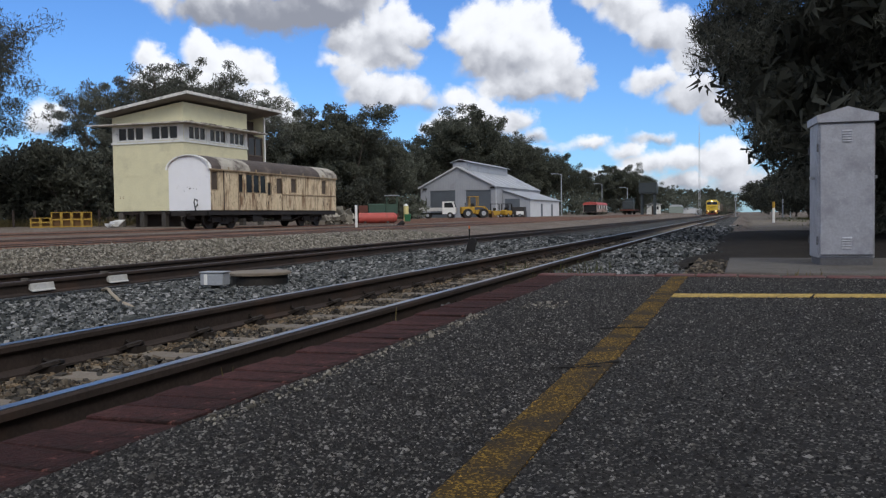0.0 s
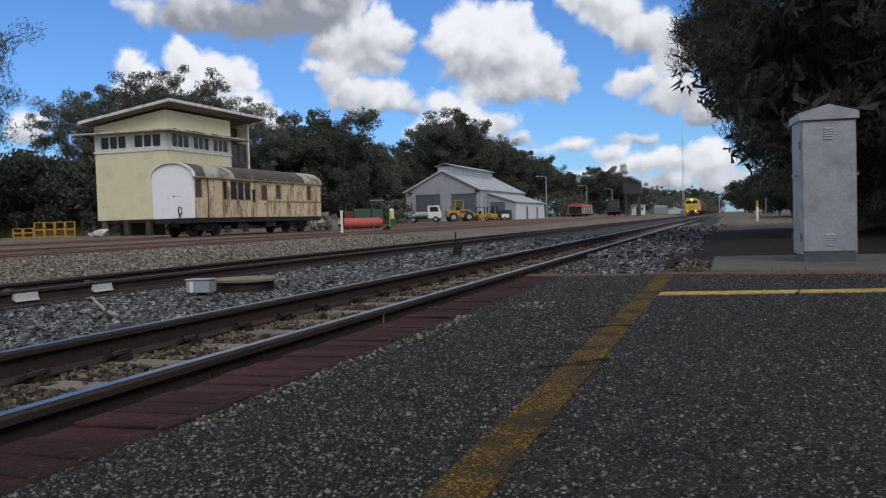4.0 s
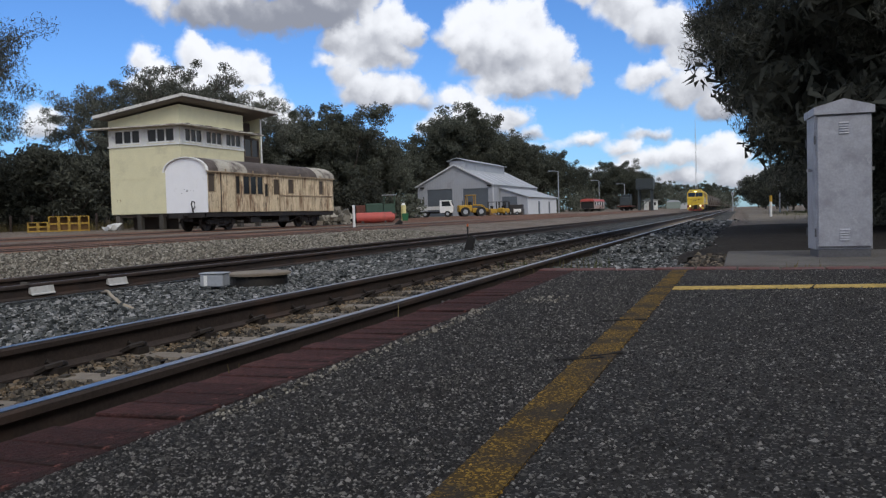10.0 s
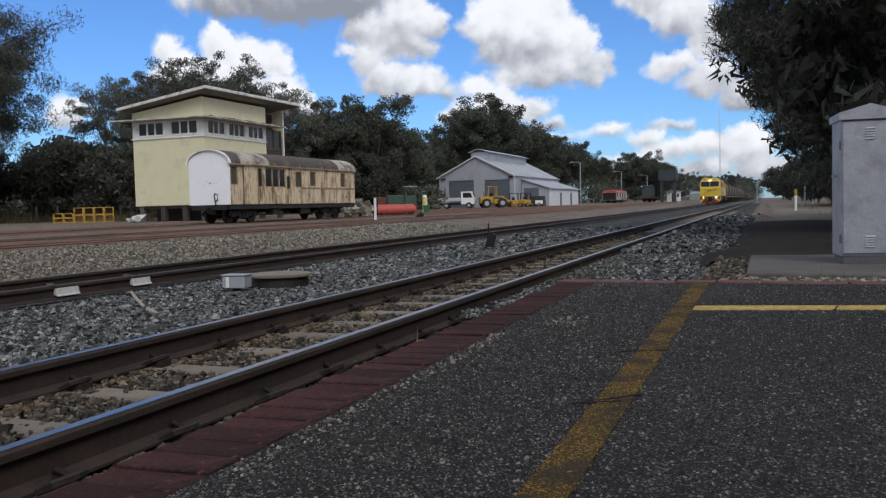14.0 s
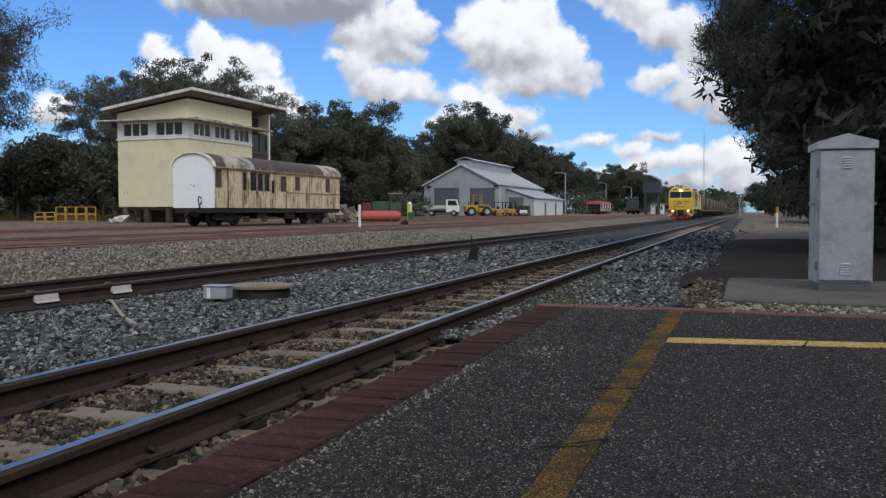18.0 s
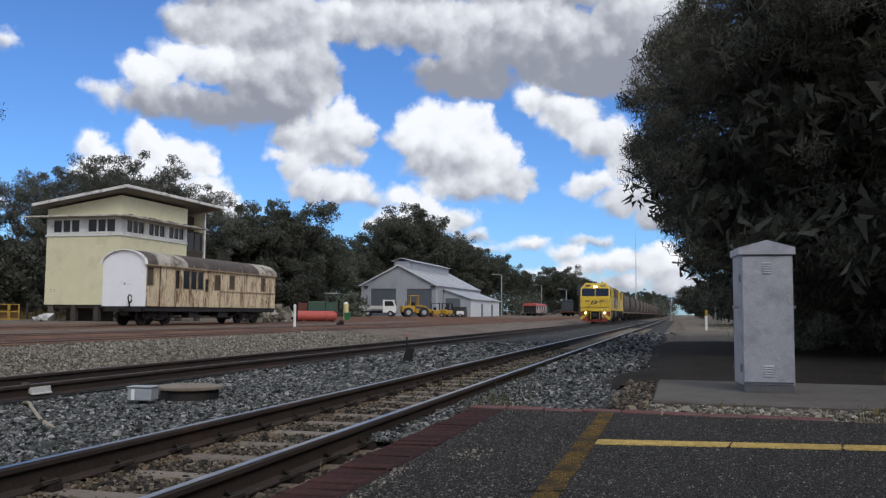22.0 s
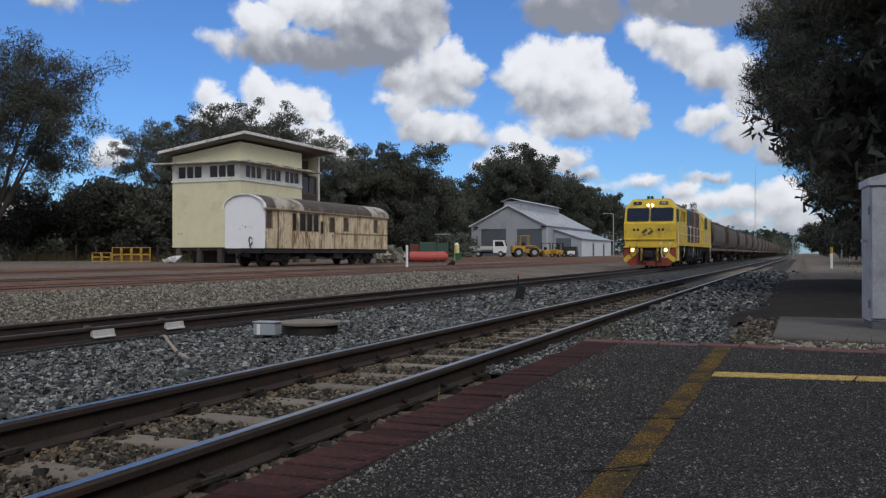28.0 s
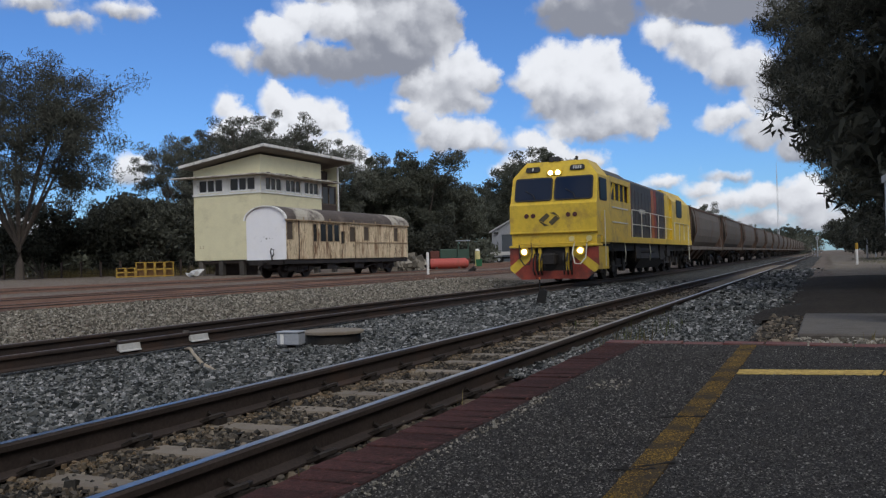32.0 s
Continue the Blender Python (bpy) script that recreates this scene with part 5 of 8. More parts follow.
def build_shed():
    X0, X1, Y0, Y1 = -46.0, -34.3, 120.0, 149.0
    g = 0.05
    eave, peak, xm = 4.75, 7.75, -40.1
    s = empty("goods_shed", pose(0, 0, 0), label="large grey corrugated-iron goods shed with roller doors and a lean-to", category="shed")
    doors = [(-44.45, -40.5, 4.25), (-38.8, -34.95, 4.2)]
    slope = lambda x: eave + (peak - eave) * (1 - abs(x - xm) / (xm - X0 if x < xm else X1 - xm))
    wall = bmesh.new()
    wall_with_holes(wall, "y", Y0, Y0 + 0.15, X0, X1, g, eave, [(a, b, g, h) for a, b, h in doors])
    prism(wall, [(X0, eave), (X1, eave), (xm, peak)], Y0, Y0 + 0.15)
    front = part("front_wall", wall, SHED, s)
    for a, b, h in ((X0, -44.5, 0), (-40.45, -38.85, 0), (-34.9, X1, 0)):
        bm = bmesh.new()
        corrugated(bm, "y", Y0 - 0.004, a, b, g, slope)
        part("cladding", bm, SHED, front)
    for a, b, h in doors:
        bm = bmesh.new()
        corrugated(bm, "y", Y0 - 0.004, a, b, h + 0.06, slope)
        part("cladding", bm, SHED, front)
        rd = part("roller_door", box(a, b, Y0 + 0.07, Y0 + 0.1, g, h), ROLLER, s, "closed blue-grey roller door")
        for i in range(16):
            z0 = g + (h - g) * i / 16
            part("slat", box(a, b, Y0 + 0.045, Y0 + 0.069, z0 + 0.02, z0 + (h - g) / 16 - 0.02), ROLLER, rd)
        part("door_lintel", box(a - 0.06, b + 0.06, Y0 - 0.06, Y0 - 0.052, h, h + 0.12), SHED_TRIM, s)
    for x in (-45.2, -34.7):
        part("flood_light", box(x - 0.3, x + 0.3, Y0 - 0.32, Y0 - 0.05, 4.45, 4.65), BLACK, s)
    for k, x in ((1, X1), (-1, X0)):
        bm = bmesh.new()
        corrugated(bm, "x", x, Y0, Y1, g, eave, 0.5, 0.04 * k)
        part("side_wall", bm, SHED, s)
    part("back_wall", box(X0, X1, Y1 - 0.15, Y1, g, eave), SHED, s)
    for x0, x1 in ((X0 - 0.3, xm), (X1 + 0.3, xm)):
        bm = bmesh.new()
        z0 = slope(X0) - 0.08
        n = 58
        prev = None
        for i in range(n + 1):
            y = Y0 - 0.3 + (Y1 - Y0 + 0.6) * i / n
            d = 0.05 * (i % 2)
            cur = [bm.verts.new((x0, y, z0 + d)), bm.verts.new((x1, y, peak + 0.06 + d))]
            if prev:
                bm.faces.new((prev[0], cur[0], cur[1], prev[1]))
            prev = cur
        roof = part("roof", bm, SHED_ROOF, s, "pale grey ribbed roof sheets")
        for j in range(7):
            y = 124.0 + j * 3.4
            xx = [x0 + (xm - x0) * f for f in (0.12, 0.62)]
            zz = [z0 + (peak + 0.06 - z0) * f + 0.075 for f in (0.12, 0.62)]
            bm = bmesh.new()
            vs = [bm.verts.new(p) for p in ((xx[0], y, zz[0]), (xx[0], y + 0.9, zz[0]), (xx[1], y + 0.9, zz[1]), (xx[1], y, zz[1]))]
            bm.faces.new(vs)
            part("skylight_sheet", bm, SHED_PALE, roof)
    # ridge vent
    part("ridge_vent_wall", box(xm - 1.2, xm + 1.2, Y0 + 1.5, Y0 + 24, peak - 0.6, peak + 0.75), SHED, s)
    bm = bmesh.new()
    prism(bm, [(xm - 1.6, peak + 0.72), (xm, peak + 1.2), (xm + 1.6, peak + 0.72), (xm + 1.6, peak + 0.66), (xm, peak + 1.12), (xm - 1.6, peak + 0.66)], Y0 + 1.1, Y0 + 24.4)
    part("ridge_vent_roof", bm, SHED_ROOF, s)
    # barge boards
    for sgn, xe in ((-1, X0 - 0.3), (1, X1 + 0.3)):
        bm = bmesh.new()
        z0 = slope(X0) - 0.1
        prism(bm, [(xe, z0 - 0.08), (xm, peak - 0.06), (xm, peak + 0.12), (xe, z0 + 0.1)], Y0 - 0.36, Y0 - 0.31)
        part("barge_board", bm, SHED_PALE, s)
    # lean-to
    XL, YL0, YL1 = -30.0, 124.0, 145.0
    bm = bmesh.new()
    prism(bm, [(X1 + 0.06, g), (XL, g), (XL, 2.75), (X1 + 0.06, 4.2)], YL0, YL0 + 0.12)
    lt = part("lean_to_front", bm, SHED, s)
    bm = bmesh.new()
    corrugated(bm, "x", XL, YL0, YL1, g, 2.75, 0.5, 0.035)
    part("lean_to_wall", bm, SHED_PALE, s)
    bm = bmesh.new()
    prism(bm, [(X1 + 0.05, 4.25), (XL + 0.3, 2.72), (XL + 0.3, 2.80), (X1 + 0.05, 4.33)], YL0 - 0.3, YL1 + 0.3)
    part("lean_to_roof", bm, SHED_ROOF, s)
    part("lean_to_back", box(X1 + 0.06, XL, YL1 - 0.12, YL1, g, 2.7), SHED, s)
    part("lean_to_door", box(-33.9, -31.6, YL0 - 0.05, YL0 - 0.005, g, 2.9), ROLLER, s)
    for y in (131.0, 138.5):
        part("side_door", box(XL + 0.04, XL + 0.07, y, y + 1.0, g, 2.15), ROLLER, s)
    part("downpipe", box(X1 + 0.05, X1 + 0.15, Y0 + 0.1, Y0 + 0.2, g, eave), SHED_PALE, s)


SHED = mat("grey_corrugated_iron", (0.33, 0.345, 0.375), 0.6, 0.2, var=0.10, scale=0.6, fine=6, stain=(0.25, 0.25, 0.26), stain_amount=0.35, stain_scale=0.4)
SHED_ROOF = mat("pale_roof_iron", (0.40, 0.42, 0.44), 0.5, 0.3, var=0.12, scale=0.5, fine=5, stain=(0.27, 0.26, 0.26), stain_amount=0.4, stain_scale=0.3)
SHED_PALE = mat("white_shed_sheet", (0.55, 0.56, 0.58), 0.6, var=0.1, scale=0.7)
SHED_TRIM = mat("shed_trim", (0.28, 0.29, 0.31), 0.6)
ROLLER = mat("roller_door_grey", (0.095, 0.11, 0.13), 0.6, 0.1, var=0.12, scale=0.8)
build_shed()

# ---- train ----
YELLOW = mat("loco_yellow", (0.62, 0.43, 0.035), 0.5, var=0.14, scale=1.5, fine=9, stain=(0.36, 0.235, 0.045), stain_amount=0.42, stain_scale=1.2, bump=0.04)
LOCO_RED = mat("loco_red", (0.26, 0.04, 0.022), 0.6, var=0.3, scale=3, stain=(0.06, 0.03, 0.022), stain_amount=0.5)
LOCO_ORANGE = mat("loco_orange", (0.38, 0.11, 0.025), 0.6, var=0.3, scale=2, stain=(0.08, 0.05, 0.035), stain_amount=0.5)
LOCO_DARK = mat("loco_charcoal", (0.034, 0.031, 0.030), 0.6, var=0.35, scale=2, stain=(0.12, 0.09, 0.065), stain_amount=0.4, stain2=(0.10, 0.04, 0.025), stain2_amount=0.25)
UNDER = mat("greasy_underframe", (0.014, 0.013, 0.013), 0.75, 0.1, var=0.4, scale=3, stain=(0.035, 0.028, 0.022), stain_amount=0.35)
LOCO_ROOF = mat("sooty_roof", (0.05, 0.048, 0.046), 0.7, var=0.35, scale=2, stain=(0.14, 0.12, 0.10), stain_amount=0.3)
RAIL_WHITE = mat("handrail_white", (0.62, 0.60, 0.50), 0.5)
RUBBER = mat("black_rubber", (0.012, 0.012, 0.013), 0.6)
EMBLEM = mat("emblem_dark", (0.075, 0.06, 0.025), 0.6)
BAR = mat("pale_marking", (0.45, 0.45, 0.42), 0.6)
MARKER_RED = mat("red_lens", (0.06, 0.012, 0.01), 0.25)
HEADLIGHT = lamp_mat("lit_headlight", (1.0, 0.84, 0.55), 7.0)
DITCH = lamp_mat("lit_ditch_light", (1.0, 0.76, 0.40), 6.0)
WAGON = mat("hopper_grey_brown", (0.098, 0.084, 0.070), 0.8, var=0.25, scale=0.8, fine=8, stain=(0.10, 0.058, 0.038), stain_amount=0.35, stain_scale=0.6, stretch=(1, 1, 0.5), per_object=0.12)
SIDE_GLASS = glass_mat("side_glass", (0.008, 0.009, 0.010), 0.4, 0.08)
WAGON_RUST = mat("hopper_rust", (0.085, 0.048, 0.032), 0.85, var=0.3, scale=1.5)
WAGON_SILL = mat("hopper_sill", (0.13, 0.108, 0.09), 0.8, var=0.25, scale=1.5, stain=(0.08, 0.05, 0.035), stain_amount=0.4)


def front_y(t):
    """Where the train's nose is along its line."""
    return 232.6 - 7.395 * t + 0.02932 * t * t


def clip(poly, a, b, c):
    """The part of a convex outline where a * x + b * z >= c."""
    out = []
    for i, p in enumerate(poly):
        q = poly[(i + 1) % len(poly)]
        dp, dq = a * p[0] + b * p[1] - c, a * q[0] + b * q[1] - c
        if dp >= 0:
            out.append(p)
        if dp * dq < 0:
            t = dp / (dp - dq)
            out.append((p[0] + (q[0] - p[0]) * t, p[1] + (q[1] - p[1]) * t))
    return out


def disc(parent, name, x, y, z, r, material, depth=0.03, label=""):
    bm = bmesh.new()
    rod(bm, (x, y, z), (x, y - depth, z), r, seg=16)
    return part(name, bm, material, parent, label)


def rails(parent, pts, posts, r=0.017):
    for a, b in zip(pts, pts[1:]):
        bm = bmesh.new()
        rod(bm, a, b, r, seg=6)
        part("handrail", bm, RAIL_WHITE, parent)
    for a, b in posts:
        bm = bmesh.new()
        rod(bm, a, b, r, seg=6)
        part("handrail_post", bm, RAIL_WHITE, parent)


def build_loco():
    e = empty("locomotive", pose(TRAIN_X, front_y(0), TRAIN_RAIL_Z), label="yellow diesel locomotive with lit headlights and red striped pilot", category="locomotive")
    hw = 1.43

    def cab(name, ys, sgn, y_end):
        """sgn 1: faces -y at ys. Returns the shell."""
        Y = lambda d: ys + sgn * d
        bm = bmesh.new()
        hull(bm, [(k * hw, Y(0.06), 1.5) for k in (-1, 1)] + [(k * hw, Y(0.04), 2.6) for k in (-1, 1)] + [(k * (hw - 0.02), Y(0.30), 3.44) for k in (-1, 1)]
             + [(k * 1.0, Y(0.55), 3.95) for k in (-1, 1)] + [(k * hw, y_end, 1.5) for k in (-1, 1)] + [(k * (hw - 0.02), y_end, 3.44) for k in (-1, 1)] + [(k * 1.0, y_end, 3.95) for k in (-1, 1)])
        return part(name, bm, YELLOW, e)

    shell = cab("cab", 0.0, 1, 1.8)
    # nose panel, proud of the cab with a sharp lower lip
    bm = bmesh.new()
    hull(bm, [(k * (hw + 0.005), y, z) for k in (-1, 1) for y, z in ((-0.05, 1.66), (-0.02, 1.62), (-0.06, 2.52), (0.06, 2.62), (0.5, 2.62), (0.5, 1.62))])
    nose = part("nose", bm, YELLOW, e)
    part("nose_lip", box(-hw - 0.01, hw + 0.01, -0.075, -0.04, 1.60, 1.66, bevel=0.01), YELLOW, nose)
    part("lower_nose", box(-hw + 0.03, hw - 0.03, 0.02, 1.7, 1.23, 1.60), YELLOW, e)
    part("bumper_ledge", box(-hw - 0.02, hw + 0.02, -0.14, 0.6, 1.15, 1.23, bevel=0.015), YELLOW, e)
    # windscreens on the raked face
    slope = math.degrees(math.atan2(0.26, 0.84))
    for k in (-1, 1):
        cx = k * 0.665
        bm = bmesh.new()
        prism(bm, rounded(1.26, 0.80, 0.1), -0.02, 0.012)
        bmesh.ops.transform(bm, matrix=pose(cx, 0.155, 3.03, -slope), verts=bm.verts)
        sc = part("windscreen_rubber", bm, RUBBER, shell)
        bm = bmesh.new()
        prism(bm, rounded(1.17, 0.71, 0.08), -0.028, -0.008)
        bmesh.ops.transform(bm, matrix=pose(cx, 0.155, 3.03, -slope), verts=bm.verts)
        part("windscreen", bm, CAB_GLASS, sc, "dark windscreen glass")
        bm = bmesh.new()
        tube(bm, [(cx + 0.1, 0.0, 2.66), (cx + 0.02, 0.02, 2.85), (cx - 0.25, 0.08, 3.0)], 0.012)
        part("wiper", bm, RUBBER, sc)
        # number boards, as plain bars
        bm = bmesh.new()
        prism(bm, rounded(0.48, 0.19, 0.07), -0.03, 0.0)
        bmesh.ops.transform(bm, matrix=pose(k * 0.74, 0.40, 3.69, -26), verts=bm.verts)
        nb = part("number_board", bm, RUBBER, shell)
        n = 1 if k < 0 else 4
        for i in range(n):
            bm = bmesh.new()
            bx(bm, -0.022, 0.022, -0.036, -0.031, -0.055, 0.055)
            bmesh.ops.transform(bm, matrix=pose(k * 0.74 + (i - (n - 1) / 2) * 0.075, 0.40, 3.69, -26), verts=bm.verts)
            part("marking_bar", bm, BAR, nb)
    # headlights
    hb = part("headlight_box", box(-0.26, 0.26, 0.28, 0.6, 3.46, 3.66, bevel=0.02), YELLOW, shell)
    for k in (-1, 1):
        disc(hb, "headlight", k * 0.12, 0.275, 3.56, 0.075, HEADLIGHT, 0.02, "lit headlight")
        d = disc(nose, "ditch_light_housing", k * 0.92, -0.155, 1.02, 0.15, YELLOW, 0.05)
        disc(d, "ditch_light", k * 0.92, -0.21, 1.02, 0.085, DITCH, 0.015, "lit amber ditch light")
        for j in (0, 1):
            x = (-0.86 + j * 0.22) if k < 0 else (0.52 + j * 0.22)
            disc(nose, "marker_light", x, -0.055, 2.17, 0.075, MARKER_RED, 0.02, "dark red marker lens")
    for x in (0.60, 1.16):
        disc(e, "receptacle_lamp", x, 0.03, 1.40, 0.09, LAMP_CREAM, 0.06, "round cream cover")
    # emblem: two bent dark arrows, as plain shapes
    for s, dx in ((1, 0.0), (-1, 0.0)):
        for pts in ([(-0.36, -0.02), (-0.08, 0.20), (0.02, 0.10), (-0.20, -0.10)], [(-0.36, -0.04), (-0.20, -0.12), (-0.02, -0.20), (-0.16, -0.22)]):
            bm = bmesh.new()
            prism(bm, [(-0.1 + s * x, 2.05 + s * z) for x, z in pts], -0.072, -0.058)
            part("emblem_bar", bm, EMBLEM, nose)
    # pilot with diagonal stripes
    for k in (-1, 1):
        poly = [(0.62, 1.14), (1.46, 1.14), (1.46, 0.45), (1.08, 0.13), (0.62, 0.13)]
        for lo, hi, m, lab in ((1.72, 9, LOCO_RED, "red stripe"), (1.38, 1.72, YELLOW, "yellow stripe"), (-9, 1.38, LOCO_RED, "red stripe")):
            pl = clip(clip(poly, 0.8, 1.0, lo), -0.8, -1.0, -hi)
            if len(pl) > 2:
                bm = bmesh.new()
                prism(bm, [(k * x, z) for x, z in pl], -0.06, 0.02)
                part("pilot_stripe", bm, m, e, lab)
        part("pilot_side", box(*sorted((k * 1.38, k * 1.455)), 0.03, 1.3, 0.42, 1.14), LOCO_RED if k < 0 else YELLOW, e)
        bm = bmesh.new()
        tube(bm, [(k * 0.72, -0.1, 1.3), (k * 0.66, -0.2, 0.95), (k * 0.75, -0.26, 0.62), (k * 0.92, -0.24, 0.6), (k * 1.08, -0.18, 0.8), (k * 1.12, -0.12, 1.3)], 0.022)
        part("jumper_cable", bm, RAIL_WHITE if k > 0 else RUBBER, e)
        for j in range(3):
            bm = bmesh.new()
            x = k * (0.36 + 0.12 * j)
            tube(bm, [(x, -0.1, 0.95), (x * 1.02, -0.24, 0.72), (x * 1.05, -0.22, 0.42), (x * 1.02, -0.12, 0.28)], 0.03)
            part("air_hose", bm, RUBBER, e)
    part("pilot_plate", box(-0.62, 0.62, -0.03, 0.06, 0.14, 0.40), LOCO_RED, e)
    part("draft_pocket", box(-0.62, 0.62, 0.02, 0.12, 0.40, 1.14), IRON, e)
    part("draft_frame", box(-0.5, -0.40, -0.06, 0.1, 0.4, 1.14), YELLOW, e)
    part("draft_frame", box(0.40, 0.5, -0.06, 0.1, 0.4, 1.14), YELLOW, e)
    bm = bmesh.new()
    bx(bm, -0.14, 0.14, -0.45, 0.1, 0.62, 0.92, bevel=0.03)
    bx(bm, -0.2, 0.2, -0.56, -0.38, 0.58, 0.96, bevel=0.05)
    part("coupler", bm, IRON, e)
    bm = bmesh.new()
    rod(bm, (-1.2, -0.17, 1.27), (1.2, -0.17, 1.27), 0.018, seg=6)
    part("front_grab_rail", bm, YELLOW, e)
    # horns
    for x in (-0.14, 0.06):
        bm = bmesh.new()
        rod(bm, (x, 0.95, 4.02), (x, 0.5, 4.02), 0.03, 0.09, seg=12)
        bx(bm, x - 0.03, x + 0.03, 0.85, 0.95, 3.94, 4.02)
        part("horn", bm, LOCO_DARK, e)
    bm = bmesh.new()
    rod(bm, (0.62, 0.8, 3.94), (0.62, 0.8, 4.1), 0.05, seg=10)
    part("aerial", bm, LOCO_DARK, e)
    # cab sides
    for k in (-1, 1):
        bm = bmesh.new()
        prism(bm, [(0.86 + u, 2.98 + v) for u, v in rounded(0.95, 0.72, 0.08)], *sorted((k * (hw - 0.01), k * (hw + 0.012))), "x")
        wf = part("side_window_rubber", bm, RUBBER, shell)
        bm = bmesh.new()
        prism(bm, [(0.86 + u, 2.98 + v) for u, v in rounded(0.84, 0.62, 0.06)], *sorted((k * hw, k * (hw + 0.018))), "x")
        part("side_window", bm, SIDE_GLASS, wf, "dark side glass")
        part("access_panel", box(*sorted((k * hw, k * (hw + 0.01))), 0.55, 0.95, 1.9, 2.25), YELLOW, shell)
        part("walkway_sill", box(*sorted((k * 1.30, k * 1.45)), 0.6, 20.1, 1.28, 1.50), YELLOW, e, "yellow walkway edge")
        # first body section, full width with a screened opening
        wall = bmesh.new()
        lo, hi = sorted((k * 1.34, k * 1.40))
        wall_with_holes(wall, "x", lo, hi, 1.82, 5.2, 1.5, 3.5, [(2.1, 4.9, 2.72, 3.32)])
        sec = part("body_side", wall, YELLOW, e)
        part("air_screen", box(*sorted((k * 1.26, k * 1.30)), 2.1, 4.9, 2.72, 3.32), RUBBER, sec)
        for j in range(4):
            bm = bmesh.new()
            y0 = 2.1 + j * 0.7
            rod(bm, (k * 1.36, y0, 2.74), (k * 1.36, y0 + (0.5 if j == 0 else 0), 3.30), 0.03, seg=6)
            part("screen_bar", bm, YELLOW, sec)
        for z in (1.95, 2.45):
            part("panel_frame", box(*sorted((k * 1.40, k * 1.425)), 2.15, 4.6, z, z + 0.04), RAIL_WHITE, sec)
        # hood: charcoal with red and orange flashes
        x0, x1 = sorted((k * 1.24, k * 1.30))
        for ya, yb, m, lab in ((5.2, 5.75, LOCO_RED, "red flash"), (5.75, 9.7, LOCO_DARK, "charcoal hood doors"), (9.7, 10.3, LOCO_ORANGE, "orange flash"), (10.3, 10.85, LOCO_RED, "red flash"), (10.85, 12.9, LOCO_DARK, "charcoal door"), (12.9, 14.2, YELLOW, "")):
            bm = bmesh.new()
            bx(bm, x0, x1, ya, yb, 1.5, 3.55)
            hp = part("hood_side", bm, m, e, lab)
            n = max(1, int((yb - ya) / 0.65))
            for j in range(n):
                u = ya + (yb - ya) * j / n
                part("hood_door", box(*sorted((k * 1.30, k * 1.318)), u + 0.03, u + (yb - ya) / n - 0.03, 1.62, 3.30, bevel=0.006), m, hp)
        part("sign_bar", box(*sorted((k * 1.318, k * 1.324)), 7.2, 8.3, 2.45, 2.62), BAR, e)
        # handrails over the walkway
        xr = k * 1.40
        rails(e, [(xr, 5.4, 2.52), (xr, 14.2, 2.52)], [((xr, y, 1.5), (xr, y, 2.52)) for y in (5.4, 7.2, 9.0, 10.8, 12.6, 14.2)])
        rails(e, [(xr, 5.4, 1.98), (xr, 14.2, 1.98)], [])
        # steps
        for y in (1.2, 19.3):
            for j in range(3):
                part("step", box(*sorted((k * 1.18, k * 1.44)), y - 0.28, y + 0.28, 0.42 + j * 0.32, 0.46 + j * 0.32), LOCO_DARK, e)
            rails(e, [(k * 1.46, y - 0.3, 0.5), (k * 1.46, y - 0.3, 2.3)], [])
        # rear cab side window
        bm = bmesh.new()
        prism(bm, [(16.2 + u, 3.0 + v) for u, v in rounded(1.7, 0.85, 0.2)], *sorted((k * (hw - 0.01), k * (hw + 0.012))), "x")
        wf = part("side_window_rubber", bm, RUBBER, e)
        bm = bmesh.new()
        prism(bm, [(16.2 + u, 3.0 + v) for u, v in rounded(1.58, 0.73, 0.17)], *sorted((k * hw, k * (hw + 0.018))), "x")
        part("side_window", bm, SIDE_GLASS, wf, "dark side glass")
        rails(e, [(k * 1.47, 14.6, 2.3), (k * 1.47, 18.8, 2.3)], [((k * 1.47, y, 1.5), (k * 1.47, y, 2.3)) for y in (14.6, 16.0, 17.4, 18.8)])
        # underframe clutter
        part("air_tank", rod(bmesh.new(), (k * 1.15, 7.2, 1.02), (k * 1.15, 10.4, 1.02), 0.17, seg=12), UNDER, e)
        for y, z0 in ((6.4, 0.7), (11.4, 0.62), (13.2, 0.75)):
            part("equipment_box", box(*sorted((k * 0.95, k * 1.32)), y, y + 0.8, z0, 1.26), UNDER, e)
        for y in (2.2, 4.2, 6.0, 8.9, 14.9, 17.3):
            bm = bmesh.new()
            tube(bm, [(k * 1.36, y, 1.28), (k * 1.38, y + 0.05, 0.9), (k * 1.3, y + 0.25, 0.6)], 0.02)
            part("pipe", bm, RAIL_WHITE if y in (4.2, 8.9) else LOCO_DARK, e)
    bm = bmesh.new()
    hull(bm, [(k * hw, 14.15, z) for k in (-1, 1) for z in (1.5, 3.3)] + [(k * 0.95, 14.15, 3.85) for k in (-1, 1)] + [(k * hw, 20.0, 1.5) for k in (-1, 1)] + [(k * hw, 19.9, 2.6) for k in (-1, 1)]
         + [(k * hw, 19.5, 3.3) for k in (-1, 1)] + [(k * 0.95, 19.2, 3.85) for k in (-1, 1)])
    part("rear_cab", bm, YELLOW, e)
    # roofs and roof gear
    bm = bmesh.new()
    prism(bm, [(-1.30, 3.55), (1.30, 3.55), (0.9, 3.78), (-0.9, 3.78)], 5.2, 14.14)
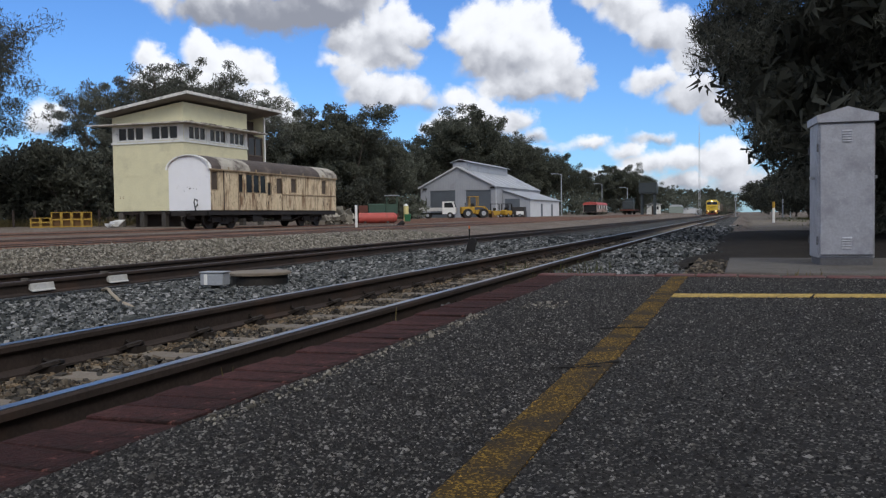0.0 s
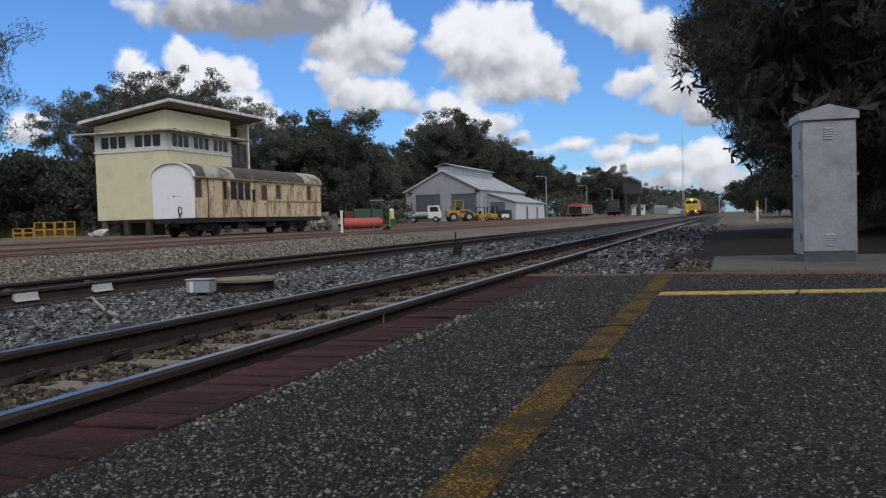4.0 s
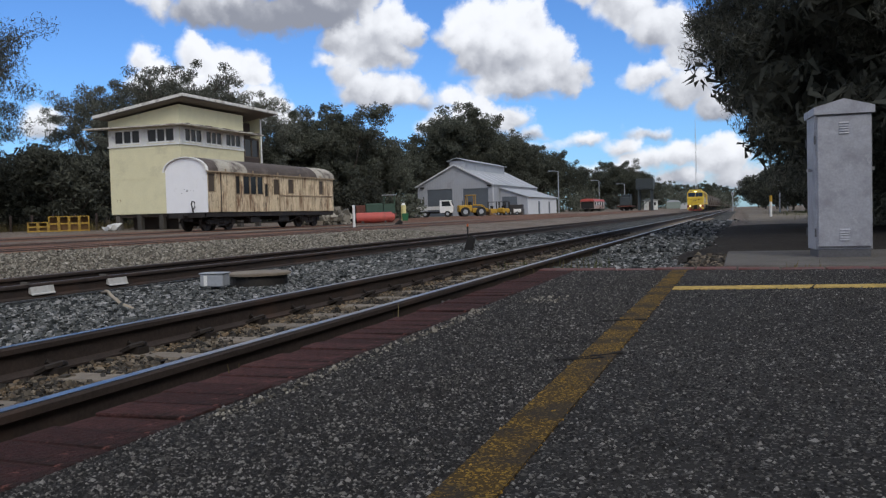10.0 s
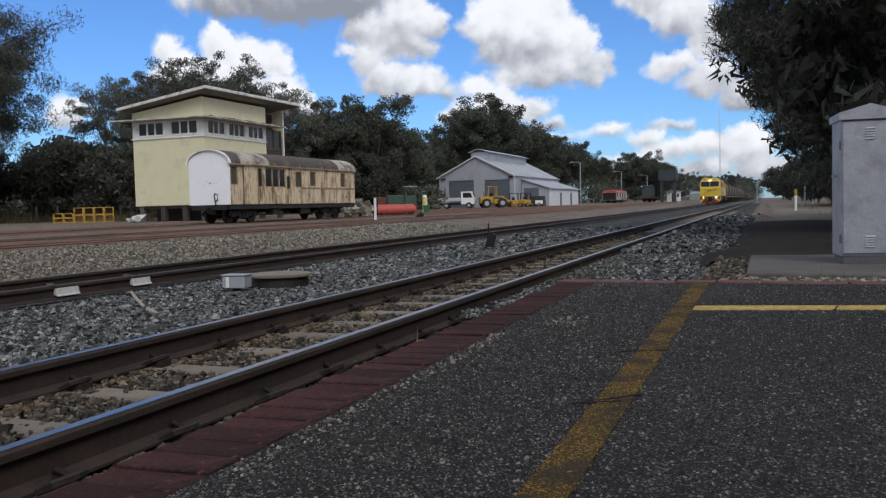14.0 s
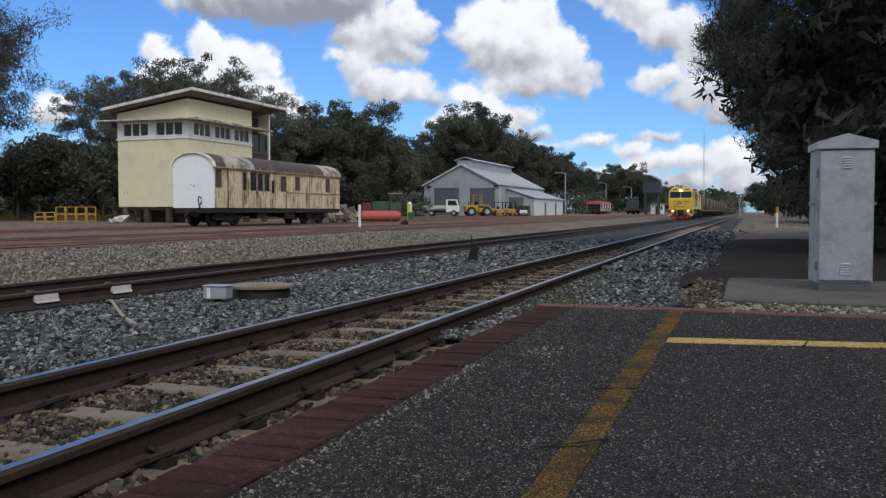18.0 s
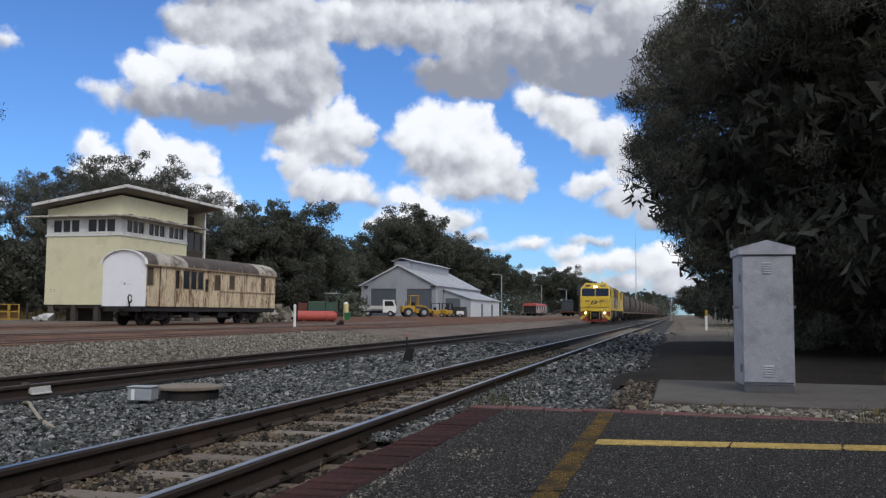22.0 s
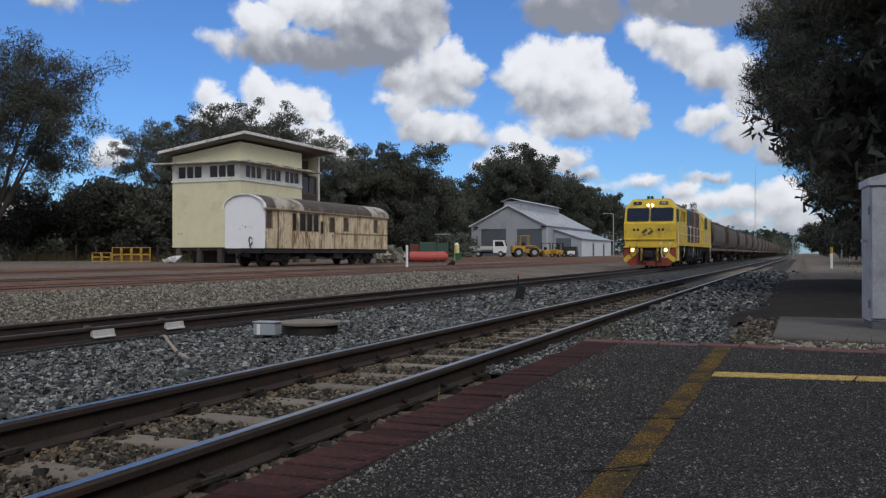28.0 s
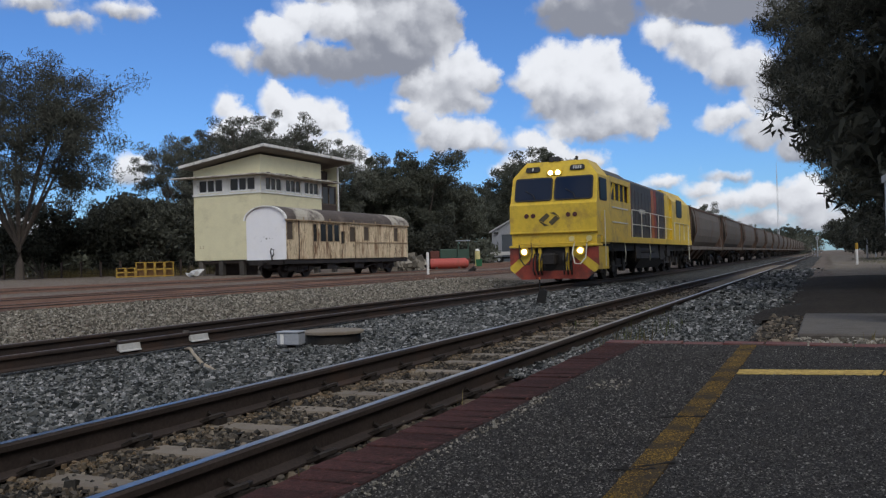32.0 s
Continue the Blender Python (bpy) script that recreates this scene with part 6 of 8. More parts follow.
    part("hood_roof", bm, LOCO_ROOF, e)
    bm = bmesh.new()
    prism(bm, [(-1.4, 3.5), (1.4, 3.5), (1.0, 3.80), (-1.0, 3.80)], 1.82, 5.18)
    part("hood_roof", bm, LOCO_ROOF, e)
    for y in (2.7, 4.0, 6.5, 8.5, 11.5):
        bm = bmesh.new()
        rod(bm, (0, y, 3.76), (0, y, 3.92), 0.5, seg=18)
        part("roof_fan", bm, LOCO_DARK, e)
    part("exhaust_stack", box(-0.3, 0.3, 9.6, 10.2, 3.76, 3.98), LOCO_DARK, e)
    part("core", box(-1.2, 1.2, 1.85, 14.1, 1.3, 3.5), LOCO_DARK, e)
    part("main_frame", box(-1.25, 1.25, 0.2, 19.9, 1.0, 1.30), UNDER, e)
    bm = bmesh.new()
    prism(bm, [(-1.25, 1.0), (1.25, 1.0), (1.3, 0.7), (1.0, 0.3), (-1.0, 0.3), (-1.3, 0.7)], 7.4, 12.8)
    part("fuel_tank", bm, UNDER, e)
    wheels = []
    for yc in (4.0, 16.2):
        bm = bmesh.new()
        for k in (-1, 1):
            x = k * 0.88
            prism(bm, [(yc - 2.5, 0.5), (yc - 2.3, 0.72), (yc + 2.3, 0.72), (yc + 2.5, 0.5), (yc + 2.2, 0.42), (yc - 2.2, 0.42)], x - 0.06, x + 0.06, "x")
            for d in (-1.75, 0, 1.75):
                bx(bm, x - 0.1, x + 0.1, yc + d - 0.2, yc + d + 0.2, 0.26, 0.66, bevel=0.03)
                for q in (-0.32, 0.32):
                    rod(bm, (x + k * 0.06, yc + d + q, 0.5), (x + k * 0.06, yc + d + q, 0.98), 0.08, seg=8)
        bx(bm, -0.85, 0.85, yc - 0.3, yc + 0.3, 0.6, 1.0)
        part("bogie", bm, IRON, e)
        for d in (-1.75, 0, 1.75):
            wheels.append(wheelset(e, yc + d, r=0.46))
    return e, wheels


def build_hopper():
    e = empty("hopper_wagon", pose(TRAIN_X, 400, TRAIN_RAIL_Z), label="grey-brown rusty grain hopper wagon of a long train", category="railway wagon", group="wagons of the train")
    L = 14.3
    bm = bmesh.new()
    hull(bm, [(k * x, y, z) for k in (-1, 1) for x, ya, yb, z in ((1.05, 2.1, 12.2, 1.28), (1.24, 1.75, 12.55, 1.5), (1.36, 1.35, 12.95, 1.85), (1.41, 1.05, 13.25, 2.25), (1.39, 0.8, 13.5, 2.85), (1.28, 0.55, 13.75, 3.30)) for y in (ya, yb)])
    part("body", bm, WAGON, e, smooth=False)
    for k in (-1, 1):
        part("top_rail", box(*sorted((k * 1.20, k * 1.32)), 0.45, 13.85, 3.26, 3.36), WAGON_RUST, e)
        part("sill", box(*sorted((k * 1.18, k * 1.34)), 0.1, L - 0.1, 1.05, 1.24), WAGON_SILL, e)
        for y in (1.35, 12.95):
            bm = bmesh.new()
            pts = [(k * 1.12, 1.26), (k * 1.42, 2.05), (k * 1.38, 2.75), (k * 1.28, 3.28)]
            for a, b in zip(pts, pts[1:]):
                hull(bm, [(a[0] + d, y + w, a[1]) for d in (0, k * 0.05) for w in (-0.06, 0.06)] + [(b[0] + d, y + w, b[1]) for d in (0, k * 0.05) for w in (-0.06, 0.06)])
            part("rib", bm, WAGON_RUST, e)
        for y in (0.35, L - 0.35):
            bm = bmesh.new()
            hull(bm, [(k * 1.28 + d, y + w, 1.2) for d in (-0.05, 0.03) for w in (-0.05, 0.05)] + [(k * 1.25 + d, y + w + (0.25 if y < 7 else -0.25), 3.28) for d in (-0.05, 0.03) for w in (-0.05, 0.05)])
            part("corner_post", bm, WAGON_RUST, e)
    for y, s in ((0.1, 1), (L - 0.1, -1)):
        bm = bmesh.new()
        hull(bm, [(k * 1.1, y + s * d, z) for k in (-1, 1) for d, z in ((0.15, 1.25), (0.3, 1.25), (2.0, 1.3), (0.5, 3.2), (0.62, 3.2))])
        part("end_slope", bm, WAGON_RUST, e)
        part("end_platform", box(-1.25, 1.25, min(y, y + s * 0.3), max(y, y + s * 0.3), 1.0, 1.2), WAGON_SILL, e)
        bm = bmesh.new()
        bx(bm, -0.12, 0.12, min(y, y - s * 0.55), max(y, y - s * 0.55), 0.62, 0.92, bevel=0.03)
        part("coupler", bm, IRON, e)
        bm = bmesh.new()
        for z in (1.4, 1.8, 2.2, 2.6):
            rod(bm, (0.75, y + s * 0.05, z), (1.2, y + s * 0.05, z), 0.02, seg=5)
        for x in (0.75, 1.2):
            rod(bm, (x, y + s * 0.05, 1.2), (x, y + s * 0.05, 2.9), 0.02, seg=5)
        part("end_ladder", bm, WAGON_SILL, e)
    part("centre_sill", box(-0.3, 0.3, 0.1, L - 0.1, 0.72, 1.04), IRON, e)
    for yc in (5.0, 7.15, 9.3):
        bm = bmesh.new()
        hull(bm, [(k * x, yc + d * w, z) for k in (-1, 1) for d in (-1, 1) for x, w, z in ((1.0, 0.95, 1.27), (0.35, 0.25, 0.48))])
        part("discharge_chute", bm, WAGON_RUST, e)
    wheels = []
    for y in (1.9, L - 1.9):
        b, ws = bogie(e, y, 1.75, 0.42)
        wheels += ws
    return e, wheels


LAMP_CREAM = mat("cream_cover", (0.62, 0.55, 0.25), 0.5)
TRAIN = []
loco, loco_wheels = build_loco()
TRAIN.append((loco, 0.0, loco_wheels))
hopper, hopper_wheels = build_hopper()
PITCH, LEAD = 15.15, 20.85
TRAIN.append((hopper, LEAD, hopper_wheels))
for i in range(1, 28):
    TRAIN.append((copy_thing(hopper, pose(TRAIN_X, 400 + 15 * i, TRAIN_RAIL_Z)), LEAD + PITCH * i, []))

# ---- small things by the tracks ----
YELLOW_STEEL = mat("yellow_steel", (0.40, 0.235, 0.02), 0.6, var=0.2, scale=3, stain=(0.16, 0.09, 0.03), stain_amount=0.4)
RED_PAINT = mat("faded_red_paint", (0.42, 0.075, 0.06), 0.6, var=0.15, scale=1.5, stain=(0.25, 0.07, 0.05), stain_amount=0.4)
GREEN_PAINT = mat("dark_green_paint", (0.03, 0.065, 0.045), 0.6, var=0.2)
BRIGHT_GREEN = mat("green_plastic", (0.02, 0.12, 0.05), 0.5)
WHITE_PAINT = mat("white_paint", (0.72, 0.72, 0.70), 0.5, var=0.08)
WHITE_DIRTY = mat("dirty_white_plastic", (0.50, 0.50, 0.49), 0.6, var=0.12, scale=8, stain=(0.40, 0.39, 0.36), stain_amount=0.35, stain_scale=6)
TANK_GREY = mat("dark_tank_iron", (0.04, 0.05, 0.055), 0.7, 0.2, var=0.2)
GREY_BOX = mat("grey_box_paint", (0.30, 0.32, 0.35), 0.55, var=0.12, scale=8)
HOSE = mat("tan_hose", (0.33, 0.27, 0.19), 0.7, var=0.15, scale=12)
TYRE = mat("tyre_rubber", (0.02, 0.02, 0.02), 0.85)
ORANGE = mat("orange_tip", (0.55, 0.12, 0.03), 0.6)
DRY_GRASS = leaf_mat("dry_grass", (0.16, 0.13, 0.06), 0.5, 1.5, 0.3)
WEED = leaf_mat("green_weed", (0.075, 0.085, 0.03), 0.5, 1.6, 0.3)


def thing(name, x, y, label, category, turn=0.0, z=None, group=""):
    return empty(name, pose(x, y, ground_z(x, y) if z is None else z, 0, 0, turn), label=label, category=category, group=group)


def trackside():
    b = thing("junction_box", -5.56, 8.17, "small grey metal junction box on a short post in the ballast", "junction box", 8, -0.41)
    part("post", rod(bmesh.new(), (0, 0, -0.02), (0, 0, 0.09), 0.05), IRON, b)
    part("body", box(-0.14, 0.14, -0.09, 0.09, 0.08, 0.22, bevel=0.01), GREY_BOX, b)
    part("lid", box(-0.15, 0.15, -0.10, 0.10, 0.222, 0.238, bevel=0.006), GREY_BOX, b)
    part("label_plate", box(-0.09, -0.05, -0.096, -0.091, 0.09, 0.21), WHITE_PAINT, b, "white strip")
    d = thing("pit_lid", -5.365, 8.79, "round concrete pit with an overhanging flat lid set in ballast", "pit cover", 0, -0.435)
    # near-black underframe colour puts the lid's shade into the concrete ring
    part("pit_wall", rod(bmesh.new(), (0, 0, -0.05), (0, 0, 0.19), 0.335, seg=32), UNDER, d, "concrete ring coloured near black for the shade under the lid")
    bm = bmesh.new()
    rod(bm, (0, 0, 0.191), (0, 0, 0.215), 0.376, 0.376, seg=36)
    rod(bm, (0, 0, 0.216), (0, 0, 0.225), 0.368, 0.355, seg=36)
    part("lid", bm, SLEEPER, d, "pale flat concrete lid")
    m = thing("point_lever", -5.33, 17.0, "black leaning marker plate with a thin orange-tipped rod in the ballast", "track marker", 0, -0.40)
    bm = bmesh.new()
    hull(bm, [(k * 0.085 + dx, dy, z) for k in (-1, 1) for dy in (-0.05, 0.05) for dx, z in ((-0.03, 0.0), (0.05, 0.30))] + [(0.06, dy, 0.36) for dy in (-0.05, 0.05)])
    part("plate", bm, BLACK, m)
    part("rod", rod(bmesh.new(), (-0.03, 0.02, 0.0), (-0.03, 0.02, 0.56), 0.016), BLACK, m)
    part("tip", rod(bmesh.new(), (-0.03, 0.02, 0.55), (-0.03, 0.02, 0.60), 0.018), ORANGE, m, "orange tip")
    for y in (7.25, 8.44):
        c = thing("rail_bond_cover", TRAIN_X + GAUGE / 2 + 0.035, y, "white plastic cover clipped over the rail", "rail cover", 0, TRAIN_RAIL_Z - 0.135)
        bm = bmesh.new()
        prism(bm, [(0.014, 0.035), (0.05, 0.022), (0.068, 0.012), (0.070, 0.02), (0.052, 0.036), (0.040, 0.10), (0.014, 0.11)], -0.165, 0.165)
        part("cover", bm, WHITE_DIRTY, c)
        part("clip", box(-0.045, 0.048, -0.21, -0.175, 0.135, 0.16), CONCRETE, c, "grey rail clip")
    h = bmesh.new()
    pts = [(-6.89, 7.88, -0.38), (-6.73, 7.77, -0.355), (-6.59, 7.64, -0.35), (-6.4, 7.45, -0.365), (-6.15, 7.2, -0.365), (-5.93, 6.98, -0.36), (-5.72, 6.77, -0.365), (-5.53, 6.59, -0.365), (-5.36, 6.44, -0.36), (-5.07, 6.21, -0.37), (-4.9, 6.1, -0.4)]
    tube(h, pts, 0.019, 8)
    tagged(part("hose", h, HOSE, None, smooth=True), "tan flexible hose lying curved on the ballast", "hose")
    p = thing("marker_post", -19.2, 40.7, "thin white wooden marker post at the yard edge", "post")
    part("post", box(-0.055, 0.055, -0.055, 0.055, -0.1, 1.18, bevel=0.01), WHITE_PAINT, p)
    p = thing("marker_post", 1.54, 47.0, "white trackside post with a yellow top", "post")
    part("post", rod(bmesh.new(), (0, 0, -0.1), (0, 0, 0.78), 0.06), WHITE_PAINT, p)
    part("cap", rod(bmesh.new(), (0, 0, 0.781), (0, 0, 1.1), 0.068), YELLOW_STEEL, p, "yellow top band")
    s = thing("tree_stump", -19.7, 48.2, "small dark lump of old timber on the dirt", "stump")
    part("stump", rod(bmesh.new(), (-0.18, 0, -0.05), (0.12, 0.05, 0.24), 0.19, 0.14, seg=9), BLACK, s)
    for x, y, h in ((3.1, 75, 2.6), (4.3, 88, 2.9), (-1.2, 150, 3.2)):
        g = thing("track_signal", x, y, "small trackside signal on a grey post", "signal")
        part("post", rod(bmesh.new(), (0, 0, -0.1), (0, 0, h), 0.06, seg=8), GREY_BOX, g)
        part("head", box(-0.22, 0.22, -0.06, 0.06, h - 0.5, h + 0.05, bevel=0.03), GREY_BOX, g)
        part("hood", rod(bmesh.new(), (0, -0.061, h - 0.22), (0, -0.14, h - 0.22), 0.1, seg=12), BLACK, g)


trackside()


def blades(name, material, spots, label, category, seed=3):
    """Tufts of grass blades, joined. spots: rows of x, y, z, radius, height, count."""
    rng = np.random.default_rng(seed)
    vs, fs = [], []
    for x, y, z, r, h, n in spots:
        for _ in range(n):
            a, q = rng.uniform(0, 6.283), r * rng.uniform(0, 1) ** 0.7
            bx0, by0 = x + q * math.cos(a), y + q * math.sin(a)
            hh, lean, w, t = h * rng.uniform(0.4, 1.1), rng.uniform(0, 0.5), rng.uniform(0.003, 0.007), rng.uniform(0, 6.283)
            dx, dy = math.cos(t), math.sin(t)
            k = len(vs)
            for f, ww in ((0, 1.0), (0.5, 0.8), (1.0, 0.15)):
                off = lean * hh * f * f
                for s in (-1, 1):
                    vs.append((bx0 + dx * off - dy * w * ww * s, by0 + dy * off + dx * w * ww * s, z + hh * f))
            fs += [(k, k + 1, k + 3, k + 2), (k + 2, k + 3, k + 5, k + 4)]
    me = bpy.data.meshes.new(name)
    me.from_pydata(vs, [], fs)
    me.materials.append(material)
    return tagged(new(name, me), label, category, kind="stuff")


blades("weeds", WEED, [(-1.72 + random.uniform(-0.2, 0.3), 7.5 + i * 0.22, -0.33, 0.22, 0.17, 8) for i in range(16)] + [(-2.45 + random.uniform(-0.4, 0.4), 9.7 + i * 0.5, -0.33, 0.25, 0.14, 10) for i in range(12)],
       "thin green weeds growing along the near rail", "weeds", 5)
blades("dry_grass", DRY_GRASS, [(-1.45 + random.uniform(-0.1, 0.3), 6.0 + i * 0.16, -0.33, 0.16, 0.34, 9) for i in range(10)] + [(0.2 + random.uniform(-0.3, 2.4), 6.1 + random.uniform(-0.1, 1.6), -0.17, 0.15, 0.12, 14) for i in range(18)]
       + [(-1.27 + random.uniform(-0.02, 0.03), 2 + i * 0.4, -0.3, 0.05, 0.3, 6) for i in range(10)]
       + [(3.2 + random.uniform(-0.6, 1.5), 8.4 + random.uniform(-1.5, 3), -0.15, 0.3, 0.22, 60) for i in range(20)], "dry yellowish grass tufts in the soil", "grass", 6)
blades("dry_grass", DRY_GRASS, [(random.uniform(-62, -41), random.uniform(46, 56), 0.05, 0.7, 0.7, 90) for i in range(70)], "dry grass by the fence under the trees", "grass", 7)
blades("verge_grass", WEED, [(random.uniform(2.5, 9), random.uniform(28, 75), -0.17, 0.8, 0.16, 60) for i in range(90)], "patchy verge grass beside the sandy track", "grass", 8)


# ---- yard things ----
def yellow_bins():
    first = None
    for i in range(6):
        u = i / 5
        low = i < 2
        m = pose(-43.95 + 2.3 * u, 43.75 + 2.15 * u, ground_z(-43), 0, 0, 43.0)
        if first is None or i == 2:
            b = empty("steel_cradle", m, label="yellow steel open-fronted cradle standing in a row", category="cradle", group="yellow cradles in a row")
            h = 0.62 if low else 0.98
            w = 0.27
            for sx in (-1, 1):
                for sy in (-0.3, 0.3):
                    part("post", box(sx * w - 0.04, sx * w + 0.04, sy - 0.04, sy + 0.04, -0.02, h), BIN_YELLOW, b)
            # darker yellow on the back plate paints in the shade inside the cradle
            part("back_panel", box(-w + 0.041, w - 0.041, 0.27, 0.30, 0.05, h - 0.05), YELLOW_DARK, b, "yellow-brown back plate with the inner shade in its colour")
            part("rail", box(-w - 0.04, w + 0.04, -0.345, -0.30, h * 0.5, h * 0.5 + 0.09), BIN_YELLOW, b)
            part("rail", box(-w - 0.04, w + 0.04, -0.34, 0.34, h + 0.001, h + 0.05), BIN_YELLOW, b)
            part("rail", box(-w - 0.04, w + 0.04, -0.345, -0.30, 0.02, 0.10), BIN_YELLOW, b)
            first = b
        else:
            copy_thing(first, m)


BIN_YELLOW = mat("worn_mustard_steel", (0.36, 0.22, 0.025), 0.7, var=0.3, scale=4, stain=(0.10, 0.06, 0.03), stain_amount=0.45, stain_scale=3)
YELLOW_DARK = mat("rusty_shaded_yellow", (0.16, 0.085, 0.03), 0.75, var=0.3, scale=3)
yellow_bins()


def fence():
    f = empty("wire_fence", pose(0, 0, 0), label="low wire fence with dark posts before the trees", category="fence")
    for i in range(13):
        x, y = -62 + i * 1.55, 42.0 + i * 0.42 + 2
        part("post", box(x - 0.06, x + 0.06, y - 0.06, y + 0.06, 0.0, 1.25), DARK_WOOD, f)
    for z in (0.35, 0.7, 1.05):
        part("wire", rod(bmesh.new(), (-62, 44, z), (-43.4, 49.04, z), 0.012, seg=5), IRON, f)


fence()


def wheel(parent, x, y, r, w, axis="x"):
    bm = bmesh.new()
    d = Vector((w / 2, 0, 0)) if axis == "x" else Vector((0, w / 2, 0))
    c = Vector((x, y, r))
    rod(bm, c - d, c + d, r, seg=18)
    t = part("wheel", bm, TYRE, parent)
    for s in (-1, 1):
        bm = bmesh.new()
        rod(bm, c + d * s * 1.001, c + d * s * 1.06, r * 0.5, seg=12)
        part("rim", bm, GREY_BOX, t)


def truck():
    # local x runs along the truck, cab at +x
    t = thing("flatbed_truck", -37.8, 105.6, "white flatbed truck parked before the shed", "truck", 14)
    part("chassis", box(-2.5, 2.1, -0.45, 0.45, 0.5, 0.72), BLACK, t)
    part("tray", box(-2.6, 0.35, -1.05, 1.05, 0.95, 1.08, bevel=0.02), WHITE_DIRTY, t)
    for y in (-1.07, 1.03):
        part("tray_side", box(-2.6, 0.35, y, y + 0.04, 1.081, 1.42), WHITE_DIRTY, t)
    part("tray_end", box(-2.64, -2.605, -1.05, 1.05, 1.081, 1.42), WHITE_DIRTY, t)
    bm = bmesh.new()
    hull(bm, [(x, k * 0.95, z) for k in (-1, 1) for x, z in ((0.45, 0.55), (2.15, 0.55), (2.2, 1.35), (1.85, 2.2), (0.45, 2.2))])
    cab = part("cab", bm, WHITE_PAINT, t)
    for k in (-1, 1):
        bm = bmesh.new()
        prism(bm, [(0.7, 1.4), (1.95, 1.4), (1.7, 2.05), (0.7, 2.05)], *sorted((k * 0.948, k * 0.965)), "y")
        part("side_window", bm, WINDOW, cab)
        for x in (1.45, -1.5):
            wheel(t, x, k * 0.85, 0.40, 0.26, "y")
    part("rear_window", box(0.42, 0.449, -0.7, 0.7, 1.5, 2.0), WINDOW, cab)
    bm = bmesh.new()
    hull(bm, [(x + d, k * 0.85, z) for k in (-1, 1) for d in (0.0, 0.015) for x, z in ((2.18, 1.42), (1.92, 2.08))])
    part("windscreen", bm, WINDOW, cab)
    part("bumper", box(2.16, 2.26, -0.95, 0.95, 0.5, 0.75), GREY_BOX, t)
    part("number_bar", box(-2.66, -2.645, -0.25, 0.25, 1.1, 1.2), BAR, t)


def loader():
    t = thing("wheel_loader", -33.4, 107.0, "weathered yellow wheel loader parked in the yard", "loader", 30)
    for x in (-1.1, 1.0):
        for k in (-1, 1):
            wheel(t, x, k * 0.85, 0.62, 0.4, "y")
    part("rear_body", box(-1.9, -0.1, -0.6, 0.6, 0.6, 1.5, bevel=0.08), YELLOW_STEEL, t)
    part("front_frame", box(0.0, 1.5, -0.35, 0.35, 0.5, 1.1, bevel=0.05), YELLOW_STEEL, t)
    for x in (-0.75, 0.35):
        for k in (-1, 1):
            part("cab_post", box(x - 0.05, x + 0.05, k * 0.5 - 0.05, k * 0.5 + 0.05, 1.5, 2.75), YELLOW_STEEL, t)
    part("cab_roof", box(-0.9, 0.5, -0.62, 0.62, 2.751, 2.85, bevel=0.03), YELLOW_STEEL, t)
    part("seat", box(-0.5, -0.05, -0.25, 0.25, 1.5, 1.95, bevel=0.05), BLACK, t)
    for k in (-1, 1):
        bm = bmesh.new()
        tube(bm, [(0.2, k * 0.45, 1.5), (1.3, k * 0.48, 1.45), (2.1, k * 0.48, 0.55)], 0.09)
        part("lift_arm", bm, YELLOW_STEEL, t)
    bm = bmesh.new()
    prism(bm, [(2.1, 0.1), (2.9, 0.08), (2.95, 0.14), (2.35, 0.35), (2.25, 0.85), (2.12, 0.85)], -1.1, 1.1)
    part("bucket", bm, YELLOW_DARK, t)
    part("exhaust", rod(bmesh.new(), (-1.2, 0.3, 1.5), (-1.2, 0.3, 2.1), 0.05), BLACK, t)


def forklift(x, y, turn, label):
    t = thing("forklift", x, y, label, "forklift", turn)
    for px in (-0.6, 0.65):
        for k in (-1, 1):
            wheel(t, px, k * 0.45, 0.28, 0.2, "y")
    part("body", box(-1.0, 0.55, -0.5, 0.5, 0.28, 0.95, bevel=0.08), YELLOW_STEEL, t)
    part("counterweight", box(-1.2, -0.7, -0.48, 0.48, 0.35, 1.05, bevel=0.12), YELLOW_STEEL, t)
    for px in (-0.75, 0.4):
        for k in (-1, 1):
            part("guard_post", box(px - 0.035, px + 0.035, k * 0.42 - 0.035, k * 0.42 + 0.035, 0.95, 1.85), BLACK, t)
    part("overhead_guard", box(-0.85, 0.5, -0.5, 0.5, 1.851, 1.92), BLACK, t)
    part("seat", box(-0.45, -0.05, -0.25, 0.25, 0.95, 1.35, bevel=0.04), BLACK, t)
    for k in (-1, 1):
        part("mast_rail", box(0.72, 0.82, k * 0.3 - 0.05, k * 0.3 + 0.05, 0.1, 1.8), BLACK, t)
        part("fork", box(0.84, 1.8, k * 0.22 - 0.05, k * 0.22 + 0.05, 0.1, 0.15), BLACK, t)


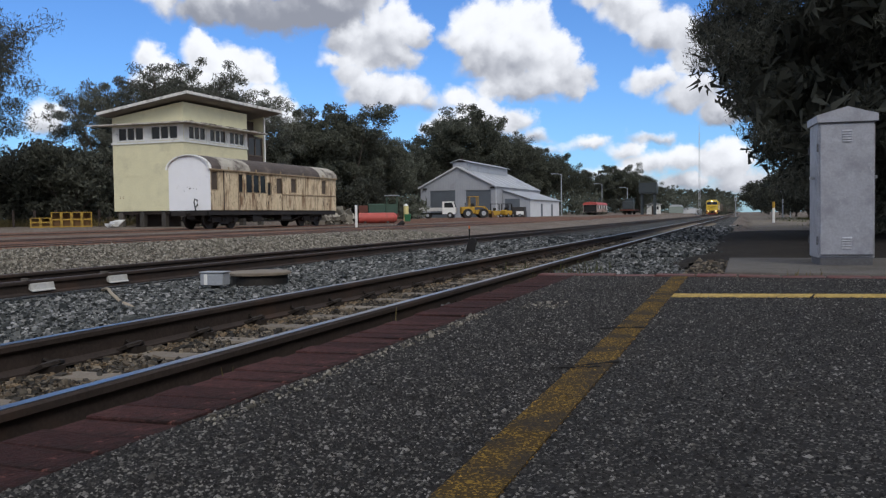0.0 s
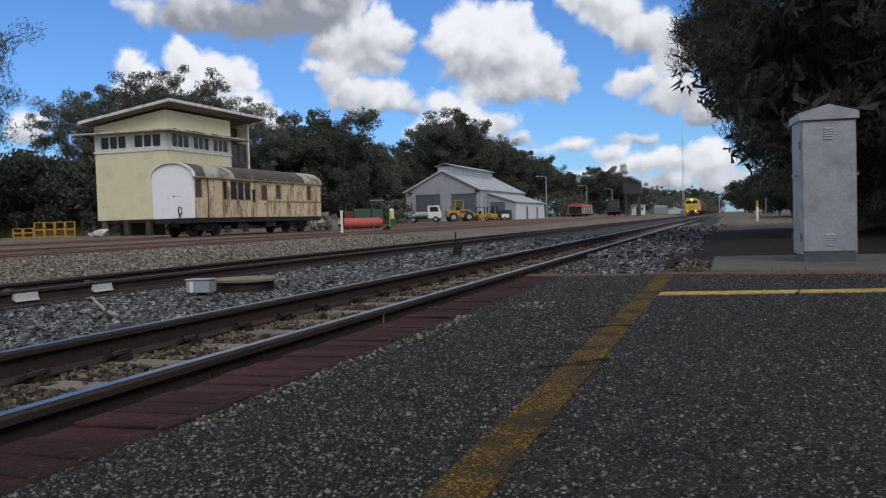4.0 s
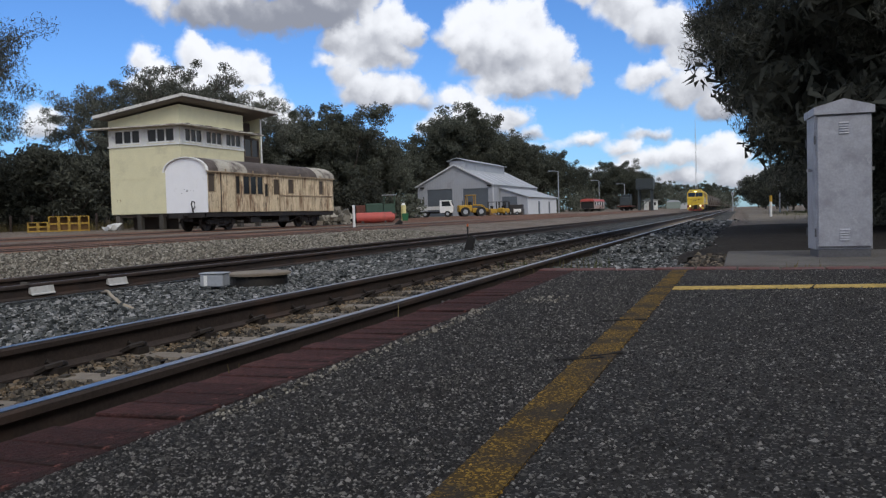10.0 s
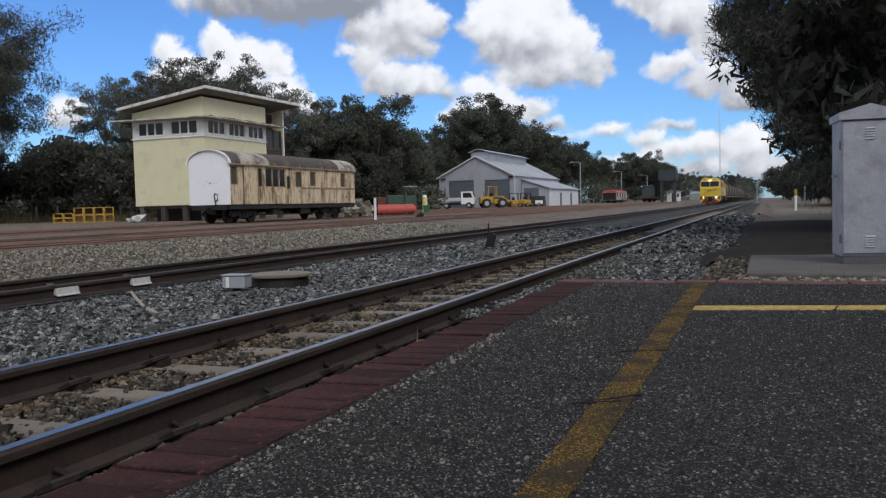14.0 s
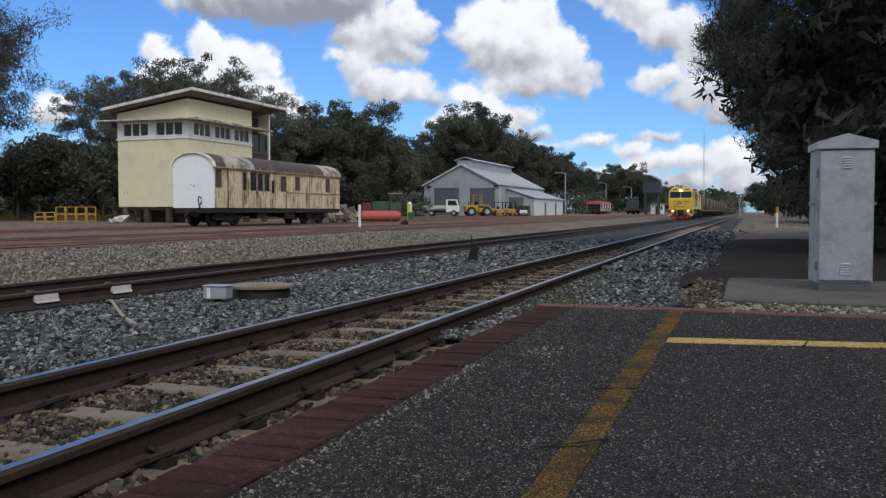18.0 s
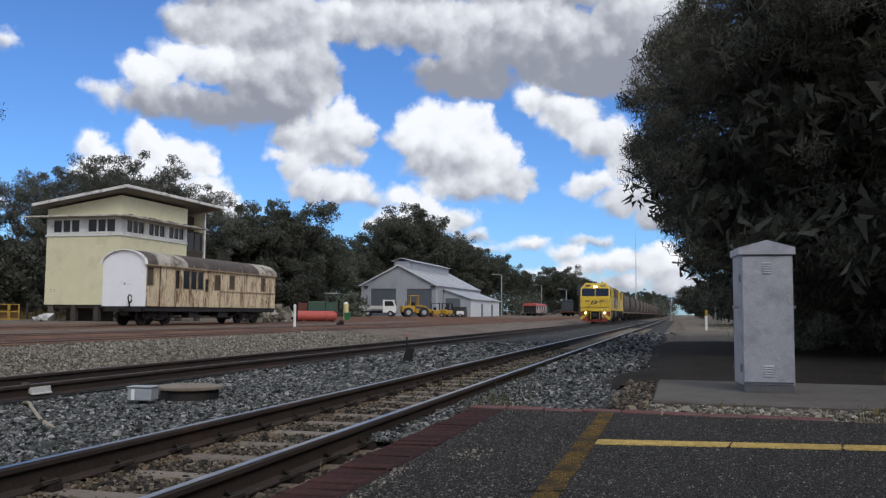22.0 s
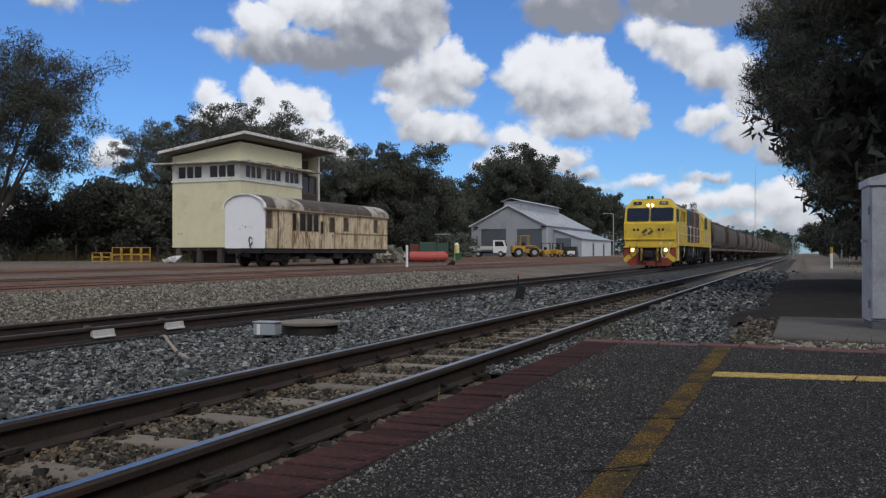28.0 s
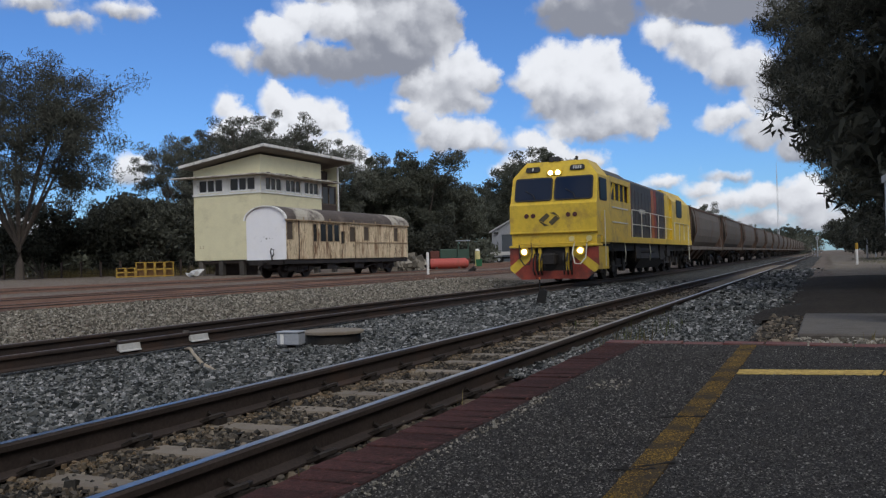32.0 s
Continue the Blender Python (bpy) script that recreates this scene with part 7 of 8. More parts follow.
def yard():
    truck()
    loader()
    forklift(-32.3, 113.5, 20, "yellow forklift parked beside the shed")
    forklift(-30.9, 114.2, 75, "second yellow forklift parked beside the shed")
    c = thing("crate_stack", -29.8, 116.4, "dark steel crates stacked beside the lean-to", "crate")
    part("crate", box(-1.0, 1.0, -0.6, 0.6, 0, 0.85, bevel=0.03), LOCO_DARK, c)
    part("crate", box(-0.9, 0.95, -0.55, 0.5, 0.86, 1.45, bevel=0.03), LOCO_DARK, c)
    w = thing("white_trailer", -29.2, 114.6, "small white trailer with dark wheels", "trailer", 10)
    part("body", box(-0.5, 0.5, -0.35, 0.35, 0.35, 0.85, bevel=0.05), WHITE_PAINT, w)
    for k in (-1, 1):
        wheel(w, 0, k * 0.4, 0.25, 0.12, "y")
    # long red tank lying on the dirt, with a black end
    r = thing("red_tank", -27.5, 62.2, "long faded-red cylindrical tank lying on its side", "tank", 24)
    bm = bmesh.new()
    rod(bm, (-1.5, 0, 0.42), (1.3, 0, 0.42), 0.42, 0.42, seg=20)
    rod(bm, (1.3, 0, 0.42), (1.55, 0, 0.42), 0.42, 0.22, seg=20)
    part("shell", bm, RED_PAINT, r)
    part("dark_end", rod(bmesh.new(), (-2.8, 0, 0.36), (-1.505, 0, 0.40), 0.34, 0.38, seg=16), BLACK, r, "black end section")
    for x in (-1.0, 0.8):
        part("cradle", box(x - 0.1, x + 0.1, -0.4, 0.4, -0.05, 0.16), DARK_WOOD, r)
    # small old green shunting engine behind it
    g = thing("rail_tractor", -31.5, 71.3, "small old dark-green rail tractor with a cab", "rail tractor", 24)
    part("frame", box(-1.9, 1.9, -0.7, 0.7, 0.45, 0.75), RED_DARK, g)
    part("bonnet", box(-0.9, 0.75, -0.5, 0.5, 0.75, 1.65, bevel=0.08), GREEN_PAINT, g)
    part("radiator", box(-1.75, -0.92, -0.55, 0.55, 0.75, 1.5, bevel=0.04), RED_DARK, g, "rusty red bonnet")
    for x in (0.82, 1.75):
        for k in (-1, 1):
            part("cab_post", box(x - 0.05, x + 0.05, k * 0.6 - 0.05, k * 0.6 + 0.05, 0.75, 2.35), GREEN_PAINT, g)
    part("cab_side", box(0.8, 1.8, -0.63, -0.58, 0.75, 1.6), GREEN_PAINT, g)
    part("cab_roof", box(0.6, 1.95, -0.75, 0.75, 2.351, 2.42, bevel=0.02), GREY_BOX, g)
    for x in (-1.1, 1.1):
        for k in (-1, 1):
            wheel(g, x, k * 0.55, 0.36, 0.12, "y")
    k = thing("gas_cylinder", -29.9, 74.2, "tall pale cylinder standing in the yard", "cylinder")
    part("shell", rod(bmesh.new(), (0, 0, 0), (0, 0, 1.45), 0.24, seg=16), LAMP_CREAM, k)
    part("top", rod(bmesh.new(), (0, 0, 1.451), (0, 0, 1.65), 0.24, 0.08, seg=16), WHITE_PAINT, k)
    k = thing("green_bin", -29.1, 72.6, "bright green plastic bin", "bin", 20)
    bm = bmesh.new()
    hull(bm, [(sx * w, sy * w, z) for sx in (-1, 1) for sy in (-1, 1) for w, z in ((0.24, 0.0), (0.3, 0.62))])
    part("body", bm, BRIGHT_GREEN, k)
    part("lid", box(-0.32, 0.32, -0.32, 0.32, 0.621, 0.68, bevel=0.02), BRIGHT_GREEN, k)
    # gravel heap by the van
    scatter("gravel_heap", PALE_STONE, (-29.6, -26.9, 53.8, 56.2), 900, 0.16, "heap of grey gravel behind the van", 1.0, z=0.02, seed=31, sink=1.6)
    j = thing("rubble_bag", -37.1, 43.2, "heap of pale plastic-wrapped rubble beside the stumps", "rubble")
    bm = bmesh.new()
    for i in range(7):
        a = i * 0.9
        hull(bm, [(0.45 * math.cos(a) * (i % 3) * 0.6 + random.uniform(-0.35, 0.35), 0.3 * math.sin(a) + random.uniform(-0.3, 0.3), random.uniform(0, 0.5 if i < 4 else 0.3)) for _ in range(9)])
    part("heap", bm, WHITE_DIRTY, j)
    # lamp posts
    for x, y, h in ((-30.0, 147.0, 7.2), (-29.3, 187.7, 6.6), (-23.9, 188.5, 5.7)):
        q = thing("street_lamp", x, y, "slim grey yard lamp post with a short arm", "street lamp")
        part("pole", rod(bmesh.new(), (0, 0, -0.1), (0, 0, h), 0.11, 0.07, seg=8), GREY_BOX, q)
        bm = bmesh.new()
        tube(bm, [(0, 0, h - 0.05), (-0.5, 0, h + 0.12), (-1.2, 0, h + 0.16)], 0.05)
        part("arm", bm, GREY_BOX, q)
        part("lamp_head", box(-1.8, -1.15, -0.12, 0.12, h + 0.08, h + 0.2, bevel=0.03), GREY_BOX, q)
    # red and grey carriage far down the yard
    v = thing("red_carriage", -27.2, 160.0, "old railway carriage with a red roof and pale windows", "railway carriage")
    part("body", box(-1.3, 1.3, 0, 12.5, 0.55, 2.0), PALE_RED, v)
    bm = bmesh.new()
    prism(bm, [(-1.4, 1.95), (1.4, 1.95), (1.1, 2.35), (0, 2.5), (-1.1, 2.35)], -0.2, 12.7)
    part("roof", bm, RED_PAINT, v)
    for i in range(8):
        part("window", box(1.301, 1.32, 0.6 + i * 1.5, 1.6 + i * 1.5, 1.2, 1.8), WHITE_DIRTY if i % 2 else WINDOW, v)
    part("end_panel", box(-1.2, 1.2, -0.03, -0.003, 0.6, 1.9), BLACK, v)
    for y in (2.0, 10.5):
        bogie(v, y, 1.6, 0.35)
    f = thing("flat_wagon", -21.2, 166.0, "dark rusty flat wagon with old machinery on it", "railway wagon")
    part("deck", box(-1.3, 1.3, 0, 9, 0.75, 1.0), RED_DARK, f)
    part("load", box(-0.9, 1.2, 0.5, 3.2, 1.0, 2.6, bevel=0.1), TANK_GREY, f)
    part("load", box(-0.8, 0.8, 3.4, 6.0, 1.0, 3.2, bevel=0.1), TANK_GREY, f)
    for y in (1.6, 7.4):
        bogie(f, y, 1.6, 0.36)
    # water tower
    t = thing("water_tower", -17.4, 169.0, "dark square iron water tank on a tall stand", "water tower")
    for x in (-1.2, 1.2):
        for y in (-1.2, 1.2):
            part("leg", box(x - 0.15, x + 0.15, y - 0.15, y + 0.15, -0.1, 4.0), TANK_GREY, t)
    for z in (1.4, 2.9):
        part("brace", rod(bmesh.new(), (-1.2, -1.2, z - 1.2), (1.2, -1.2, z + 1.0), 0.06, seg=6), TANK_GREY, t)
    part("platform", box(-1.6, 1.6, -1.6, 1.6, 4.0, 4.15), TANK_GREY, t)
    tank = part("tank", box(-1.65, 1.65, -1.65, 1.65, 4.151, 6.1, bevel=0.04), TANK_GREY, t)
    for i in range(3):
        part("rib", box(-1.7, 1.7, -1.69, -1.655, 4.3 + i * 0.75, 4.4 + i * 0.75), TANK_GREY, tank)
    h = thing("pump_hut", -16.9, 174.0, "small cream hut beside the water tower", "hut")
    part("walls", box(-1.25, 1.25, -1, 1, 0, 1.95), OFF_WHITE, h)
    bm = bmesh.new()
    prism(bm, [(-1.5, 1.9), (1.5, 1.9), (1.5, 2.0), (0.0, 2.3), (-1.5, 2.0)], -1.2, 1.2)
    part("roof", bm, ROOF_GREY, h)
    part("door", box(-0.3, 0.4, -1.03, -1.003, 0, 1.7), DARK_WOOD, h)
    part("window", box(0.7, 1.05, -1.03, -1.003, 0.9, 1.5), WINDOW, h)
    for x, y, L, hgt in ((-16.7, 229, 3.2, 2.2), (-13.6, 236, 3.4, 1.6)):
        s = thing("pale_shed", x, y, "low pale metal shed far down the yard", "shed")
        part("walls", box(-L / 2, L / 2, 0, 6, 0, hgt * 0.75), SHED_PALE if y > 230 else GREEN_GREY, s)
        bm = bmesh.new()
        rr = [(L / 2 * math.cos(a), hgt * 0.75 + hgt * 0.25 * math.sin(a)) for a in [math.pi * i / 8 for i in range(9)]]
        prism(bm, rr, 0.0, 6.0)
        part("roof", bm, SHED_ROOF, s)
    m = thing("radio_mast", -11.3, 240.0, "tall slender pale lattice radio mast", "mast")
    part("base", box(-1.6, 0.6, -0.8, 0.8, -0.2, 1.7), SHED_PALE, m, "white equipment hut at the foot")
    for a in range(3):
        bm = bmesh.new()
        c = (0.28 * math.cos(a * 2.094), 0.28 * math.sin(a * 2.094))
        rod(bm, (c[0], c[1], 0), (c[0] * 0.45, c[1] * 0.45, 22.2), 0.055, 0.04, seg=5)
        part("leg", bm, MAST, m)
    bm = bmesh.new()
    for i in range(26):
        z0, z1 = i * 0.84, i * 0.84 + 0.84
        f0, f1 = 1 - 0.55 * z0 / 22, 1 - 0.55 * z1 / 22
        a0, a1 = (i % 3) * 2.094, ((i + 1) % 3) * 2.094
        rod(bm, (0.28 * f0 * math.cos(a0), 0.28 * f0 * math.sin(a0), z0), (0.28 * f1 * math.cos(a1), 0.28 * f1 * math.sin(a1), z1), 0.03, seg=4)
    part("lacing", bm, MAST, m)
    part("aerial", rod(bmesh.new(), (0, 0, 22), (0, 0, 24.5), 0.04, seg=6), MAST, m)


RED_DARK = mat("dark_rust_red", (0.10, 0.032, 0.022), 0.8, var=0.3)
PALE_RED = mat("faded_pink_grey", (0.34, 0.27, 0.24), 0.7, var=0.25, scale=0.8, stain=(0.30, 0.08, 0.05), stain_amount=0.4)
GREEN_GREY = mat("green_grey_sheet", (0.22, 0.26, 0.23), 0.7)
MAST = mat("pale_mast_steel", (0.55, 0.56, 0.58), 0.5, 0.3)
yard()

# ---- trees ----
BARK = mat("gum_bark", (0.085, 0.07, 0.058), 0.9, var=0.35, scale=3, stretch=(1, 1, 0.3), bump=0.4)
GUM = leaf_mat("gum_leaves", (0.112, 0.117, 0.096), 0.6, 1.4, 0.35)
DARK_GUM = leaf_mat("dark_gum_leaves", (0.096, 0.103, 0.080), 0.55, 1.45, 0.35)
SHRUB_LEAF = leaf_mat("shrub_leaves", (0.066, 0.070, 0.056), 0.5, 1.5, 0.3)
SHEOAK = leaf_mat("sheoak_needles", (0.075, 0.076, 0.060), 0.45, 1.7, 0.25)


def leaf_mesh(name, centres, radii, per, size, aspect, material, rng, droop=0.0, flat=0.75):
    """Clusters of small leaves: thin quads thrown round each centre."""
    centres, radii = np.asarray(centres, float), np.asarray(radii, float)
    n = len(centres) * per
    c = np.repeat(centres, per, 0)
    r = np.repeat(radii, per)
    d = rng.normal(0, 1, (n, 3))
    d /= np.linalg.norm(d, axis=1)[:, None]
    d *= (rng.uniform(0, 1, n) ** 0.45)[:, None] * r[:, None]
    d[:, 2] *= flat
    p = c + d
    a = rng.normal(0, 1, (n, 3))
    a[:, 2] -= droop
    a /= np.linalg.norm(a, axis=1)[:, None]
    b = np.cross(a, rng.normal(0, 1, (n, 3)))
    b /= np.linalg.norm(b, axis=1)[:, None]
    s = size * rng.uniform(0.6, 1.4, n)[:, None]
    a, b = a * s, b * s * aspect
    a, b = a * 1.15, b * 1.25
    v = np.stack([p - a + b, p + a, p - a * 0.6 - b], 1).reshape(-1, 3)
    me = bpy.data.meshes.new(name)
    me.vertices.add(3 * n)
    me.vertices.foreach_set("co", v.ravel())
    me.loops.add(3 * n)
    me.loops.foreach_set("vertex_index", np.arange(3 * n))
    me.polygons.add(n)
    me.polygons.foreach_set("loop_start", np.arange(0, 3 * n, 3))
    me.update(calc_edges=True)
    me.materials.append(material)
    return me


def make_tree(name, label, height, spread, bole, seed, material, clumps=60, per=130, size=0.16, aspect=0.35, droop=0.3, clump_r=1.0, lean=0.0, dense=0, forks=5, shape=None):
    """A tapered trunk that forks into limbs, with leaf clumps at and along the limbs' ends."""
    rng = np.random.default_rng(seed)
    t = empty(name, pose(0, 0, 0), label=label, category="tree")
    wood = bmesh.new()
    base_r = height * 0.012 + 0.05
    top = Vector((lean * height * 0.2, 0, height * bole))
    tube(wood, [(0, 0, -0.2), (lean * 0.3, 0.05, height * bole * 0.5), top], [base_r * 1.3, base_r * 1.1, base_r], 8)
    tips = []
    for i in range(forks):
        az = 2 * math.pi * i / forks + rng.uniform(-0.4, 0.4)
        up = rng.uniform(0.5, 1.0)
        out = spread * rng.uniform(0.35, 0.75)
        end = top + Vector((out * math.cos(az), out * math.sin(az), (height * 0.92 - top.z) * up))
        mid = top.lerp(end, 0.5) + Vector((rng.uniform(-0.4, 0.4), rng.uniform(-0.4, 0.4), -0.08 * height * rng.uniform(0, 1)))
        tube(wood, [top, mid, end], [base_r * 0.6, base_r * 0.36, base_r * 0.12], 6)
        tips += [end, mid.lerp(end, 0.6)]
        for j in range(4):
            s = mid.lerp(end, rng.uniform(0.0, 0.9))
            a2 = az + rng.uniform(-1.4, 1.4)
            l2 = spread * rng.uniform(0.25, 0.6)
            e2 = s + Vector((l2 * math.cos(a2), l2 * math.sin(a2), l2 * rng.uniform(-0.1, 0.8)))
            tube(wood, [s, s.lerp(e2, 0.5) + Vector((0, 0, 0.12)), e2], [base_r * 0.26, base_r * 0.16, base_r * 0.05], 5)
            tips += [e2, s.lerp(e2, 0.65)]
    part("trunk", wood, BARK, t)
    cs, rs = [], []
    for p in tips:
        cs.append(p)
        rs.append(clump_r * rng.uniform(0.7, 1.3))
    zmid, zr = (top.z * 0.8 + height) / 2, (height - top.z * 0.8) / 2
    while len(cs) < clumps:
        d = rng.normal(0, 1, 3)
        d /= np.linalg.norm(d)
        d *= rng.uniform(0.45, 1.0)
        p = Vector((top.x + d[0] * spread * 0.92, d[1] * spread * 0.92, zmid + d[2] * zr * 0.95))
        if shape and not shape(p):
            continue
        cs.append(p)
        rs.append(clump_r * rng.uniform(0.6, 1.25))
    me = leaf_mesh("crown", [tuple(c) for c in cs], rs, per, size, aspect, material, rng, droop)
    crown = new("crown", me)
    crown.parent = t
    crown["label"] = "crown of many small leaves"
    return t


def plant(master, az, dist, height, base_height, turn, z=None, grow=1.0):
    """A copy at a bearing left of the track, scaled to a height."""
    x, y = -dist * math.sin(radians(az)), dist * math.cos(radians(az))
    s = grow * height / base_height
    return copy_thing(master, pose(x, y, ground_z(x, y) if z is None else z, 0, 0, turn) @ Matrix.Diagonal((s, s, s, 1)))


def build_trees():
    airy = [make_tree("gum_tree", "tall airy grey-green gum tree with forked pale limbs", 15, 5.6, 0.22, 21 + i, GUM, clumps=125, per=165, size=0.135, aspect=0.22, droop=0.7, clump_r=0.8, forks=6) for i in range(3)]
    thick = [make_tree("gum_tree", "dense dark-green gum tree in the belt behind the yard", 13, 5.2, 0.16, 41 + i, DARK_GUM, clumps=130, per=230, size=0.145, aspect=0.30, droop=0.6, clump_r=1.0, forks=5) for i in range(3)]
    shrub = [make_tree("shrub", "dense dark bushy shrub under the gum trees", 5, 3.2, 0.06, 61 + i, SHRUB_LEAF, clumps=80, per=150, size=0.125, aspect=0.45, clump_r=0.85, forks=5) for i in range(2)]
    n = 0
    rng = random.Random(5)

    def put(kind, az, dist, h, master_h):
        nonlocal n
        plant(kind[n % len(kind)], az, dist, h, master_h, rng.uniform(0, 360), grow=1.16 if kind is airy else 1.02)
        n += 1
    # the big gum at the edge of the yard and its neighbours
    for az, d, h in ((56.8, 78, 15.0), (60.5, 80, 15.0)):
        put(airy, az, d, h, 15)
    big = make_tree("gum_tree", "big spreading gum tree with layered grey-green crown and low forking limbs", 16.0, 7.4, 0.14, 77, GUM, clumps=380, per=210, size=0.125, aspect=0.2, droop=0.7, clump_r=1.1, forks=12, shape=lambda p: p.z > 6.5 or (p.x ** 2 + p.y ** 2 > 16 and p.z > 4.0))
    big.matrix_basis = pose(-65 * math.sin(radians(50.9)), 65 * math.cos(radians(50.9)), ground_z(-50, 41))
    for az, d, h in ((44.2, 76, 6.6), (41.6, 80, 6.4), (43.0, 72, 6.2), (49.8, 76, 6.0), (52.5, 84, 4.5), (56.0, 84, 5.0)):
        put(shrub, az, d, h, 5)
    for i in range(16):
        put(shrub, 62 - i * 2.1, 92 + (i * 7 % 9), (3.2 if i < 8 else 5.5) + (i * 5 % 3), 5)
    for i in range(12):
        put(thick, 63 - i * 2.9, 118 + (i * 11 % 14), (4.5 if i < 7 else 8) + (i * 7 % 4), 13)
    # behind the signal box
    for az, d, h in ((40.9, 88, 12.8), (39.6, 92, 13.4), (38.2, 90, 14.2), (36.2, 90, 15.4), (34.3, 92, 14.6), (32.0, 96, 13.4), (39.0, 104, 14.0)):
        put(airy, az, d, h, 15)
    for az, d, h in ((43.0, 94, 8.0), (40.0, 98, 8.5), (37.0, 98, 9.5), (34.6, 100, 9.5), (31.9, 100, 9.5)):
        put(thick, az, d, h, 13)
    # dark belt between van and shed
    for az, d, h in ((29.6, 106, 13.4), (27.8, 104, 14.4), (26.0, 106, 14.6), (24.4, 112, 12.4), (22.6, 150, 13.5), (21.4, 165, 14.0), (23.2, 116, 10.5), (28.6, 118, 13.0), (25.0, 122, 13.0)):
        put(thick, az, d, h, 13)
    for az, d, h in ((30.5, 100, 6.0), (28.2, 98, 5.0), (26.2, 100, 5.2), (24.6, 104, 5.0), (25.3, 110, 5.0)):
        put(shrub, az, d, h, 5)
    # behind and beside the shed
    for az, d, h in ((19.8, 175, 16.5), (18.5, 168, 21.5), (17.3, 170, 22.5), (15.8, 172, 17.0), (14.6, 178, 16.6), (13.2, 186, 15.6), (11.9, 196, 14.2), (10.6, 205, 12.0), (20.6, 185, 15.0), (12.6, 215, 14.0), (9.6, 225, 10.5)):
        put(thick, az, d, h, 13)
    for az, d, h in ((17.9, 186, 20.5), (15.3, 190, 17.5), (13.9, 196, 15.0)):
        put(airy, az, d, h, 15)
    for az, d, h in ((8.6, 232, 12.6), (7.5, 228, 13.6), (6.4, 236, 11.6), (5.6, 260, 9.6), (4.9, 300, 9.6), (4.2, 340, 10), (3.5, 360, 9.6), (2.8, 380, 10.0), (2.2, 400, 11.5), (1.6, 430, 12.5), (1.0, 460, 12.0), (0.6, 520, 11), (6.0, 300, 10), (7.9, 280, 13)):
        put(thick, az, d, h, 13)
    for az, d, h in ((8.0, 215, 3.5), (10.2, 195, 3.5), (12.4, 180, 3.2), (5.2, 280, 4.0), (3.8, 330, 4.5), (9.2, 220, 4), (6.6, 240, 4.2)):
        put(shrub, az, d, h, 5)
    # right of the line, far down: dense bushes
    for x, y, h in ((4.6, 62, 3.2), (6.0, 66, 4.4), (7.5, 72, 5.2), (5.4, 80, 4.2), (7.0, 90, 5.4), (5.6, 102, 5.0), (6.5, 118, 5.8), (5.5, 136, 5.8), (6.0, 160, 6.4), (5.0, 190, 7.0), (6.0, 225, 8.0), (6.5, 265, 9.0), (6.0, 320, 10.0), (11, 60, 7.0), (11, 74, 8.0)):
        put(shrub, math.degrees(math.atan2(-x, y)), math.hypot(x, y), h, 5)
    # closing the place round the far sides and behind
    for i in range(26):
        az = 62 + i * 11.4
        put(thick, az, 90 + (i * 37 % 30), 12 + (i * 13 % 5), 13)
    # masters stand in the belt too
    for i, t in enumerate(airy):
        t.matrix_basis = pose(-62 - 3 * i, 88 + 5 * i, ground_z(-66))
    for i, t in enumerate(thick):
        t.matrix_basis = pose(-62 - 5 * i, 96 + 5 * i, ground_z(-62))
    for i, t in enumerate(shrub):
        t.matrix_basis = pose(-60 - 6 * i, 63 + 3 * i, ground_z(-60))


def needle_crown(parent, name, centre, radii, clumps, per, size, aspect, clump_r, seed, material, shell=0.72, keep=None, droop=0.5):
    """Foliage gathered in clumps near the outside of a lumpy ellipsoid."""
    rng = np.random.default_rng(seed)
    cs, rs = [], []
    while len(cs) < clumps:
        d = rng.normal(0, 1, 3)
        d /= np.linalg.norm(d)
        lump = 1 + 0.16 * noise.noise((d[0] * 2.1 + seed, d[1] * 2.1, d[2] * 2.1)) + 0.10 * noise.noise((d[0] * 5 + seed, d[1] * 5, d[2] * 5))
        f = lump * rng.uniform(shell, 1.0)
        p = tuple(centre[k] + d[k] * radii[k] * f for k in range(3))
        if p[2] < 0.25 or (keep and not keep(p)):
            continue
        cs.append(p)
        rs.append(clump_r * rng.uniform(0.6, 1.3))
    ob = new(name, leaf_mesh(name, cs, rs, per, size, aspect, material, rng, droop))
    ob.parent = parent
    return ob


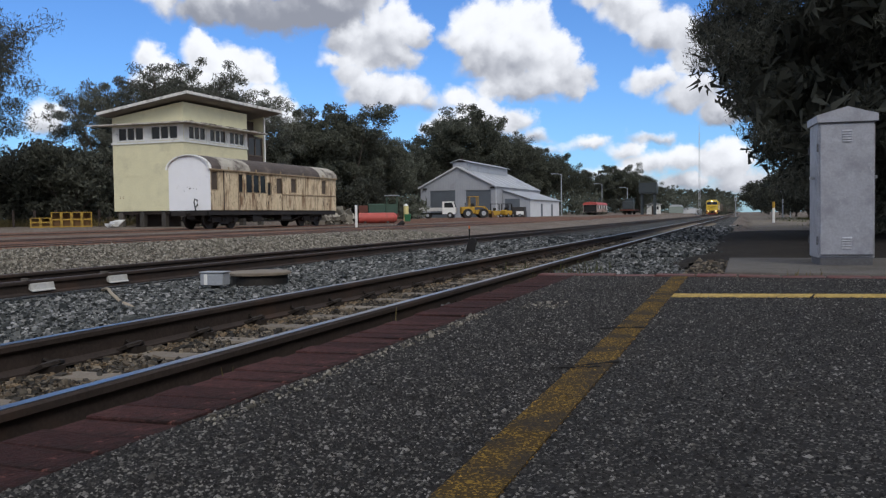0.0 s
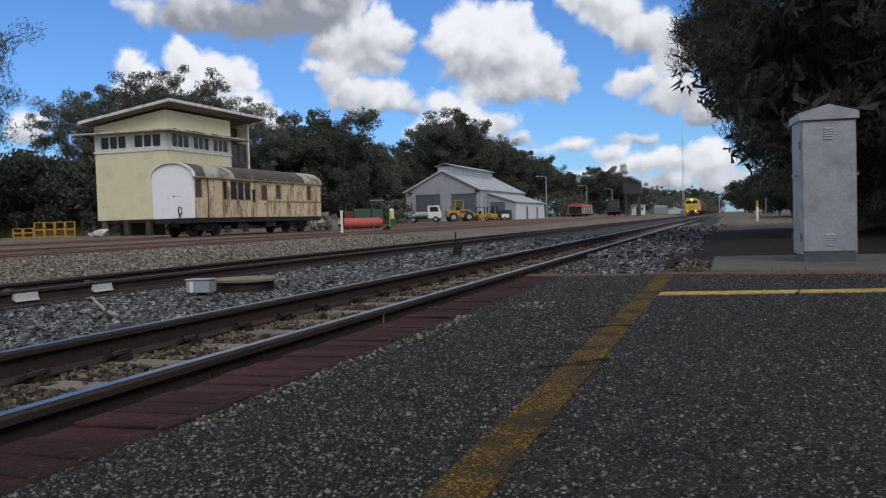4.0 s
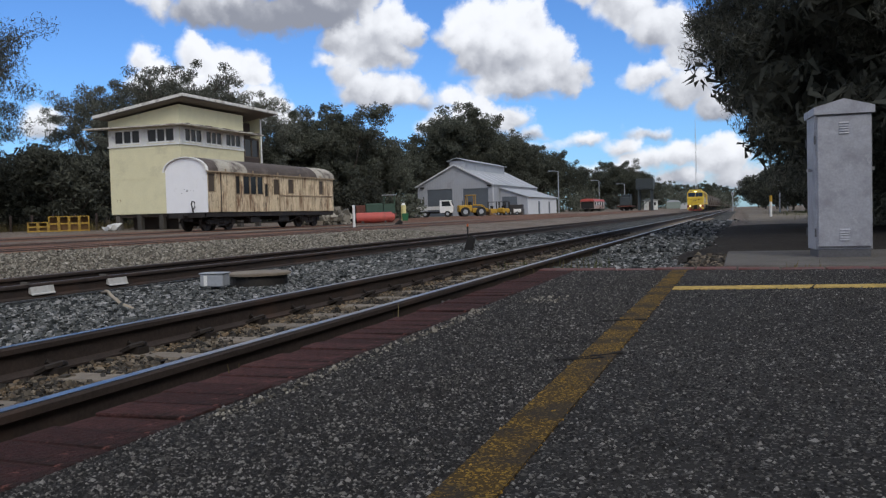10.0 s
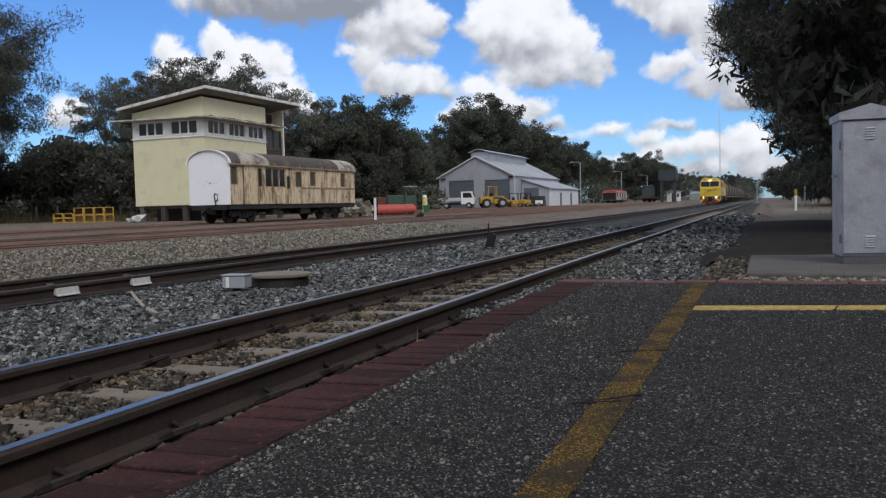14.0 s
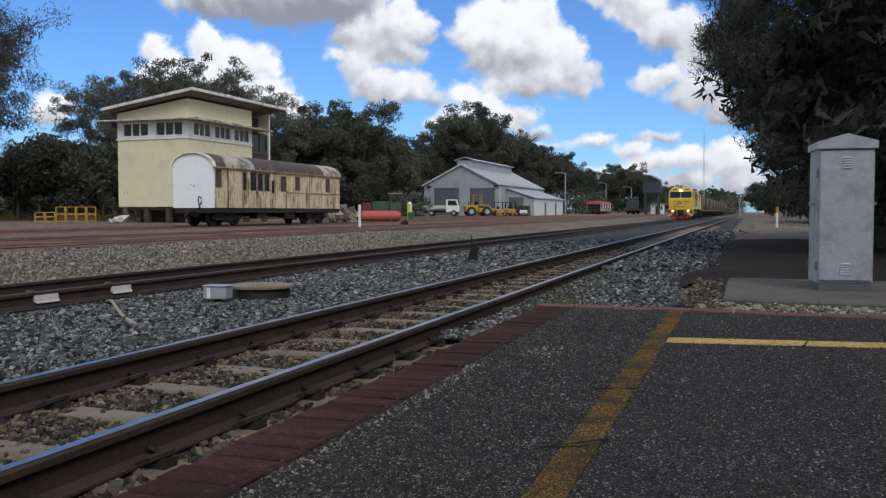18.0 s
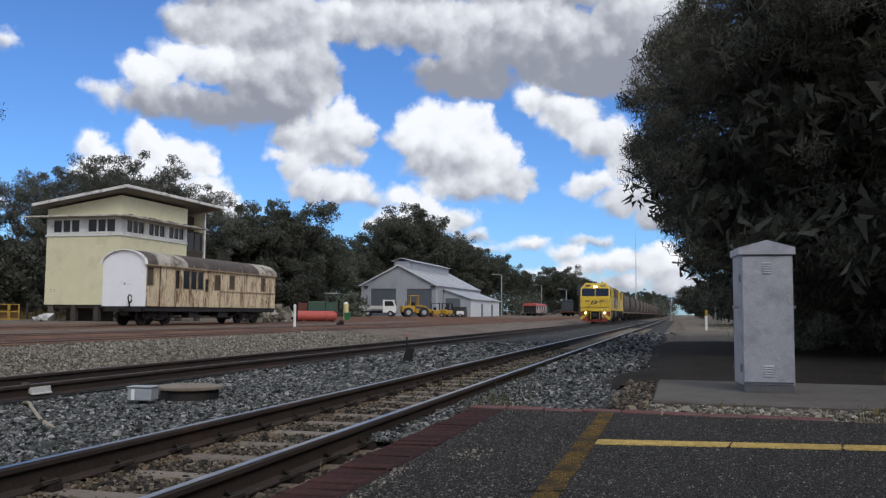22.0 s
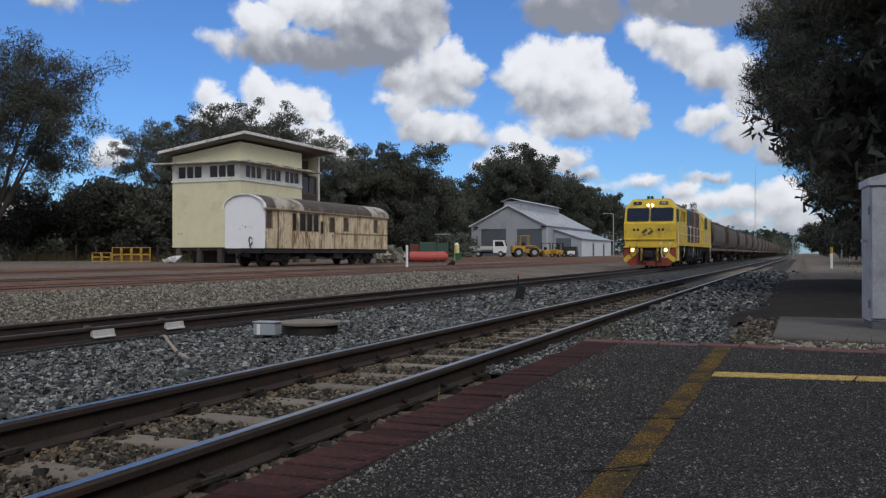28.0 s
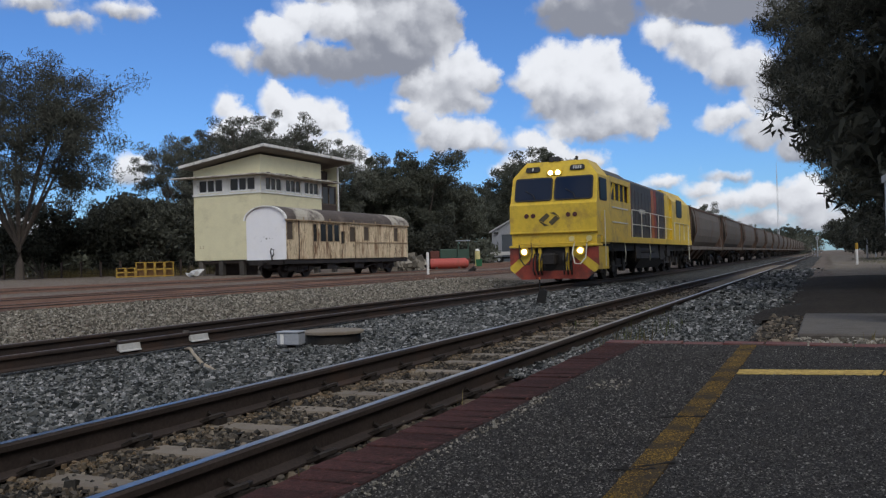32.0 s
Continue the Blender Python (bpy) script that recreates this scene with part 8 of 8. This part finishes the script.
def sheoak(x, y, height, rx, rz, cz, seed, clumps, per, size, label, fine=True, keep=None):
    t = empty("sheoak_tree", pose(x, y, ground_z(x) - 0.1), label=label, category="tree")
    rng = random.Random(seed)
    wood = bmesh.new()
    tube(wood, [(0, 0, -0.1), (0.1, 0.1, height * 0.3), (0, 0, height * 0.75)], [0.38, 0.3, 0.1], 9)
    for i in range(12):
        a = i * 0.9 + rng.uniform(-0.3, 0.3)
        z0 = height * (0.15 + 0.045 * i)
        e = Vector((rx * 0.8 * math.cos(a), rx * 0.8 * math.sin(a), z0 + rng.uniform(0.5, 2.0)))
        tube(wood, [(0, 0, z0), e * 0.5 + Vector((0, 0, z0 * 0.5 + 0.3)), e], [0.14, 0.08, 0.02], 5)
    part("trunk", wood, BARK, t)
    core = needle_crown(t, "inner_foliage", (0, 0, cz), (rx * 0.9, rx * 0.9, rz * 0.93), 900 if fine else 230, 260 if fine else 100, 0.19 if fine else 0.32, 0.30, 1.25, seed + 1, SHEOAK, 0.3, keep and (lambda p: keep((p[0] - 0.65, p[1], p[2]))))
    core["label"] = "dark inner foliage"
    crown = needle_crown(t, "crown", (0, 0, cz), (rx, rx, rz), clumps, per, size, 0.13, 0.5, seed, SHEOAK, 0.80, keep, droop=0.9)
    crown["label"] = "crown of fine drooping needles"
    return t


OUTLINE = ((-5, 1.3), (0.1, 1.15), (1.3, 0.75), (2.2, 0.05), (2.7, -0.40), (3.1, -0.25), (3.9, -0.95), (4.2, -1.05), (4.6, -0.90), (5.5, -1.20), (6.3, -0.60), (7.1, -0.45), (7.9, 0.45), (9.5, 2.5), (14, 7.0))


def build_sheoak():
    """The big dark tree beside the platform, its skirts hanging nearly to the ground, and unseen trees added for shade.
    """
    def lopped(p):
        """The crown is broadest at middle height, with a notch under its lowest big bough, and draws in above and below."""
        x, y, z = 7.75 + p[0], 22.5 + p[1], p[2] - 0.3
        u, v = x * 20 / y, 0.65 + (z - 0.65) * 20 / y
        edge = 0
        for (z0, e0), (z1, e1) in zip(OUTLINE, OUTLINE[1:]):
            if z0 <= v <= z1:
                edge = e0 + (e1 - e0) * (v - z0) / (z1 - z0)
        return u > edge + 0.10 + 0.22 * noise.noise((v * 1.7, y * 0.4, 3.3))
    sheoak(7.75, 22.5, 13.0, 9.6, 7.4, 5.6, 301, 1800, 340, 0.07, "huge dark sheoak with dense hanging needle foliage beside the platform", True, lopped)
    # added trees outside the view that keep sun and sky off the platform
    sheoak(12.5, 15.5, 13.0, 6.0, 5.8, 6.0, 302, 200, 120, 0.26, "unseen dense sheoak added beside the platform for shade", False)
    sheoak(13.5, 32.0, 13.0, 6.5, 5.8, 6.0, 303, 200, 120, 0.26, "dense sheoak added behind the big one beside the line", False)
    for x, y, r, seed in ((15.0, 4.0, 6.0, 304), (13.5, -8.5, 6.2, 305), (9.0, -19.0, 6.2, 306)):
        sheoak(x, y, 14.0, r, 6.2, 7.0, seed, 160, 90, 0.34, "unseen dense sheoak added beside the platform for shade", False)
    for x, y, h, r, seed in ((5.2, 21.5, 3.4, 3.0, 80), (8.6, 17.5, 4.2, 3.6, 81)):
        k = make_tree("shrub", "dark dense shrub in the shade of the sheoak", h, r, 0.05, seed, SHEOAK, clumps=110, per=150, size=0.13, aspect=0.25, droop=0.2, clump_r=0.9, forks=5)
        k.matrix_basis = pose(x, y, ground_z(x) - 0.05)


def build_scrub():
    """The low scrub that closes the ground under the far trees."""
    rng = np.random.default_rng(9)
    cs, rs = [], []
    for a0, a1, d0, d1, h, n in ((30, 66, 90, 104, 2.6, 330), (21, 31, 104, 124, 2.6, 140), (9, 21, 168, 200, 4.0, 170), (0.8, 9, 236, 330, 5.0, 150), (0.2, 3.0, 420, 560, 7.0, 80)):
        for _ in range(n):
            az, d = radians(rng.uniform(a0, a1)), rng.uniform(d0, d1)
            x, y = -d * math.sin(az), d * math.cos(az)
            cs.append((x, y, ground_z(x, y) + rng.uniform(0.1, h)))
            rs.append(rng.uniform(0.8, 1.6) * (1 + d / 300))
    tagged(new("scrub", leaf_mesh("scrub", cs, rs, 70, 0.26, 0.45, DARK_GUM, rng, 0.0)), "dark low scrub under the far trees", "scrub", kind="stuff")


build_trees()
build_scrub()
build_sheoak()


def motions():
    """The train runs in along its line; wheels turn with it."""
    for thing, lead, wheels in TRAIN:
        walk(thing, [(t, pose(TRAIN_X, front_y(t) + lead, TRAIN_RAIL_Z)) for t in [i * 0.5 for i in range(65)]])
        for w in wheels:
            base = w.matrix_basis.translation.copy()
            r = base.z
            walk(w, [(i / 15, pose(*base, math.degrees((front_y(0) - front_y(i / 15)) / r))) for i in range(481)])


motions()
